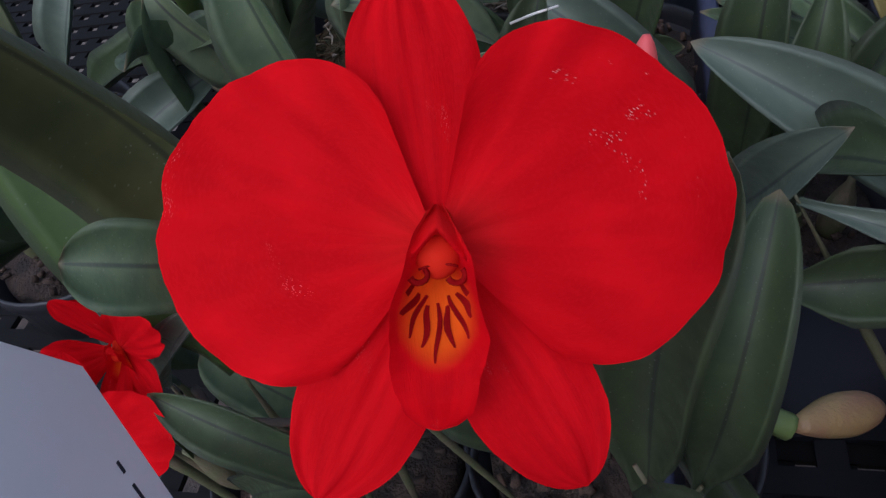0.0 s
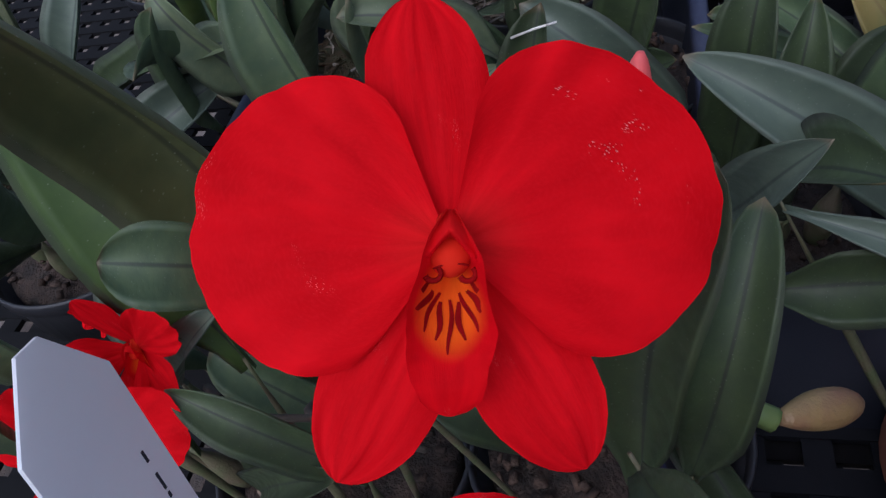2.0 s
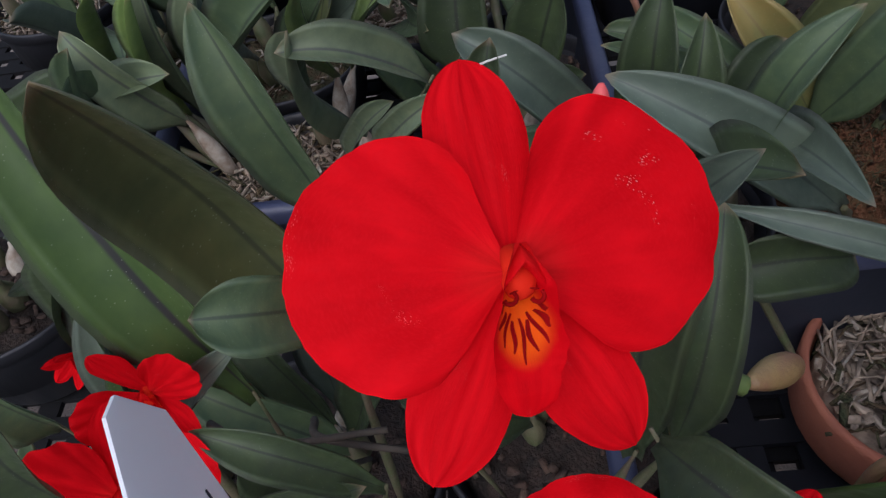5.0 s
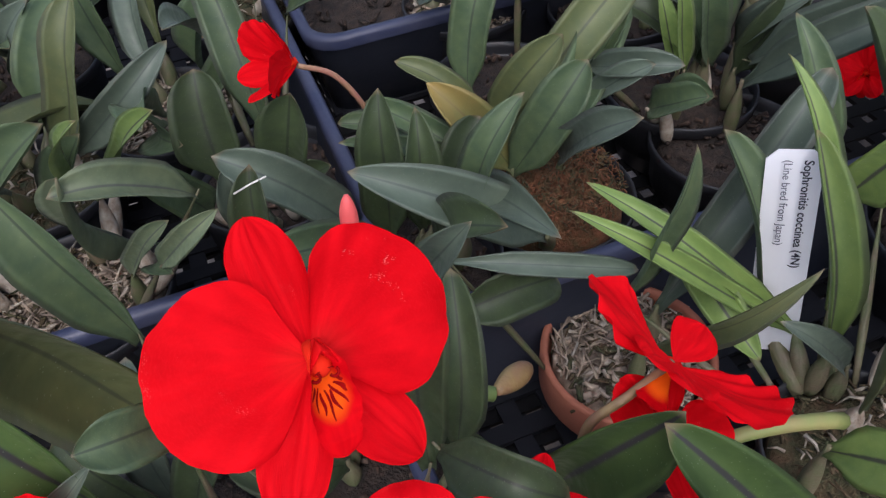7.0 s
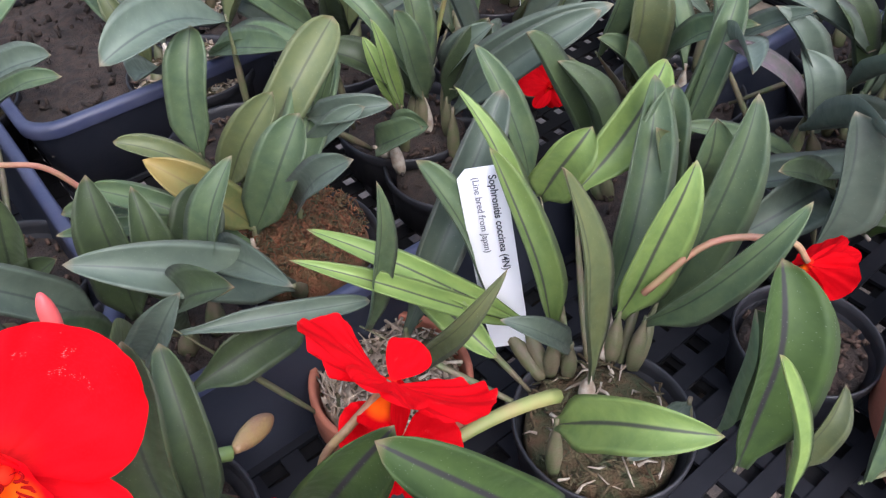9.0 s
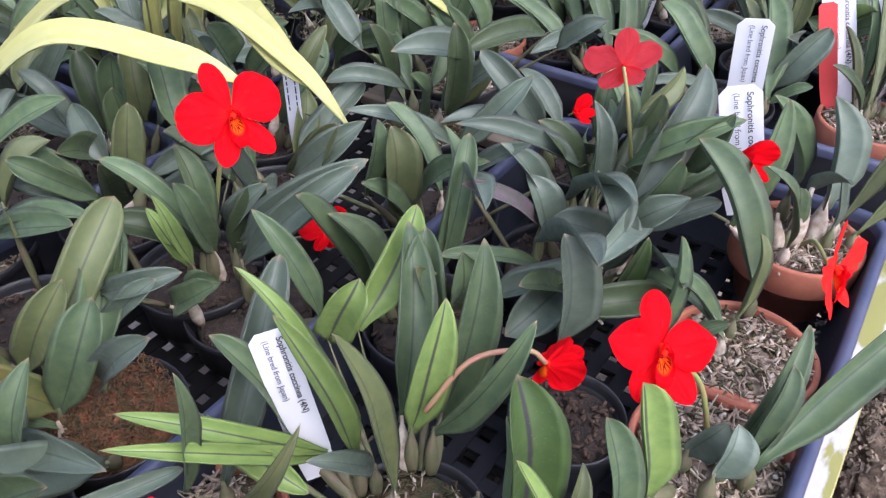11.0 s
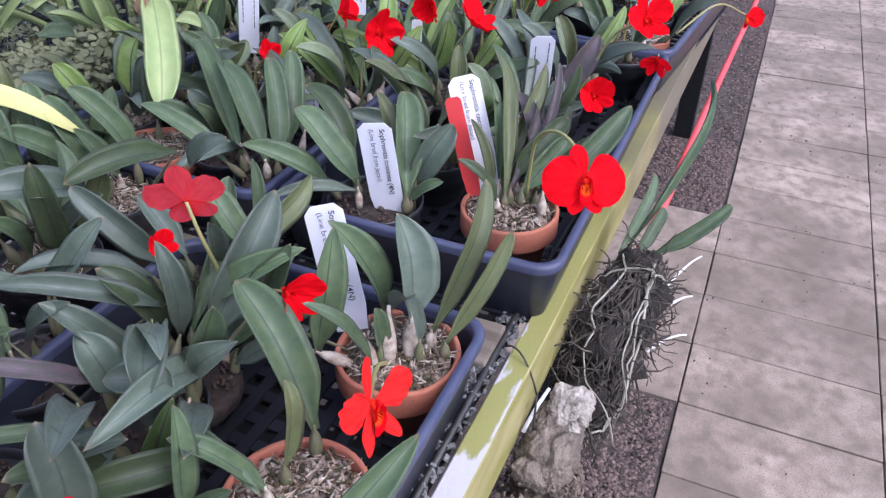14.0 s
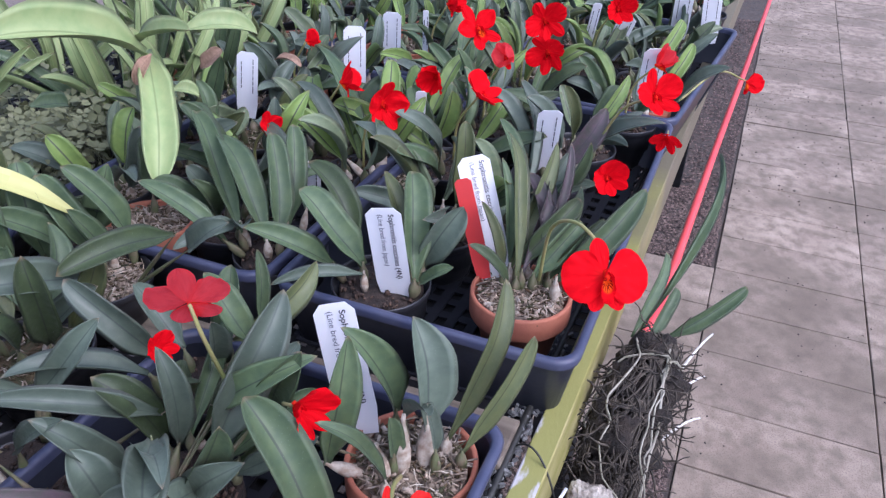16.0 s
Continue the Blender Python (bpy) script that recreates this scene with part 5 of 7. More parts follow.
for base, tip, width, bend, roll, tone, point in (
    ((-0.084, 0.329, 0.893), (-0.0595, 0.3025, 0.9375), 0.022, 0.10, 0, "fresh", 0),
    ((-0.017, 0.271, 0.880), (-0.0667, 0.2965, 0.9415), 0.021, 0.08, 0, "fresh", 0),
    ((-0.102, 0.343, 0.885), (-0.114, 0.351, 0.900), 0.010, 0.05, 0, "dark", 0),
    ((-0.118, 0.321, 0.930), (-0.095, 0.296, 0.931), 0.016, 0.24, 0, "dark", 0),
    ((-0.1109, 0.2903, 0.926), (-0.0631, 0.2754, 0.9349), 0.022, 0.14, 0, "dark", 0),
):
    grown(P["FR"], (-0.055, 0.285, 0.850), base, tip, width, bend, roll, tone, point)
P["LEFT"] = potted(-0.215, 0.375, 0.825, "black", "dark", h=0.038, label="orchid with large dark green leaves and ragged red blooms")
for base, tip, width, bend, roll, tone, point in (
    ((-0.180, 0.355, 0.928), (-0.195, 0.329, 1.012), 0.0235, -0.145, 33, "umber", 1),
    ((-0.206, 0.352, 0.906), (-0.245, 0.382, 0.988), 0.023, 0.02, 0, "fresh", 0),
    ((-0.193, 0.416, 0.900), (-0.215, 0.431, 0.969), 0.019, 0.05, 0, "green", 1),
    ((-0.235, 0.357, 0.890), (-0.202, 0.353, 0.930), 0.008, 0.08, 10, "blue", 1),
    ((-0.177, 0.334, 0.890), (-0.215, 0.337, 0.920), 0.011, 0.10, 10, "dark", 1),
    ((-0.234, 0.320, 0.925), (-0.240, 0.326, 0.955), 0.016, 0.06, 20, "dark", 0),
    ((-0.249, 0.344, 0.915), (-0.256, 0.342, 0.940), 0.011, 0.10, 20, "green", 0),
    ((-0.268, 0.393, 0.860), (-0.253, 0.384, 0.930), 0.017, 0.05, 0, "green", 0),
    ((-0.272, 0.392, 0.880), (-0.257, 0.387, 0.930), 0.014, 0.05, 0, "dark", 0),
    ((-0.259, 0.374, 0.880), (-0.252, 0.377, 0.920), 0.012, 0.05, 10, "blue", 0),
    ((-0.222, 0.344, 0.870), (-0.181, 0.330, 0.900), 0.011, 0.10, 0, "dark", 0),
    ((-0.272, 0.352, 0.870), (-0.269, 0.351, 0.900), 0.013, 0.10, 0, "green", 0),
):
    grown(P["LEFT"], (-0.215, 0.375, 0.825), base, tip, width, bend, roll, tone, point)
for base, tip, width, bend, roll, tone, point in (
    ((-0.256, 0.357, 0.860), (-0.252, 0.376, 0.900), 0.011, 0.05, 0, "fresh", 0),
    ((-0.205, 0.380, 0.845), (-0.232, 0.402, 0.879), 0.016, 0.08, 0, "dark", 0),
    ((-0.200, 0.372, 0.847), (-0.243, 0.378, 0.874), 0.017, 0.10, 10, "green", 0),
    ((-0.200, 0.378, 0.845), (-0.172, 0.392, 0.884), 0.016, 0.10, 0, "dark", 0),
    ((-0.205, 0.388, 0.845), (-0.203, 0.420, 0.888), 0.015, 0.08, 10, "blue", 0),
    ((-0.210, 0.366, 0.845), (-0.222, 0.352, 0.872), 0.016, 0.10, 0, "dark", 0),
):
    grown(P["LEFT"], (-0.215, 0.375, 0.825), base, tip, width, bend, roll, tone, point)
P["BL"] = potted(-0.235, 0.515, 0.835, "black", "fibre", h=0.048)
for base, tip, width, bend, roll, tone, point in (
    ((-0.165, 0.494, 0.890), (-0.211, 0.475, 0.925), 0.017, 0.12, 10, "sage", 0),
    ((-0.199, 0.520, 0.860), (-0.208, 0.475, 0.930), 0.019, 0.06, 0, "sage", 0),
    ((-0.185, 0.464, 0.885), (-0.157, 0.446, 0.920), 0.011, 0.08, 20, "sage", 1),
    ((-0.202, 0.494, 0.870), (-0.177, 0.472, 0.900), 0.010, 0.08, 10, "sage", 0),
    ((-0.282, 0.544, 0.870), (-0.279, 0.533, 0.930), 0.016, 0.05, 0, "sage", 0),
    ((-0.270, 0.546, 0.860), (-0.217, 0.514, 0.930), 0.025, 0.04, 0, "green", 0),
    ((-0.285, 0.528, 0.880), (-0.303, 0.510, 0.920), 0.020, 0.10, 0, "sage", 0),
    ((-0.298, 0.533, 0.880), (-0.302, 0.478, 0.910), 0.019, 0.10, 20, "green", 0),
    ((-0.200, 0.573, 0.870), (-0.170, 0.504, 0.930), 0.012, 0.05, 0, "light", 0),
    ((-0.315, 0.562, 0.870), (-0.283, 0.521, 0.940), 0.014, 0.05, 0, "light", 0),
    ((-0.301, 0.558, 0.860), (-0.273, 0.519, 0.930), 0.014, 0.05, 0, "light", 0),
    ((-0.319, 0.514, 0.860), (-0.298, 0.503, 0.920), 0.018, 0.06, 0, "green", 0),
):
    grown(P["BL"], (-0.235, 0.515, 0.835), base, tip, width, bend, roll, tone, point)
for base, tip, width, bend, roll, tone, point in (
    ((-0.277, 0.561, 0.860), (-0.255, 0.530, 0.930), 0.016, 0.05, 10, "sage", 0),
    ((-0.223, 0.534, 0.870), (-0.203, 0.515, 0.920), 0.018, 0.08, 0, "green", 0),
    ((-0.210, 0.551, 0.880), (-0.198, 0.480, 0.950), 0.012, 0.05, 0, "light", 1),
    ((-0.329, 0.543, 0.860), (-0.270, 0.509, 0.900), 0.016, 0.08, 0, "sage", 0),
    ((-0.171, 0.494, 0.870), (-0.184, 0.457, 0.890), 0.012, 0.08, 0, "green", 0),
):
    grown(P["BL"], (-0.235, 0.515, 0.835), base, tip, width, bend, roll, tone, point)
P["R3"] = potted(-0.130, 0.555, 0.840, "black", "dark", h=0.053, label="orchid with dark rounded leaves and one red bloom")
for base, tip, width, bend, roll, tone, point in (
    ((-0.153, 0.547, 0.860), (-0.151, 0.567, 0.905), 0.030, 0.03, 10, "dark", 0),
    ((-0.127, 0.527, 0.860), (-0.113, 0.520, 0.910), 0.025, 0.03, 10, "dark", 0),
    ((-0.126, 0.569, 0.870), (-0.132, 0.622, 0.940), 0.022, 0.05, 0, "green", 0),
    ((-0.125, 0.519, 0.858), (-0.105, 0.500, 0.880), 0.015, 0.08, 0, "dark", 0),
    ((-0.139, 0.635, 0.880), (-0.159, 0.604, 0.910), 0.020, 0.10, 0, "blue", 0),
    ((-0.091, 0.644, 0.880), (-0.059, 0.598, 0.910), 0.013, 0.10, 0, "green", 0),
    ((-0.104, 0.690, 0.870), (-0.101, 0.682, 0.920), 0.019, 0.04, 0, "green", 0),
    ((-0.142, 0.481, 0.870), (-0.150, 0.487, 0.905), 0.019, 0.06, 10, "blue", 0),
    ((-0.170, 0.512, 0.870), (-0.186, 0.505, 0.905), 0.019, 0.10, 10, "green", 0),
):
    grown(P["R3"], (-0.130, 0.555, 0.840), base, tip, width, bend, roll, tone, point)
P["G1"] = potted(0.262, 0.335, 0.840, "black", "dark", h=0.053, label="dense clump of orchid leaves with a pink-red bloom")
for base, tip, width, bend, roll, tone, point in (
    ((0.169, 0.291, 0.862), (0.181, 0.300, 0.928), 0.026, 0.04, 0, "blue", 0),
    ((0.237, 0.248, 0.870), (0.182, 0.291, 0.880), 0.020, 0.08, 0, "dark", 0),
    ((0.264, 0.283, 0.885), (0.209, 0.241, 0.900), 0.019, 0.08, 0, "blue", 1),
    ((0.285, 0.327, 0.900), (0.233, 0.288, 0.900), 0.025, 0.08, 0, "blue", 1),
    ((0.282, 0.303, 0.885), (0.287, 0.267, 0.905), 0.020, 0.10, 0, "blue", 1),
    ((0.256, 0.350, 0.885), (0.196, 0.374, 0.925), 0.012, 0.10, 0, "purple", 0),
    ((0.241, 0.406, 0.895), (0.177, 0.348, 0.929), 0.015, 0.06, 0, "blue", 1),
    ((0.228, 0.339, 0.895), (0.167, 0.276, 0.929), 0.021, 0.08, 0, "blue", 1),
    ((0.324, 0.308, 0.885), (0.385, 0.295, 0.950), 0.030, 0.06, 10, "blue", 1),
    ((0.332, 0.346, 0.870), (0.325, 0.351, 0.930), 0.019, 0.06, 0, "blue", 1),
    ((0.297, 0.351, 0.885), (0.255, 0.291, 0.920), 0.019, 0.08, 10, "blue", 1),
    ((0.355, 0.295, 0.880), (0.354, 0.266, 0.935), 0.022, 0.10, -15, "green", 1),
    ((0.294, 0.301, 0.880), (0.193, 0.293, 0.898), 0.020, 0.20, 0, "blue", 1),
    ((0.213, 0.307, 0.876), (0.160, 0.318, 0.862), 0.028, 0.14, 0, "blue", 0),
    ((0.250, 0.288, 0.864), (0.229, 0.215, 0.864), 0.012, 0.22, 0, "green", 1),
    ((0.205, 0.272, 0.850), (0.237, 0.271, 0.902), 0.016, 0.04, 0, "fresh", 1),
):
    grown(P["G1"], (0.262, 0.335, 0.840), base, tip, width, bend, roll, tone, point)
for base, tip, width, bend, roll, tone, point in (
    ((0.237, 0.294, 0.880), (0.253, 0.289, 0.905), 0.016, 0.06, 0, "blue", 0),
    ((0.230, 0.329, 0.870), (0.168, 0.372, 0.890), 0.011, 0.06, 10, "green", 0),
    ((0.203, 0.298, 0.865), (0.165, 0.314, 0.900), 0.017, 0.08, 20, "dark", 0),
    ((0.408, 0.346, 0.870), (0.415, 0.387, 0.920), 0.022, 0.05, 0, "green", 1),
    ((0.427, 0.354, 0.875), (0.444, 0.360, 0.930), 0.011, 0.04, 0, "green", 1),
):
    grown(P["G1"], (0.262, 0.335, 0.840), base, tip, width, bend, roll, tone, point)
P["G2"] = potted(0.268, 0.440, 0.835, "black", "dark", h=0.048)
for base, tip, width, bend, roll, tone, point in (
    ((0.311, 0.453, 0.885), (0.334, 0.405, 0.930), 0.020, 0.06, 0, "blue", 1),
    ((0.313, 0.449, 0.885), (0.238, 0.495, 0.920), 0.014, 0.06, 0, "blue", 1),
    ((0.319, 0.353, 0.880), (0.251, 0.412, 0.930), 0.017, 0.08, 0, "blue", 1),
    ((0.242, 0.441, 0.880), (0.230, 0.385, 0.920), 0.018, 0.10, 10, "green", 1),
    ((0.266, 0.423, 0.885), (0.264, 0.367, 0.920), 0.014, 0.08, 0, "blue", 1),
    ((0.253, 0.429, 0.880), (0.255, 0.478, 0.920), 0.019, 0.08, 20, "green", 0),
    ((0.208, 0.443, 0.875), (0.215, 0.441, 0.930), 0.028, 0.06, 0, "olive", 0),
    ((0.201, 0.456, 0.880), (0.211, 0.449, 0.935), 0.018, 0.05, 30, "green", 1),
    ((0.212, 0.430, 0.870), (0.190, 0.447, 0.900), 0.015, 0.08, 10, "green", 0),
    ((0.127, 0.499, 0.868), (0.171, 0.431, 0.932), 0.024, 0.08, 10, "blue", 1),
    ((0.191, 0.512, 0.880), (0.217, 0.468, 0.925), 0.020, 0.08, 10, "blue", 1),
):
    grown(P["G2"], (0.268, 0.440, 0.835), base, tip, width, bend, roll, tone, point)
P["G3"] = potted(0.460, 0.550, 0.840, "black", "fibre", h=0.053)
for base, tip, width, bend, roll, tone, point in (
    ((0.328, 0.514, 0.890), (0.274, 0.550, 0.910), 0.017, 0.12, 0, "blue", 0),
    ((0.397, 0.495, 0.895), (0.313, 0.515, 0.930), 0.028, 0.12, 0, "blue", 1),
    ((0.472, 0.465, 0.900), (0.373, 0.487, 0.915), 0.022, 0.12, 0, "dark", 0),
    ((0.396, 0.603, 0.870), (0.414, 0.607, 0.945), 0.025, 0.04, 0, "green", 0),
    ((0.444, 0.601, 0.870), (0.464, 0.618, 0.940), 0.029, 0.04, 0, "green", 0),
    ((0.460, 0.575, 0.870), (0.408, 0.597, 0.920), 0.024, 0.08, 0, "green", 0),
    ((0.382, 0.607, 0.880), (0.383, 0.647, 0.920), 0.025, 0.06, 0, "blue", 0),
    ((0.496, 0.541, 0.880), (0.471, 0.576, 0.940), 0.024, 0.08, 0, "green", 0),
    ((0.470, 0.451, 0.890), (0.474, 0.410, 0.925), 0.022, 0.10, 0, "blue", 1),
):
    grown(P["G3"], (0.460, 0.550, 0.840), base, tip, width, bend, roll, tone, point)
P["S2"] = potted(0.115, 0.535, 0.835, "black", "dark", h=0.048)
for base, tip, width, bend, roll, tone, point in (
    ((0.118, 0.521, 0.875), (0.091, 0.570, 0.925), 0.016, 0.06, 10, "green", 0),
    ((0.117, 0.523, 0.870), (0.075, 0.559, 0.890), 0.022, 0.08, 10, "dark", 0),
    ((0.115, 0.527, 0.870), (0.121, 0.533, 0.930), 0.019, 0.05, 20, "green", 0),
    ((0.100, 0.522, 0.870), (0.091, 0.538, 0.900), 0.011, 0.05, 0, "light", 1),
    ((0.127, 0.508, 0.870), (0.145, 0.491, 0.910), 0.019, 0.08, 0, "dark", 0),
    ((0.182, 0.617, 0.880), (0.198, 0.647, 0.935), 0.026, 0.06, 10, "green", 0),
    ((0.264, 0.646, 0.900), (0.244, 0.641, 0.940), 0.028, 0.06, 0, "green", 0),
    ((0.263, 0.627, 0.890), (0.282, 0.596, 0.930), 0.020, 0.08, 0, "green", 0),
    ((0.063, 0.500, 0.860), (0.083, 0.474, 0.875), 0.018, 0.10, 0, "green", 0),
    ((0.038, 0.518, 0.880), (0.062, 0.474, 0.900), 0.014, 0.10, 10, "blue", 0),
    ((0.077, 0.558, 0.900), (0.012, 0.498, 0.860), 0.026, 0.05, 0, "green", 0),
):
    grown(P["S2"], (0.115, 0.535, 0.835), base, tip, width, bend, roll, tone, point)
P["D"] = potted(0.247, 0.205, 0.842, "clay", "fibre", h=0.055, label="orchid in a terracotta pot of pale bark fibre")
for base, tip, width, bend, roll, tone, point in (
    ((0.284, 0.213, 0.870), (0.306, 0.272, 0.938), 0.027, 0.06, 0, "green", 0),
    ((0.254, 0.216, 0.865), (0.269, 0.216, 0.910), 0.013, 0.04, 20, "olive", 0),
    ((0.237, 0.217, 0.862), (0.215, 0.253, 0.905), 0.013, 0.06, 10, "green", 0),
    ((0.194, 0.258, 0.870), (0.209, 0.213, 0.890), 0.009, 0.06, 0, "green", 0),
    ((0.194, 0.258, 0.865), (0.220, 0.250, 0.925), 0.016, 0.04, 20, "green", 1),
):
    grown(P["D"], (0.247, 0.205, 0.842), base, tip, width, bend, roll, tone, point)
P["B"] = potted(0.379, 0.205, 0.845, "clay", "fibre", h=0.058, label="sparse orchid with an orange-red bloom in a terracotta pot")
for base, tip, width, bend, roll, tone, point in (
    ((0.346, 0.208, 0.862), (0.314, 0.226, 0.930), 0.011, 0.08, 10, "green", 0),
    ((0.383, 0.212, 0.895), (0.365, 0.186, 0.905), 0.015, 0.10, 0, "blue", 1),
    ((0.385, 0.197, 0.885), (0.407, 0.217, 0.940), 0.031, 0.05, 0, "blue", 1),
    ((0.394, 0.186, 0.865), (0.446, 0.164, 0.955), 0.017, 0.04, 10, "olive", 0),
    ((0.388, 0.173, 0.862), (0.425, 0.141, 0.935), 0.014, 0.04, 10, "olive", 0),
    ((0.391, 0.222, 0.885), (0.373, 0.250, 0.945), 0.023, 0.10, 0, "green", 1),
    ((0.338, 0.326, 0.880), (0.359, 0.259, 0.930), 0.019, 0.16, 0, "green", 1),
    ((0.332, 0.257, 0.870), (0.363, 0.239, 0.950), 0.023, 0.06, 0, "green", 1),
    ((0.377, 0.187, 0.870), (0.378, 0.194, 0.900), 0.010, 0.05, 0, "blue", 0),
    ((0.365, 0.211, 0.866), (0.366, 0.214, 0.890), 0.013, 0.05, 0, "green", 0),
):
    grown(P["B"], (0.379, 0.205, 0.845), base, tip, width, bend, roll, tone, point)
for foot, head, r in (((0.368, 0.207, 0.838), (0.374, 0.208, 0.888), 0.0046), ((0.379, 0.196, 0.838), (0.389, 0.198, 0.878), 0.005), ((0.36, 0.214, 0.838), (0.362, 0.222, 0.868), 0.004)):
    tagged(bulb(P["B"], foot, head, r, dry=True), "papery white dry sheath round a stem")
P["C"] = potted(0.587, 0.195, 0.848, "clay", "fibre", h=0.061, label="narrow-leaved orchid with a round red bloom in terracotta")
for base, tip, width, bend, roll, tone, point in (
    ((0.589, 0.166, 0.880), (0.665, 0.113, 0.930), 0.023, 0.08, 0, "green", 1),
    ((0.597, 0.210, 0.875), (0.693, 0.202, 0.945), 0.017, 0.06, 10, "olive", 1),
    ((0.593, 0.198, 0.875), (0.664, 0.194, 0.925), 0.016, 0.05, 10, "purple", 1),
    ((0.588, 0.201, 0.865), (0.673, 0.237, 0.960), 0.016, 0.06, 0, "olive", 1),
    ((0.596, 0.188, 0.870), (0.638, 0.160, 0.900), 0.021, 0.06, 0, "green", 0),
    ((0.599, 0.205, 0.875), (0.651, 0.165, 0.915), 0.019, 0.08, 0, "dark", 0),
    ((0.612, 0.178, 0.875), (0.657, 0.213, 0.930), 0.019, 0.05, 0, "purple", 0),
    ((0.605, 0.185, 0.868), (0.672, 0.168, 0.918), 0.013, 0.07, 0, "dark", 1),
    ((0.602, 0.212, 0.868), (0.640, 0.236, 0.945), 0.013, 0.05, 0, "green", 1),
    ((0.609, 0.196, 0.866), (0.683, 0.183, 0.952), 0.012, 0.05, 10, "purple", 1),
    ((0.603, 0.176, 0.864), (0.648, 0.142, 0.902), 0.013, 0.12, 0, "dark", 1),
    ((0.592, 0.214, 0.862), (0.604, 0.242, 0.918), 0.012, 0.06, 0, "olive", 1),
    ((0.580, 0.205, 0.860), (0.566, 0.236, 0.898), 0.012, 0.10, 0, "dark", 0),
):
    grown(P["C"], (0.587, 0.195, 0.848), base, tip, width, bend, roll, tone, point)
P["T1"] = potted(0.553, 0.315, 0.845, "black", "dark", h=0.058)
for base, tip, width, bend, roll, tone, point in (
    ((0.547, 0.279, 0.868), (0.611, 0.310, 0.930), 0.027, 0.03, 0, "green", 0),
    ((0.573, 0.281, 0.870), (0.584, 0.251, 0.920), 0.026, 0.06, 0, "blue", 0),
    ((0.550, 0.331, 0.870), (0.549, 0.388, 0.925), 0.030, 0.06, 0, "green", 0),
    ((0.574, 0.350, 0.875), (0.601, 0.410, 0.925), 0.025, 0.05, 0, "dark", 0),
    ((0.540, 0.360, 0.868), (0.502, 0.416, 0.905), 0.022, 0.08, 0, "green", 1),
    ((0.538, 0.324, 0.870), (0.479, 0.379, 0.870), 0.013, 0.10, 10, "blue", 1),
    ((0.550, 0.275, 0.862), (0.552, 0.247, 0.880), 0.011, 0.08, 0, "green", 0),
    ((0.559, 0.290, 0.870), (0.601, 0.332, 0.930), 0.020, 0.04, 0, "olive", 1),
):
    grown(P["T1"], (0.553, 0.315, 0.845), base, tip, width, bend, roll, tone, point)
P["T2"] = potted(0.560, 0.425, 0.845, "black", "dark", h=0.058)
for base, tip, width, bend, roll, tone, point in (
    ((0.547, 0.430, 0.870), (0.605, 0.514, 0.935), 0.027, 0.05, 0, "green", 1),
    ((0.554, 0.422, 0.868), (0.615, 0.462, 0.935), 0.023, 0.04, 0, "green", 0),
    ((0.548, 0.463, 0.870), (0.626, 0.557, 0.940), 0.023, 0.04, 0, "green", 0),
    ((0.527, 0.472, 0.870), (0.520, 0.544, 0.910), 0.021, 0.08, 0, "green", 1),
    ((0.556, 0.467, 0.880), (0.488, 0.487, 0.870), 0.018, 0.14, 0, "blue", 1),
    ((0.581, 0.429, 0.870), (0.641, 0.454, 0.935), 0.022, 0.04, 0, "green", 0),
    ((0.614, 0.423, 0.880), (0.669, 0.519, 0.925), 0.020, 0.05, 0, "blue", 1),
):
    grown(P["T2"], (0.560, 0.425, 0.845), base, tip, width, bend, roll, tone, point)
P["H1"] = potted(0.475, 0.585, 0.840, "black", "dark", h=0.053)
for base, tip, width, bend, roll, tone, point in (
    ((0.503, 0.600, 0.860), (0.520, 0.577, 0.920), 0.028, 0.05, 0, "green", 1),
    ((0.468, 0.554, 0.870), (0.463, 0.600, 0.930), 0.026, 0.05, 0, "green", 0),
    ((0.456, 0.565, 0.880), (0.431, 0.517, 0.870), 0.023, 0.10, 0, "blue", 1),
    ((0.478, 0.548, 0.860), (0.454, 0.562, 0.910), 0.019, 0.06, 0, "green", 1),
):
    grown(P["H1"], (0.475, 0.585, 0.840), base, tip, width, bend, roll, tone, point)
P["E2"] = potted(0.305, 0.335, 0.835, "none", "dark", h=0.048)
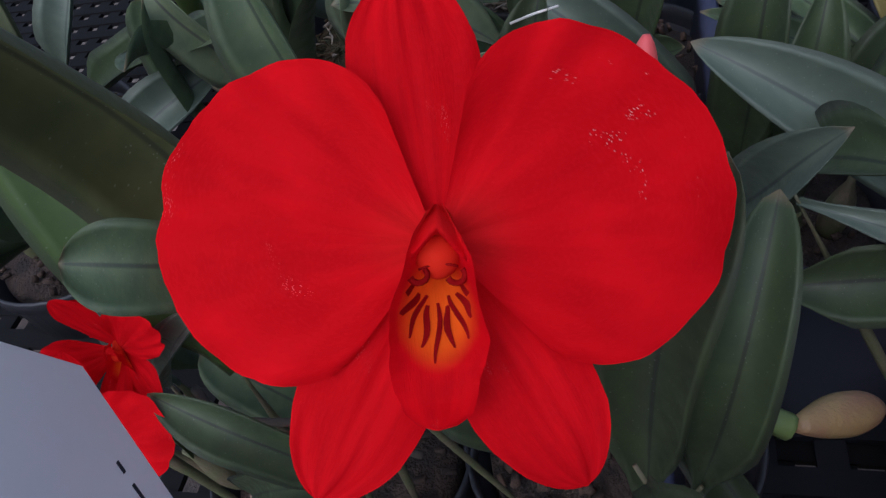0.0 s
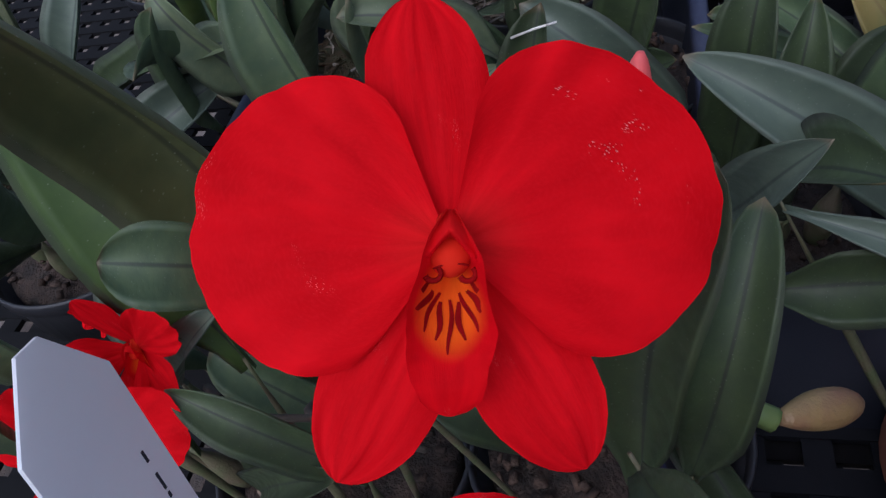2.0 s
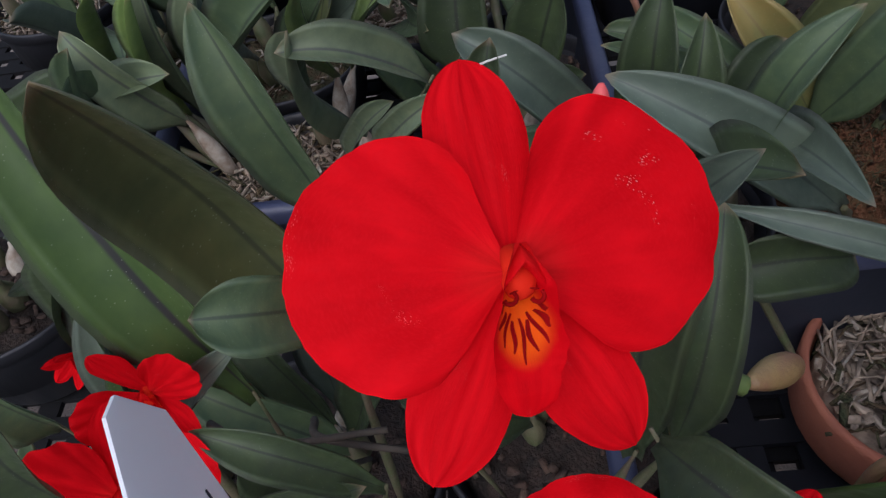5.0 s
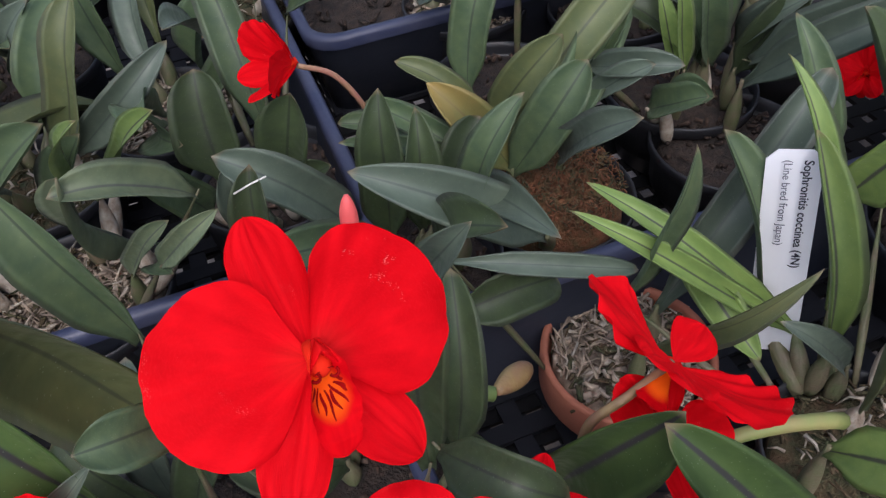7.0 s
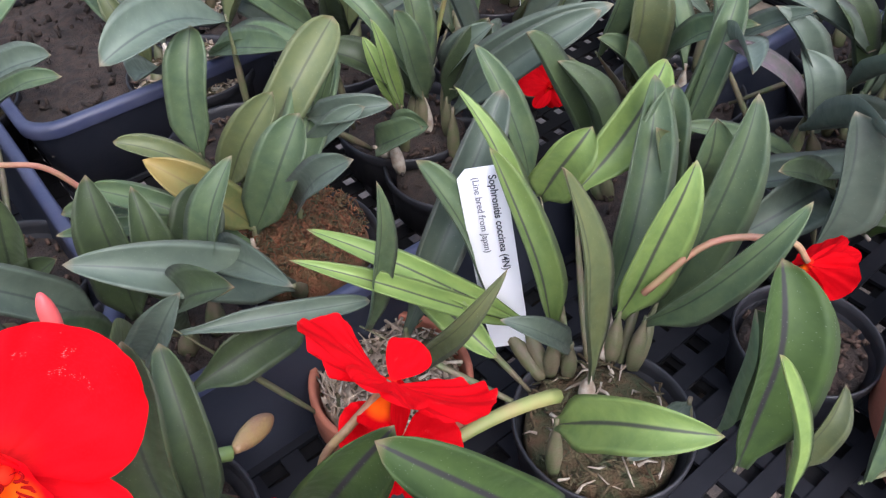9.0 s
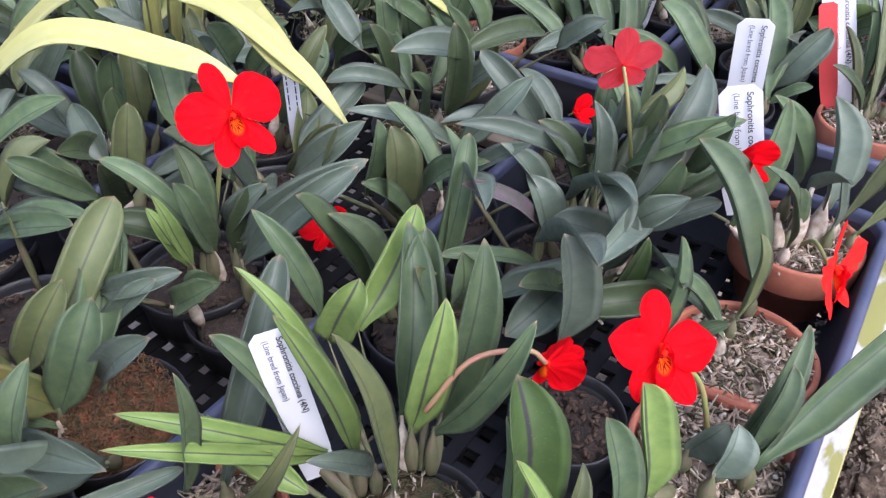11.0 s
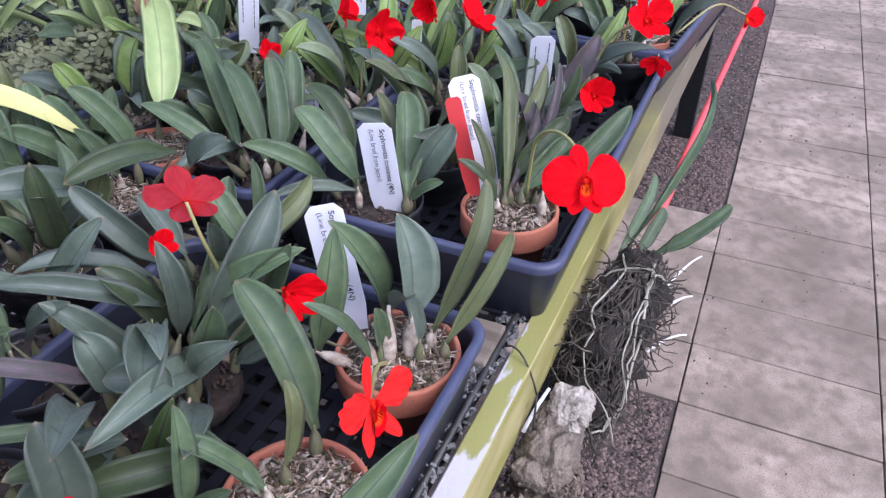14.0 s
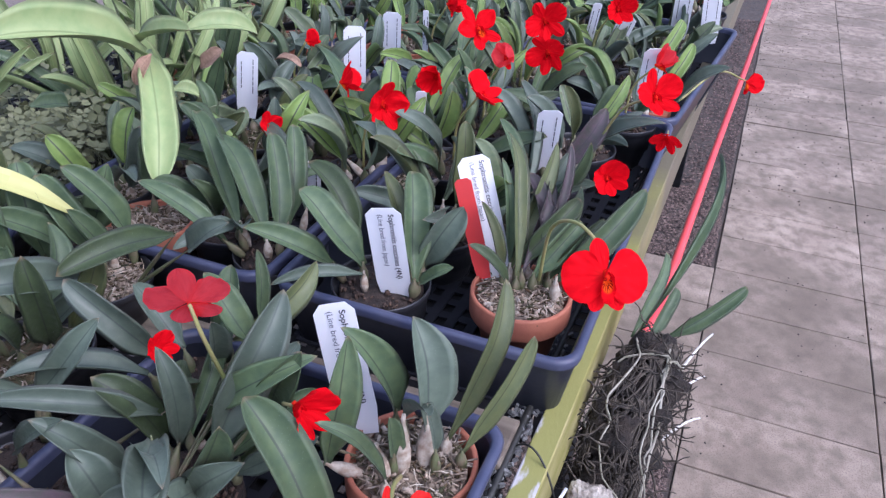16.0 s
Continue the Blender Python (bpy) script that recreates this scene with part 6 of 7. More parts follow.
for base, tip, width, bend, roll, tone, point in (
    ((0.308, 0.326, 0.860), (0.289, 0.278, 0.930), 0.023, 0.10, 0, "green", 0),
    ((0.317, 0.354, 0.870), (0.297, 0.375, 0.920), 0.023, 0.08, 0, "dark", 0),
    ((0.288, 0.359, 0.870), (0.257, 0.380, 0.920), 0.020, 0.06, 0, "blue", 1),
    ((0.252, 0.346, 0.870), (0.260, 0.365, 0.900), 0.026, 0.08, 0, "blue", 1),
    ((0.280, 0.304, 0.870), (0.249, 0.339, 0.880), 0.023, 0.12, 0, "blue", 0),
    ((0.335, 0.325, 0.850), (0.398, 0.300, 0.889), 0.017, 0.08, 0, "blue", 1),
    ((0.338, 0.345, 0.848), (0.415, 0.345, 0.886), 0.016, 0.08, 10, "dark", 1),
    ((0.330, 0.318, 0.848), (0.375, 0.272, 0.884), 0.014, 0.10, -10, "green", 0),
    ((0.342, 0.335, 0.845), (0.430, 0.320, 0.868), 0.017, 0.12, 0, "blue", 1),
    ((0.335, 0.310, 0.845), (0.405, 0.268, 0.862), 0.015, 0.12, 10, "dark", 0),
    ((0.340, 0.355, 0.846), (0.425, 0.375, 0.885), 0.014, 0.08, 0, "green", 1),
    ((0.325, 0.305, 0.845), (0.350, 0.258, 0.870), 0.015, 0.10, 0, "blue", 0),
):
    grown(P["E2"], (0.305, 0.335, 0.835), base, tip, width, bend, roll, tone, point)
for base, tip, width, bend, roll, tone, point in (
    ((0.336, 0.330, 0.848), (0.372, 0.318, 0.905), 0.014, 0.06, 0, "dark", 1),
):
    grown(P["E2"], (0.305, 0.335, 0.835), base, tip, width, bend, roll, tone, point)
P["T3"] = potted(0.720, 0.385, 0.845, "black", "fibre", h=0.058)
for base, tip, width, bend, roll, tone, point in (
    ((0.734, 0.464, 0.870), (0.771, 0.530, 0.930), 0.022, 0.08, 0, "blue", 1),
    ((0.680, 0.325, 0.870), (0.690, 0.412, 0.930), 0.023, 0.12, 0, "blue", 1),
    ((0.736, 0.325, 0.870), (0.660, 0.352, 0.920), 0.022, 0.10, 0, "green", 0),
    ((0.737, 0.422, 0.870), (0.872, 0.565, 0.940), 0.021, 0.06, 0, "green", 1),
):
    grown(P["T3"], (0.720, 0.385, 0.845), base, tip, width, bend, roll, tone, point)
P["T4"] = potted(0.820, 0.235, 0.845, "black", "dark", h=0.058)
for base, tip, width, bend, roll, tone, point in (
    ((0.827, 0.266, 0.870), (0.842, 0.323, 0.930), 0.025, 0.10, 0, "blue", 1),
    ((0.821, 0.244, 0.870), (0.876, 0.294, 0.930), 0.023, 0.08, 0, "blue", 1),
    ((0.721, 0.237, 0.870), (0.762, 0.279, 0.930), 0.018, 0.06, 0, "green", 1),
    ((0.855, 0.207, 0.870), (0.840, 0.126, 0.925), 0.022, 0.14, 0, "blue", 1),
    ((0.815, 0.222, 0.870), (0.846, 0.186, 0.925), 0.027, 0.08, 0, "purple", 1),
    ((0.859, 0.235, 0.870), (0.828, 0.271, 0.930), 0.025, 0.08, 0, "blue", 0),
):
    grown(P["T4"], (0.820, 0.235, 0.845), base, tip, width, bend, roll, tone, point)
P["T5"] = potted(1.085, 0.182, 0.850, "clay", "fibre", h=0.063)
for base, tip, width, bend, roll, tone, point in (
    ((1.060, 0.124, 0.870), (1.049, 0.073, 0.925), 0.022, 0.10, 0, "blue", 1),
):
    grown(P["T5"], (1.085, 0.182, 0.850), base, tip, width, bend, roll, tone, point)
YL = thing("yellow_strap_plant", (0.3, 0.68, 0.79), "plant with long pale yellow strap leaves among the orchids", "plant")
strap(YL, [(0.15, 0.80, 0.9), (0.19, 0.72, 0.965), (0.225, 0.62, 0.972), (0.24, 0.548, 0.935), (0.247, 0.505, 0.893)], 0.0175)
strap(YL, [(0.258, 0.6793, 1.0092), (0.2525, 0.6339, 0.9808), (0.2428, 0.5895, 0.9565), (0.2392, 0.5598, 0.9362), (0.2381, 0.5369, 0.9223)], 0.026)
strap(YL, [(0.12, 0.80, 0.88), (0.15, 0.70, 0.95), (0.185, 0.61, 0.945), (0.212, 0.57, 0.925)], 0.022)
strap(YL, [(0.3, 0.78, 0.9), (0.36, 0.7, 0.975), (0.433, 0.61, 0.94), (0.47, 0.562, 0.893)], 0.021)
strap(YL, [(0.3, 0.8, 0.88), (0.3, 0.75, 0.97), (0.275, 0.66, 0.985), (0.25, 0.6, 0.95)], 0.022, "pale")
BG = thing("large_leaf_orchid", (0.68, 0.68, 0.79), "large orchid with broad pale green drooping leaves", "orchid")
leaf(BG, (0.674, 0.654, 0.970), (0.555, 0.554, 0.890), 0.036, 0.04, 0, "pale")
leaf(BG, (0.667, 0.647, 0.970), (0.511, 0.668, 1.030), 0.044, 0.08, 0, "pale")
leaf(BG, (0.675, 0.674, 0.970), (0.673, 0.590, 1.000), 0.024, 0.10, 0, "pale")
leaf(BG, (0.694, 0.624, 0.990), (0.760, 0.569, 0.980), 0.027, 0.12, 0, "pale")
leaf(BG, (0.650, 0.601, 0.930), (0.615, 0.532, 0.900), 0.026, 0.06, 0, "green")
leaf(BG, (0.573, 0.725, 0.930), (0.613, 0.716, 0.920), 0.021, 0.10, 0, "green")
leaf(BG, (0.673, 0.629, 0.930), (0.693, 0.609, 0.920), 0.017, 0.10, 0, "pale")
leaf(BG, (0.656, 0.631, 0.975), (0.630, 0.635, 0.950), 0.013, 0.10, 0, "dry")
leaf(BG, (0.743, 0.644, 0.930), (0.762, 0.625, 0.950), 0.017, 0.12, 0, "dry")
leaf(BG, (0.808, 0.586, 0.930), (0.804, 0.546, 0.930), 0.012, 0.15, 0, "dry")

# ---------------- blooms ----------------
MAIN = P["MAIN"]
flower(MAIN, (-0.1411, 0.3301, 0.9719), (0.268, -0.638, 0.722), (0.015, 0.752, 0.659), 1.0, RED,
       stem=[(-0.135, 0.38, 0.86), (-0.142, 0.362, 0.9), (-0.146, 0.345, 0.945), (-0.1415, 0.333, 0.966)],
       spec=dict(flex=0, left=83, left_long=0.0343, right=-72, right_long=0.0364, ruffle=0.0026, petal=0.0195, sepal=0.0084, flecked=RED_SCARRED, dorsal=8, dorsal_long=0.0335, left_low=155, right_low=-148, low_long=0.0345), label="large open red bloom with an orange striped throat")
bud(MAIN, (-0.094, 0.3402, 0.9136), (-0.0772, 0.3512, 0.9022), 0.0044, stem=[(-0.112, 0.378, 0.86), (-0.106, 0.36, 0.898), (-0.1005, 0.3418, 0.9155), (-0.095, 0.3395, 0.9142)])
bud(MAIN, (-0.1185, 0.3905, 0.937), (-0.117, 0.3944, 0.9555), 0.0032, skin=PINK_TIP, words="pointed pink tip of an opening bud")
leaf(MAIN, (-0.142, 0.425, 0.885), (-0.1422, 0.4298, 0.9455), 0.0155, 0.02, 0, "dark")
bm = bmesh.new()
tube(bm, [local(MAIN, p) for p in ((-0.148, 0.4285, 0.9395), (-0.142, 0.4285, 0.9415), (-0.1364, 0.4285, 0.9428))], 0.00035, 0.0003, 6)
part("cut_edge", bm, ROOT_WHITE, MAIN, "white callus on a cut leaf end")
FR = P["FR"]
flower(FR, (-0.1335, 0.2828, 0.957), (0.0, -0.45, 0.88), (0.9, 0.2, 0.1), 0.62, RED, seed=3, spec=dict(petal=0.0205, sepal=0.0085, flex=-16, wave=2, right=-140), label="red bloom half hidden below the large one")
flower(FR, (-0.0473, 0.3231, 0.9229), (-0.537, 0.001, -0.844), (0.675, 0.599, -0.43), 1.0, RED, seed=5, spec=dict(stalk=BUD, petal=0.013, sepal=0.0078, flex=-12, left=88, right=-88, dorsal_long=0.021, low_long=0.02, ruffle=0.004, wave=2), stem=[(-0.078, 0.318, 0.9), (-0.0754, 0.3187, 0.9164), (-0.0641, 0.3186, 0.9239), (-0.0475, 0.3231, 0.9242)], label="nodding red bloom seen from behind, on a pale stalk")
flower(FR, (-0.0555, 0.3112, 0.9085), (0.3, -0.4, 0.8), (0.6, 0.5, 0.3), 0.66, RED, seed=7, spec=dict(petal=0.016, sepal=0.008, flex=16, wave=3), label="red bloom half hidden under a glossy leaf")
flower(FR, (-0.1056, 0.2946, 0.9219), (0.2, -0.55, 0.75), (0.5, 0.5, 0.3), 0.6, RED, seed=4, spec=dict(petal=0.0185, sepal=0.008, flex=8, wave=3), label="small half-open red bloom")
LEFT = P["LEFT"]
for a, b, c in (((-0.222, 0.352, 0.897), (-0.207, 0.343, 0.9), (-0.176, 0.347, 0.895)), ((-0.213, 0.348, 0.885), (-0.196, 0.338, 0.893), (-0.186, 0.352, 0.87)), ((-0.2, 0.36, 0.88), (-0.192, 0.346, 0.895), (-0.165, 0.342, 0.89))):
    bm = bmesh.new()
    tube(bm, smooth_line([local(LEFT, q) for q in (a, b, c)]), 0.0012, 0.0009, 6)
    part("aerial_root", bm, ROOT_DARK, LEFT, "thin brown aerial root")
flower(LEFT, (-0.2265, 0.348, 0.92), (0.1, -0.8, 0.5), (-0.3, 0.4, 0.8), 0.54, RED, seed=8, spec=dict(petal=0.011, sepal=0.007, flex=32), label="small ragged red bloom")
flower(LEFT, (-0.2325, 0.328, 0.91), (0.3, -0.6, 0.7), (0.1, 0.8, 0.5), 0.7, RED, seed=9, spec=dict(petal=0.013, sepal=0.007, flex=24, left=70, right=-60), label="ragged red bloom facing upwards")
flower(LEFT, (-0.268, 0.38, 0.895), (0.2, -0.8, 0.5), (0, 0.5, 0.8), 0.32, RED, seed=10)
R3 = P["R3"]
flower(R3, (-0.107, 0.5285, 0.918), (-0.8, -0.2, 0.45), (0.35, -0.15, 0.9), 0.84, RED, seed=12, spec=dict(stalk=STALK_RED, petal=0.0125, sepal=0.0085, flex=52, wave=2), stem=[(-0.07, 0.55, 0.85), (-0.078, 0.535, 0.882), (-0.09, 0.532, 0.905), (-0.106, 0.5285, 0.917)], label="red bloom seen from the side")
K = P["K"]
flower(K, (0.117, 0.276, 0.901), (0.75, -0.35, -0.4), (0.1, -0.2, 0.9), 0.62, RED, seed=14, stem=[(0.076, 0.318, 0.878), (0.095, 0.305, 0.905), (0.111, 0.284, 0.911), (0.117, 0.276, 0.902)], spec=dict(stalk=STALK_RED, petal=0.0185, sepal=0.009, flex=58), label="nodding red bloom on a pinkish stalk")
E_ = P["E"]
flower(E_, (0.134, 0.229, 0.9245), (-0.5, -0.45, 0.74), (0.55, 0.3, 0.75), 0.8, RED, seed=15, spec=dict(star=True, petal=0.0148, sepal=0.0092, flex=4, right=-78, left=82, wave=3), stem=[(0.165, 0.2, 0.85), (0.155, 0.212, 0.895), (0.134, 0.229, 0.9235)], label="star-shaped bright red bloom")
B_ = P["B"]
flower(B_, (0.291, 0.177, 0.888), (-0.15, -0.9, 0.3), (0.3, 0.3, 0.9), 0.92, CORAL, seed=17, spec=dict(petal=0.0115, sepal=0.0052, flex=14, right=-76, left=80, dorsal_long=0.036, wave=2), stem=[(0.352, 0.2, 0.858), (0.325, 0.192, 0.88), (0.29, 0.178, 0.888)], label="orange-red bloom seen from the side")
G1 = P["G1"]
flower(G1, (0.3535, 0.3465, 0.947), (0.75, 0.55, 0.25), (-0.15, 0.15, 0.95), 0.82, PINK, seed=19, spec=dict(petal=0.0135, sepal=0.0105, flex=14, wave=2), stem=[(0.36, 0.33, 0.87), (0.352, 0.338, 0.92), (0.3535, 0.3465, 0.946)], label="pink-red bloom seen from behind with light through it")
flower(G1, (0.345, 0.375, 0.905), (-0.3, -0.6, 0.6), (0, 0.6, 0.7), 0.5, RED, seed=20)
flower(G1, (0.326, 0.2554, 0.92), (-0.2, -0.9, 0.2), (0.2, 0.1, 0.95), 0.8, RED, seed=21, spec=dict(petal=0.0105, sepal=0.0065, flex=58, wave=2), label="narrow red bloom half hidden between leaves")
C_ = P["C"]
flower(C_, (0.5135, 0.1165, 0.9335), (-0.62, -0.35, 0.62), (0.45, 0.2, 0.85), 0.96, RED, seed=23, spec=dict(petal=0.0215, sepal=0.0075, flex=-4, right=-92, left=94, low_long=0.028, dorsal_long=0.029, left_low=160, right_low=-155), stem=[(0.585, 0.18, 0.865), (0.572, 0.172, 0.925), (0.552, 0.15, 0.948), (0.534, 0.128, 0.944), (0.521, 0.1212, 0.9265)], label="round bright red bloom hanging over the rail")
flower(C_, (0.668, 0.15, 0.932), (-0.5, -0.75, 0.3), (0.2, 0.2, 0.95), 0.72, RED, seed=24)
S2 = P["S2"]
flower(S2, (0.143, 0.507, 0.951), (-0.35, -0.7, 0.6), (0.2, 0.5, 0.8), 0.98, RED, seed=26, spec=dict(petal=0.0155, sepal=0.008, flex=0), stem=[(0.13, 0.53, 0.86), (0.142, 0.522, 0.92), (0.143, 0.509, 0.949)], label="open red bloom above dark leaves")
flower(S2, (0.164, 0.457, 0.875), (-0.2, -0.7, 0.4), (0.3, 0.3, 0.9), 0.62, RED, seed=27)

# blooms further along the bench, each on the plant that stands below it


def far_orchid(x, y, z, face, size, red=None, seed=0, n=7, kind="black"):
    t = potted(x + 0.01, y + 0.03, 0.845, kind, "dark", h=0.058, label="blooming orchid among others in a tray")
    grow(t, n, seed, rim=0.058, size=(0.06, 0.1), tones=("green", "sage", "light", "blue"))
    flower(t, (x, y, z), face, (0.1, 0.3, 0.9), size, red, seed=seed, stem=[(x + 0.01, y + 0.03, 0.85), (x + 0.008, y + 0.025, (z + 0.86) / 2), (x, y, z)])
    return t


FIBRE_POT = potted(0.552, 0.576, 0.843, "clay", "fibre", h=0.056, label="terracotta pot of pale bark chips with two leaves")
grow(FIBRE_POT, 2, 77, rim=0.056, size=(0.05, 0.07))
far_orchid(0.664, 0.5, 0.915, (-0.6, -0.6, 0.4), 0.65, seed=31)
far_orchid(0.761, 0.468, 0.935, (0.3, -0.7, 0.3), 0.83, seed=32)
far_orchid(0.729, 0.401, 0.935, (-0.5, -0.7, 0.6), 0.94, seed=33)
far_orchid(0.808, 0.37, 0.945, (-0.7, -0.5, 0.3), 0.94, seed=34)
far_orchid(0.79, 0.316, 0.935, (-0.6, -0.5, 0.4), 0.89, seed=35)
far_orchid(0.978, 0.388, 0.95, (-0.8, -0.4, 0.3), 1.00, seed=36)
far_orchid(0.913, 0.325, 0.94, (-0.5, -0.7, 0.5), 0.71, PINK, seed=37)
far_orchid(1.056, 0.321, 0.95, (-0.8, -0.5, 0.3), 1.06, seed=38)
far_orchid(0.961, 0.287, 0.94, (-0.8, 0.2, 0.3), 0.94, seed=39)
far_orchid(1.181, 0.248, 0.945, (-0.7, -0.5, 0.4), 1.00, seed=40)
far_orchid(1.082, 0.473, 0.945, (-0.7, -0.5, 0.4), 0.83, seed=41)
far_orchid(0.874, 0.582, 0.935, (0.2, -0.8, 0.3), 0.59, seed=42)
far_orchid(1.01, 0.16, 0.925, (-0.5, -0.6, 0.5), 0.94, PINK, seed=43)
T4 = P["T4"]
flower(T4, (0.8214, 0.1373, 0.955), (-0.6, -0.5, 0.6), (0.2, 0.3, 0.9), 0.9, RED, seed=44, spec=dict(petal=0.0135, sepal=0.0082, flex=36, wave=2), stem=[(0.83, 0.2, 0.86), (0.828, 0.17, 0.93), (0.8214, 0.1385, 0.954)])
flower(T4, (0.8, 0.115, 0.925), (-0.4, -0.7, -0.2), (0.3, -0.3, 0.8), 0.6, RED, seed=45)
T5 = P["T5"]
flower(T5, (1.215, 0.05, 0.855), (0.2, -0.9, 0.1), (0.3, 0.1, 0.9), 0.8, RED, seed=46, stem=[(1.08, 0.13, 0.86), (1.15, 0.09, 0.885), (1.213, 0.052, 0.858)])
stalk(P["LA"], arc((-0.04, 0.307, 0.899), (0.008, 0.302, 0.887), 0.004), 0.0021, 0.0028)

# ---------------- plant labels ----------------
plant_label((0.0379, 0.3782, 0.9293), (0.0383, 0.3565, 0.838), (0.77, -0.62, 0.1), 0.019, [("Sophronitis coccinea (4N)", 0.0044, 0.003, INK), ("(Line bred from Japan)", 0.004, -0.0035, INK_GREY)], words="white plastic label among light green leaves")
plant_label((-0.2065, 0.318, 0.9638), (-0.1645, 0.258, 0.804), (-0.208, 0.904, -0.35), 0.0275, bars=3, start=0.845, peak=0.012, fine=0.0003, words="white plastic label with handwriting beside the large bloom")
plant_label((0.5352, 0.3033, 0.932), (0.546, 0.297, 0.838), (0.0086, -0.0297, 0.0), 0.03, NAME_LINES, words="white printed label at the tray's front edge")
plant_label((0.634, 0.2635, 0.9435), (0.602, 0.222, 0.845), (0.02, -0.03, 0.0), 0.03, NAME_LINES, words="white printed label behind a red one in a terracotta pot")
plant_label((0.6105, 0.2635, 0.932), (0.594, 0.232, 0.846), (0.004, -0.014, 0.0), 0.015, mat=LABEL_RED, words="narrow red plastic label in a terracotta pot")
plant_label((0.4115, 0.279, 0.928), (0.387, 0.246, 0.842), (0.012, -0.04, 0.012), 0.03, NAME_LINES, words="white printed label leaning in a terracotta pot")
for top, foot, width in (
    ((0.806, 0.623, 0.935), (0.8, 0.631, 0.85), 0.026), ((0.947, 0.551, 0.94), (0.935, 0.548, 0.85), 0.03), ((1.031, 0.536, 0.94), (1.05, 0.548, 0.85), 0.026),
    ((0.78, 0.378, 0.935), (0.8, 0.392, 0.85), 0.012), ((1.045, 0.49, 0.945), (1.07, 0.502, 0.85), 0.008), ((0.789, 0.234, 0.935), (0.82, 0.245, 0.85), 0.026),
    ((1.019, 0.164, 0.945), (1.06, 0.172, 0.85), 0.029), ((0.63, 0.43, 0.905), (0.65, 0.445, 0.85), 0.02), ((1.22, 0.283, 0.94), (1.25, 0.3, 0.85), 0.014),
    ((1.2, 0.232, 0.93), (1.24, 0.26, 0.85), 0.028), ((1.374, 0.13, 0.945), (1.4, 0.124, 0.85), 0.03), ((1.353, 0.171, 0.945), (1.4, 0.175, 0.85), 0.03),
    ((0.245, 0.56, 0.945), (0.25, 0.565, 0.85), 0.012),
):
    plant_label(top, foot, (0.35, -0.9, 0.0), width, bars=2, words="white plastic label with small print, further along")

# ---------------- other orchids filling the bench ----------------
taken = [(o.location.x, o.location.y) for o in scene.objects if o.name.startswith("potted_orchid")]
rnd = random.Random(11)


def room(x, y, gap):
    return all((x - a) ** 2 + (y - b) ** 2 > gap * gap for a, b in taken)


for x0, x1, y0, y1, gap, n in ((-0.44, 0.5, 0.3, 0.95, 0.085, 8), (0.55, 1.5, 0.182, 0.7, 0.082, 8), (0.95, 1.5, 0.7, 1.0, 0.1, 8), (1.52, 2.5, 0.15, 0.7, 0.115, 9)):
    for _ in range(900):
        x, y = rnd.uniform(x0, x1), rnd.uniform(y0, y1)
        near_camera = (x < 0.08 and y < 0.42) or (-0.1 < x < 0.03 and 0.5 < y < 0.9) or (0.4 < x < 0.53 and y < 0.62)
        if near_camera or not room(x, y, gap):
            continue
        taken.append((x, y))
        t = potted(x, y, rnd.uniform(0.828, 0.845), "clay" if rnd.random() < 0.2 and x > 0.5 else "black", rnd.choice(("dark", "fibre", "dark", "moss")), h=0.05)
        t.location.z = 0.788
        grow(t, n, rnd.randrange(9999), rim=0.05, size=(0.055, 0.095), tones=("green", "blue", "sage", "light", "blue", "olive") if x > 0.6 else ("green", "blue", "green", "dark", "blue", "olive"))


def strap_clump(x, y, seed, tone="pale", n=16, long=(0.14, 0.24), label="clump of yellow-green strap leaves at the back of the bench"):
    t = thing("strap_leaf_plant", (x, y, 0.79), label, "plant", "strap plants behind")
    r = random.Random(seed)
    for k in range(n):
        a, el = r.uniform(0, 6.28), radians(r.uniform(35, 80))
        base = (x + 0.02 * math.cos(a), y + 0.02 * math.sin(a), 0.8)
        ln = r.uniform(*long)
        tip = (x + ln * math.cos(a) * math.cos(el), y + ln * math.sin(a) * math.cos(el), 0.8 + ln * math.sin(el))
        leaf(t, base, tip, r.uniform(0.012, 0.022), r.choice((0.05, 0.1, 0.15)), r.uniform(-40, 40), tone if r.random() < 0.7 else "green")
    return t


strap_clump(0.78, 0.82, 1)
strap_clump(0.92, 0.8, 2)
strap_clump(0.62, 0.98, 3)
strap_clump(0.86, 1.0, 4)
strap_clump(0.45, 1.0, 5)
strap_clump(0.3, 0.8, 6, "yellow", 7)
strap_clump(1.02, 0.92, 7)


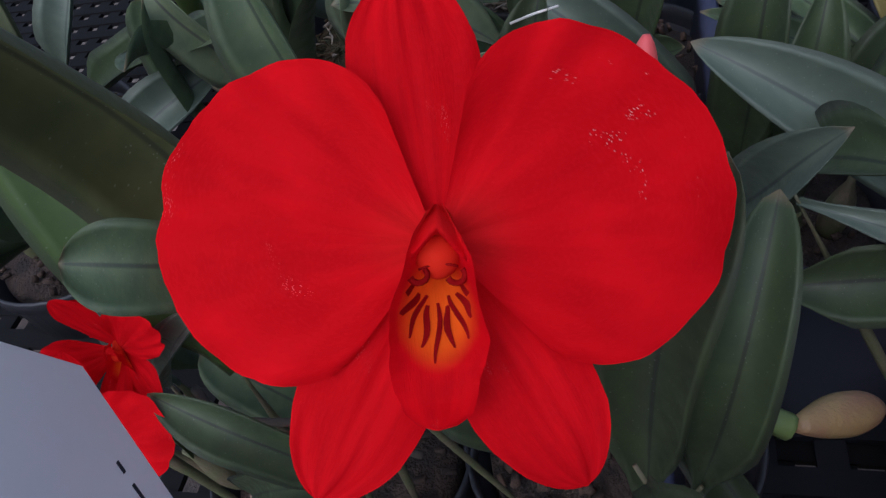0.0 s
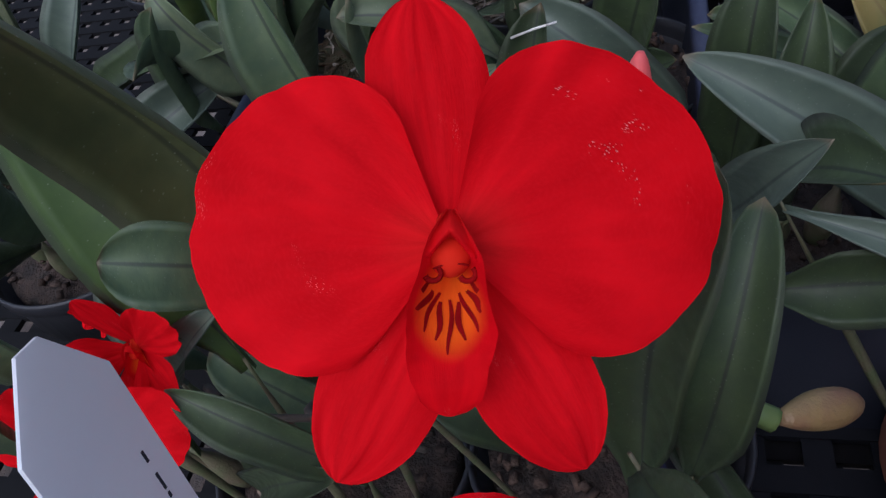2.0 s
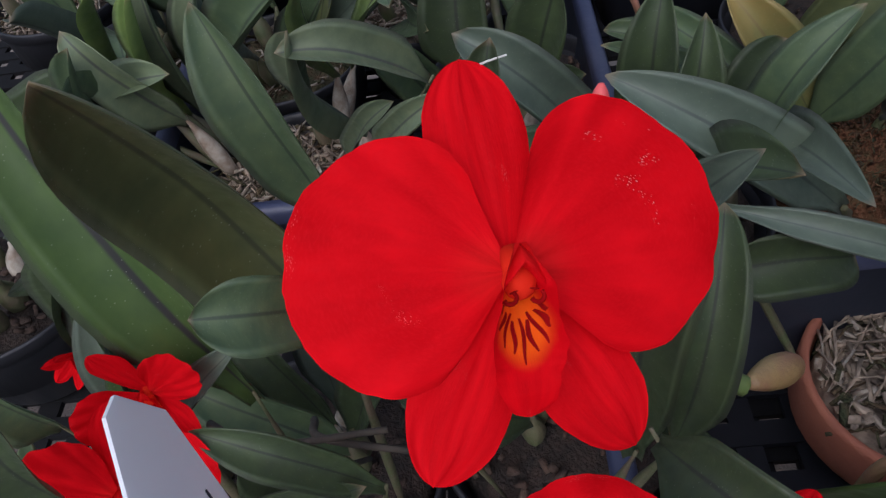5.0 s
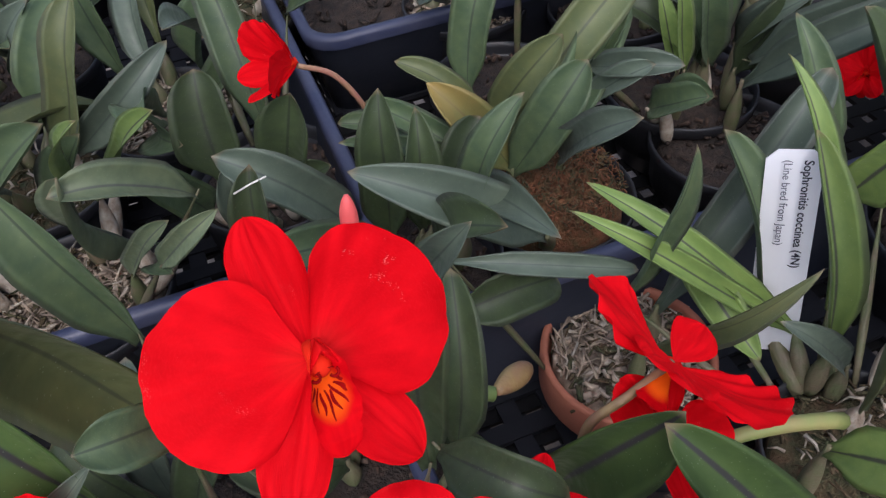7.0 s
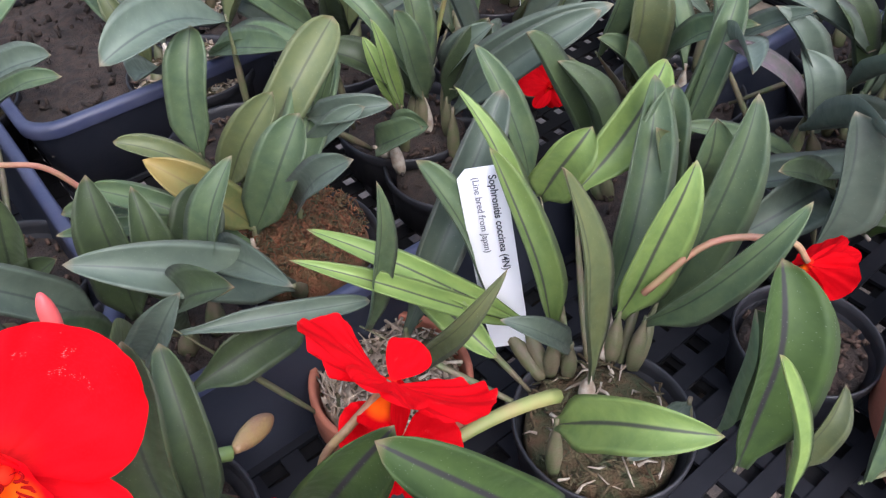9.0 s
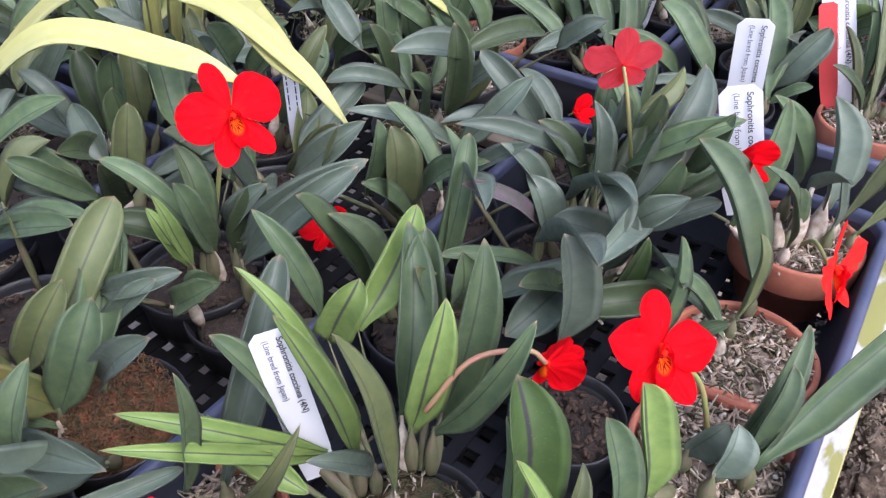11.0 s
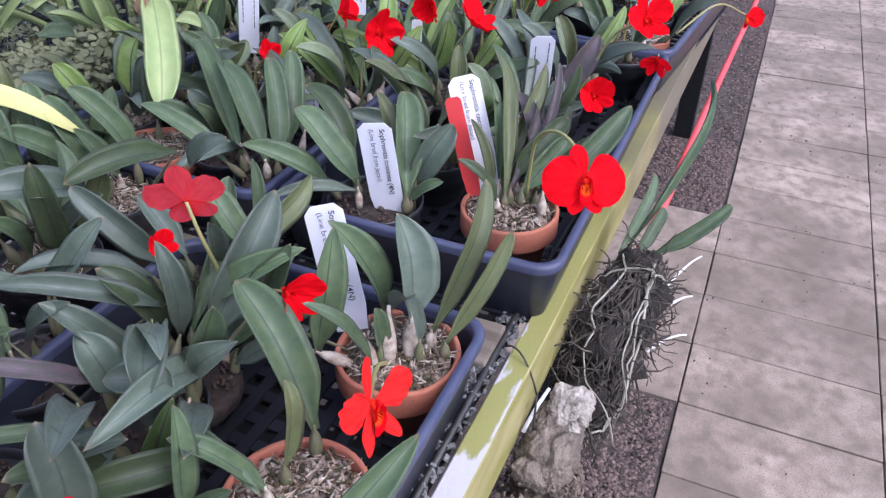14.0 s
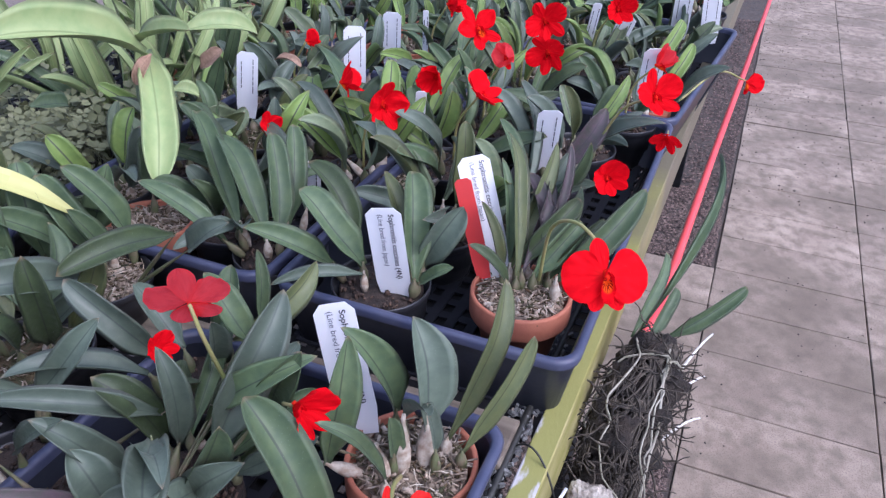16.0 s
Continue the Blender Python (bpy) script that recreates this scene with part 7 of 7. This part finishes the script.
def clover_patch():
    """Low clover-like weed filling pots at the back: many three-part leaflets."""
    r = random.Random(8)
    bm = bmesh.new()
    for _ in range(760):
        x, y = r.gauss(0.64, 0.1), r.gauss(0.79, 0.07)
        z = 0.835 + r.uniform(0, 0.05)
        if not (0.44 < x < 0.9 and 0.7 < y < 1.0):
            continue
        turn, size = r.uniform(0, 2.1), r.uniform(0.006, 0.0115)
        lay = Matrix.Translation((x, y, z)) @ Euler((r.gauss(0, 0.3), r.gauss(0, 0.3) - 0.2, turn)).to_matrix().to_4x4()
        for k in range(3):
            spin = lay @ Matrix.Rotation(2.0944 * k, 4, "Z")
            rim = [bm.verts.new(spin @ Vector((size * a, size * b, size * (0.14 * a * a + 0.25 * abs(b))))) for a, b in ((0.05, 0), (0.45, -0.42), (0.85, -0.5), (1.1, -0.3), (1.02, 0), (1.1, 0.3), (0.85, 0.5), (0.45, 0.42))]
            bm.faces.new((rim[0], rim[1], rim[2], rim[3], rim[4]))
            bm.faces.new((rim[0], rim[4], rim[5], rim[6], rim[7]))
        tube(bm, [(x, y, z), (x + r.uniform(-0.01, 0.01), y, z - 0.02), (x + r.uniform(-0.015, 0.015), y, 0.8)], 0.0005, 0.0006, 3)
    o = part("clover_weed", bm, LEAF["clover"], None)
    tagged(o, "patch of low clover-like weed with three-part leaves", "weed", kind="stuff")


clover_patch()

# ---------------- plants hung on the rail's outer side ----------------


def wander(r, start, way, length, steps, curl=0.5, droop=0.15):
    p, d, pts = Vector(start), Vector(way).normalized(), [Vector(start)]
    for _ in range(steps):
        d = (d + Vector((r.gauss(0, curl), r.gauss(0, curl), r.gauss(0, curl) - droop)) * 0.35).normalized()
        p = p + d * length / steps
        pts.append(p.copy())
    return pts


def mounted_orchid():
    t = thing("mounted_orchid", (0.6, 0.086, 0.7), "orchid mounted bare-root on the rail, a mass of dark tangled roots", "orchid")
    r = random.Random(21)

    def skin(q, grow_by=0.0):
        q = Vector([math.copysign(abs(c) ** 0.72, c) for c in q])
        return Vector(((0.076 + grow_by) * q.x + 0.018 * q.z - 0.02, (0.026 + grow_by) * q.y - 0.002 - 0.012 * q.x, (0.044 + grow_by) * q.z + 0.034 + 0.024 * q.x))

    bm = bmesh.new()
    bmesh.ops.create_icosphere(bm, subdivisions=5, radius=1)
    for v in bm.verts:
        q = v.co.normalized()
        v.co = skin(q)
        v.co += q * (0.022 * noise.noise(v.co * 45) + 0.006 * noise.noise(v.co * 150))
    part("root_core", bm, ROOT_BLACK, t)
    def runner(off, steps, sway, tail):
        """A root running along the mass towards its lower end, then hanging free."""
        a, x0, x1 = r.uniform(0, 6.28), r.uniform(0.1, 0.98), r.uniform(-0.98, 0.3)
        pts, turn = [], 0.0
        for k in range(steps):
            x = x0 + (x1 - x0) * k / (steps - 1)
            turn = 0.6 * turn + r.gauss(0, sway)
            a += turn
            w = math.sqrt(max(0.0, 1 - x * x))
            pts.append(skin(Vector((x, w * math.cos(a), w * math.sin(a))), off + r.uniform(-0.0015, 0.0025)))
        if tail:
            way = pts[-1] - pts[-3]
            pts += wander(r, pts[-1], way.normalized() + Vector((0, -0.4, 0)), tail, 6, 0.7, 0.5)[1:]
        return smooth_line(pts, 2)

    bm = bmesh.new()
    for k in range(240):
        tube(bm, runner(0.0012, 9, 0.12, r.uniform(0.008, 0.03) if k % 5 == 0 else 0), r.uniform(0.0009, 0.0018), 0.0007, 5)
    for k in range(560):
        a, b = r.uniform(0, 6.28), r.uniform(-1.3, 1.4)
        q = Vector((math.cos(a) * math.cos(b), math.sin(a) * math.cos(b), math.sin(b)))
        way = q.cross(Vector((r.gauss(0, 1), r.gauss(0, 1), r.gauss(0, 1)))).normalized() + q * r.uniform(-0.1, 0.3) + Vector((-0.5, 0, -0.3))
        tube(bm, wander(r, skin(q, 0.002), way, r.uniform(0.02, 0.05), 7, 1.0, 0.2), r.uniform(0.0007, 0.0015), 0.0005, 4)
    for k in range(18):
        tube(bm, wander(r, (r.uniform(0.02, 0.06), r.uniform(-0.04, -0.02), r.uniform(0.04, 0.085)), (r.uniform(0.1, 1.0), -0.7, r.uniform(-0.2, 0.5)), r.uniform(0.02, 0.04), 7, 1.0, 0.1), 0.0009, 0.0005, 4)
    tagged(part("root_tangle", bm, ROOT_DARK, t, "dark tangled roots"), kind="stuff")
    for k in range(9):
        bm = bmesh.new()
        tube(bm, runner(0.0065, 12, 0.2, r.uniform(0.02, 0.1)), r.uniform(0.0009, 0.0015), 0.0007, 7)
        part("pale_root", bm, ROOT, t)
    for start, end in (((0.045, -0.035, 0.055), (0.159, -0.061, 0.0286)), ((0.03, -0.035, 0.035), (0.115, -0.062, 0.005)), ((0.0, -0.035, 0.012), (0.07, -0.066, -0.012))):
        bm = bmesh.new()
        tube(bm, arc(start, end, 0.006), 0.0015, 0.001, 6)
        part("white_root", bm, ROOT_WHITE, t, "fresh white root")
    for base, tip, width, bend in (((0.66, 0.07, 0.782), (0.7067, 0.0087, 0.8294), 0.015, 0.05), ((0.655, 0.095, 0.785), (0.891, 0.0617, 0.8778), 0.0095, 0.1), ((0.645, 0.1, 0.785), (0.72, 0.085, 0.84), 0.013, 0.05), ((0.65, 0.085, 0.782), (0.7, 0.07, 0.815), 0.014, 0.05)):
        leaf(t, base, tip, width, bend, 10, "green")
    return t


def mounted_block():
    t = thing("bark_mount", (0.392, 0.098, 0.59), "crumbling bark block with a pale lump, hung on the rail", "mount")
    def clod(centre, size, power, rough):
        bm = bmesh.new()
        bmesh.ops.create_icosphere(bm, subdivisions=6, radius=1)
        for v in bm.verts:
            q = Vector([math.copysign(abs(c) ** power, c) for c in v.co])
            v.co = Vector((size[0] * q.x + centre[0], size[1] * q.y + centre[1], size[2] * q.z + centre[2]))
            crack = max(0.0, 0.16 - abs(noise.noise(Vector((v.co.x * 34, v.co.y * 34, v.co.z * 15))))) / 0.16
            v.co += q.normalized() * rough * (0.014 * noise.noise(v.co * 20) + 0.005 * noise.noise(v.co * 75) + 0.0032 * noise.noise(v.co * 210) + 0.0022 * noise.noise(v.co * 520) - 0.009 * crack * crack)
        return bm

    bm = clod((-0.005, 0, 0.07), (0.066, 0.03, 0.052), 0.7, 1.1)
    part("bark_body", bm, EARTH, t)
    part("sandy_shoulder", clod((0.049, 0.003, 0.128), (0.042, 0.024, 0.034), 0.85, 0.9), SANDY, t, "sandy tan shoulder of the block")
    r = random.Random(14)
    bm = bmesh.new()
    for _ in range(1500):
        a, b = r.uniform(0, 6.28), r.uniform(-1.0, 1.5)
        q = Vector((math.cos(a) * math.cos(b), math.sin(a) * math.cos(b), math.sin(b)))
        s = Vector((0.072 * math.copysign(abs(q.x) ** 0.65, q.x), 0.033 * math.copysign(abs(q.y) ** 0.65, q.y), 0.06 * math.copysign(abs(q.z) ** 0.65, q.z) + 0.078))
        e = Euler((r.uniform(0, 6), r.uniform(0, 6), r.uniform(0, 6))).to_matrix().to_4x4()
        bmesh.ops.create_cube(bm, size=1, matrix=Matrix.Translation(s) @ e @ Matrix.Diagonal((r.uniform(0.0015, 0.006), r.uniform(0.001, 0.003), r.uniform(0.0008, 0.0025), 1)))
    tagged(part("loose_bark", bm, CRUMB, t, "loose crumbs of bark and grit", smooth=False), kind="stuff")
    bm = clod((0.077, -0.004, 0.155), (0.024, 0.019, 0.014), 0.75, 0.75)
    part("pale_lump", bm, ROCK, t, "pale chalky lump")
    bm = bmesh.new()
    tube(bm, [local(t, (0.466, 0.1125, 0.763)), local(t, (0.448, 0.117, 0.757)), local(t, (0.431, 0.122, 0.742))], 0.0016, 0.0022, 4)
    part("plastic_tie", bm, LABEL, t, "pale plastic tie holding the block to the rail")
    leaf(t, (0.372, 0.0975, 0.681), (0.3695, 0.0365, 0.689), 0.024, 0.1, 0, "maroon", point=1)
    leaf(t, (0.368, 0.0897, 0.68), (0.342, 0.069, 0.656), 0.02, 0.1, 0, "maroon", point=1)
    bm = bmesh.new()
    r = random.Random(4)
    for _ in range(40):
        s = (-0.07 + r.uniform(-0.04, 0.04), -0.01 + r.uniform(-0.02, 0.02), 0.05 + r.uniform(-0.03, 0.05))
        tube(bm, wander(r, s, (r.gauss(0, 1), r.gauss(0, 1), r.gauss(0, 0.6)), r.uniform(0.03, 0.07), 6, 0.5, 0.2), 0.0008, 0.0004, 4)
    tagged(part("dry_roots", bm, ROOT_DARK, t), kind="stuff")
    return t


mounted_orchid()
mounted_block()

# red hose along the rail's outer side
bm = bmesh.new()
tube(bm, [(x, float(np.interp(x, [0.6, 0.7, 0.8, 0.9, 1.0, 1.25, 1.75, 2.8], [0.106, 0.096, 0.0862, 0.082, 0.079, 0.0715, 0.053, 0.02])), 0.722 - 0.012 * (x - 0.9) - 0.003 * math.sin(3 * x)) for x in (0.64 + 0.06 * k for k in range(37))], 0.0054, 0.0054, 10)
hose = part("hose", bm, HOSE, None)
tagged(hose, "red plastic hose running along the bench rail", "hose")
bm = bmesh.new()
tube(bm, arc((0.468, 0.158, 0.787), (0.448, 0.118, 0.77), 0.022, 11), 0.0009, 0.0009, 6)
tube(bm, arc((0.448, 0.118, 0.77), (0.428, 0.1135, 0.735), -0.003, 8), 0.0009, 0.0008, 6)
wire = part("wire_hook", bm, WIRE, None)
tagged(wire, "thin dark wire bent over the painted rail", "wire")
bm = bmesh.new()
tube(bm, [(0.0, 0.159, 0.789), (0.5, 0.1585, 0.79), (1.0, 0.148, 0.789)], 0.0032, 0.0032, 8)
rod = part("steel_rod", bm, WIRE, None)
tagged(rod, "thin steel rod lying along the inside of the rail", "rod")

# pale grit that has gathered between the tray and the rail
grit = random.Random(17)
bm = bmesh.new()
for _ in range(420):
    m = Matrix.Translation((grit.uniform(0.15, 0.62), grit.uniform(0.1515, 0.172), BENCH + 0.002 + grit.uniform(0, 0.003))) @ Euler((grit.uniform(0, 6), grit.uniform(0, 6), grit.uniform(0, 6))).to_matrix().to_4x4() @ Matrix.Diagonal((grit.uniform(0.003, 0.008), grit.uniform(0.002, 0.005), grit.uniform(0.0015, 0.003), 1))
    bmesh.ops.create_cube(bm, size=1, matrix=m)
tagged(part("grit", bm, GRIT, None, smooth=False), "pale grey grit gathered beside the bench rail", "grit", kind="stuff")

paving()
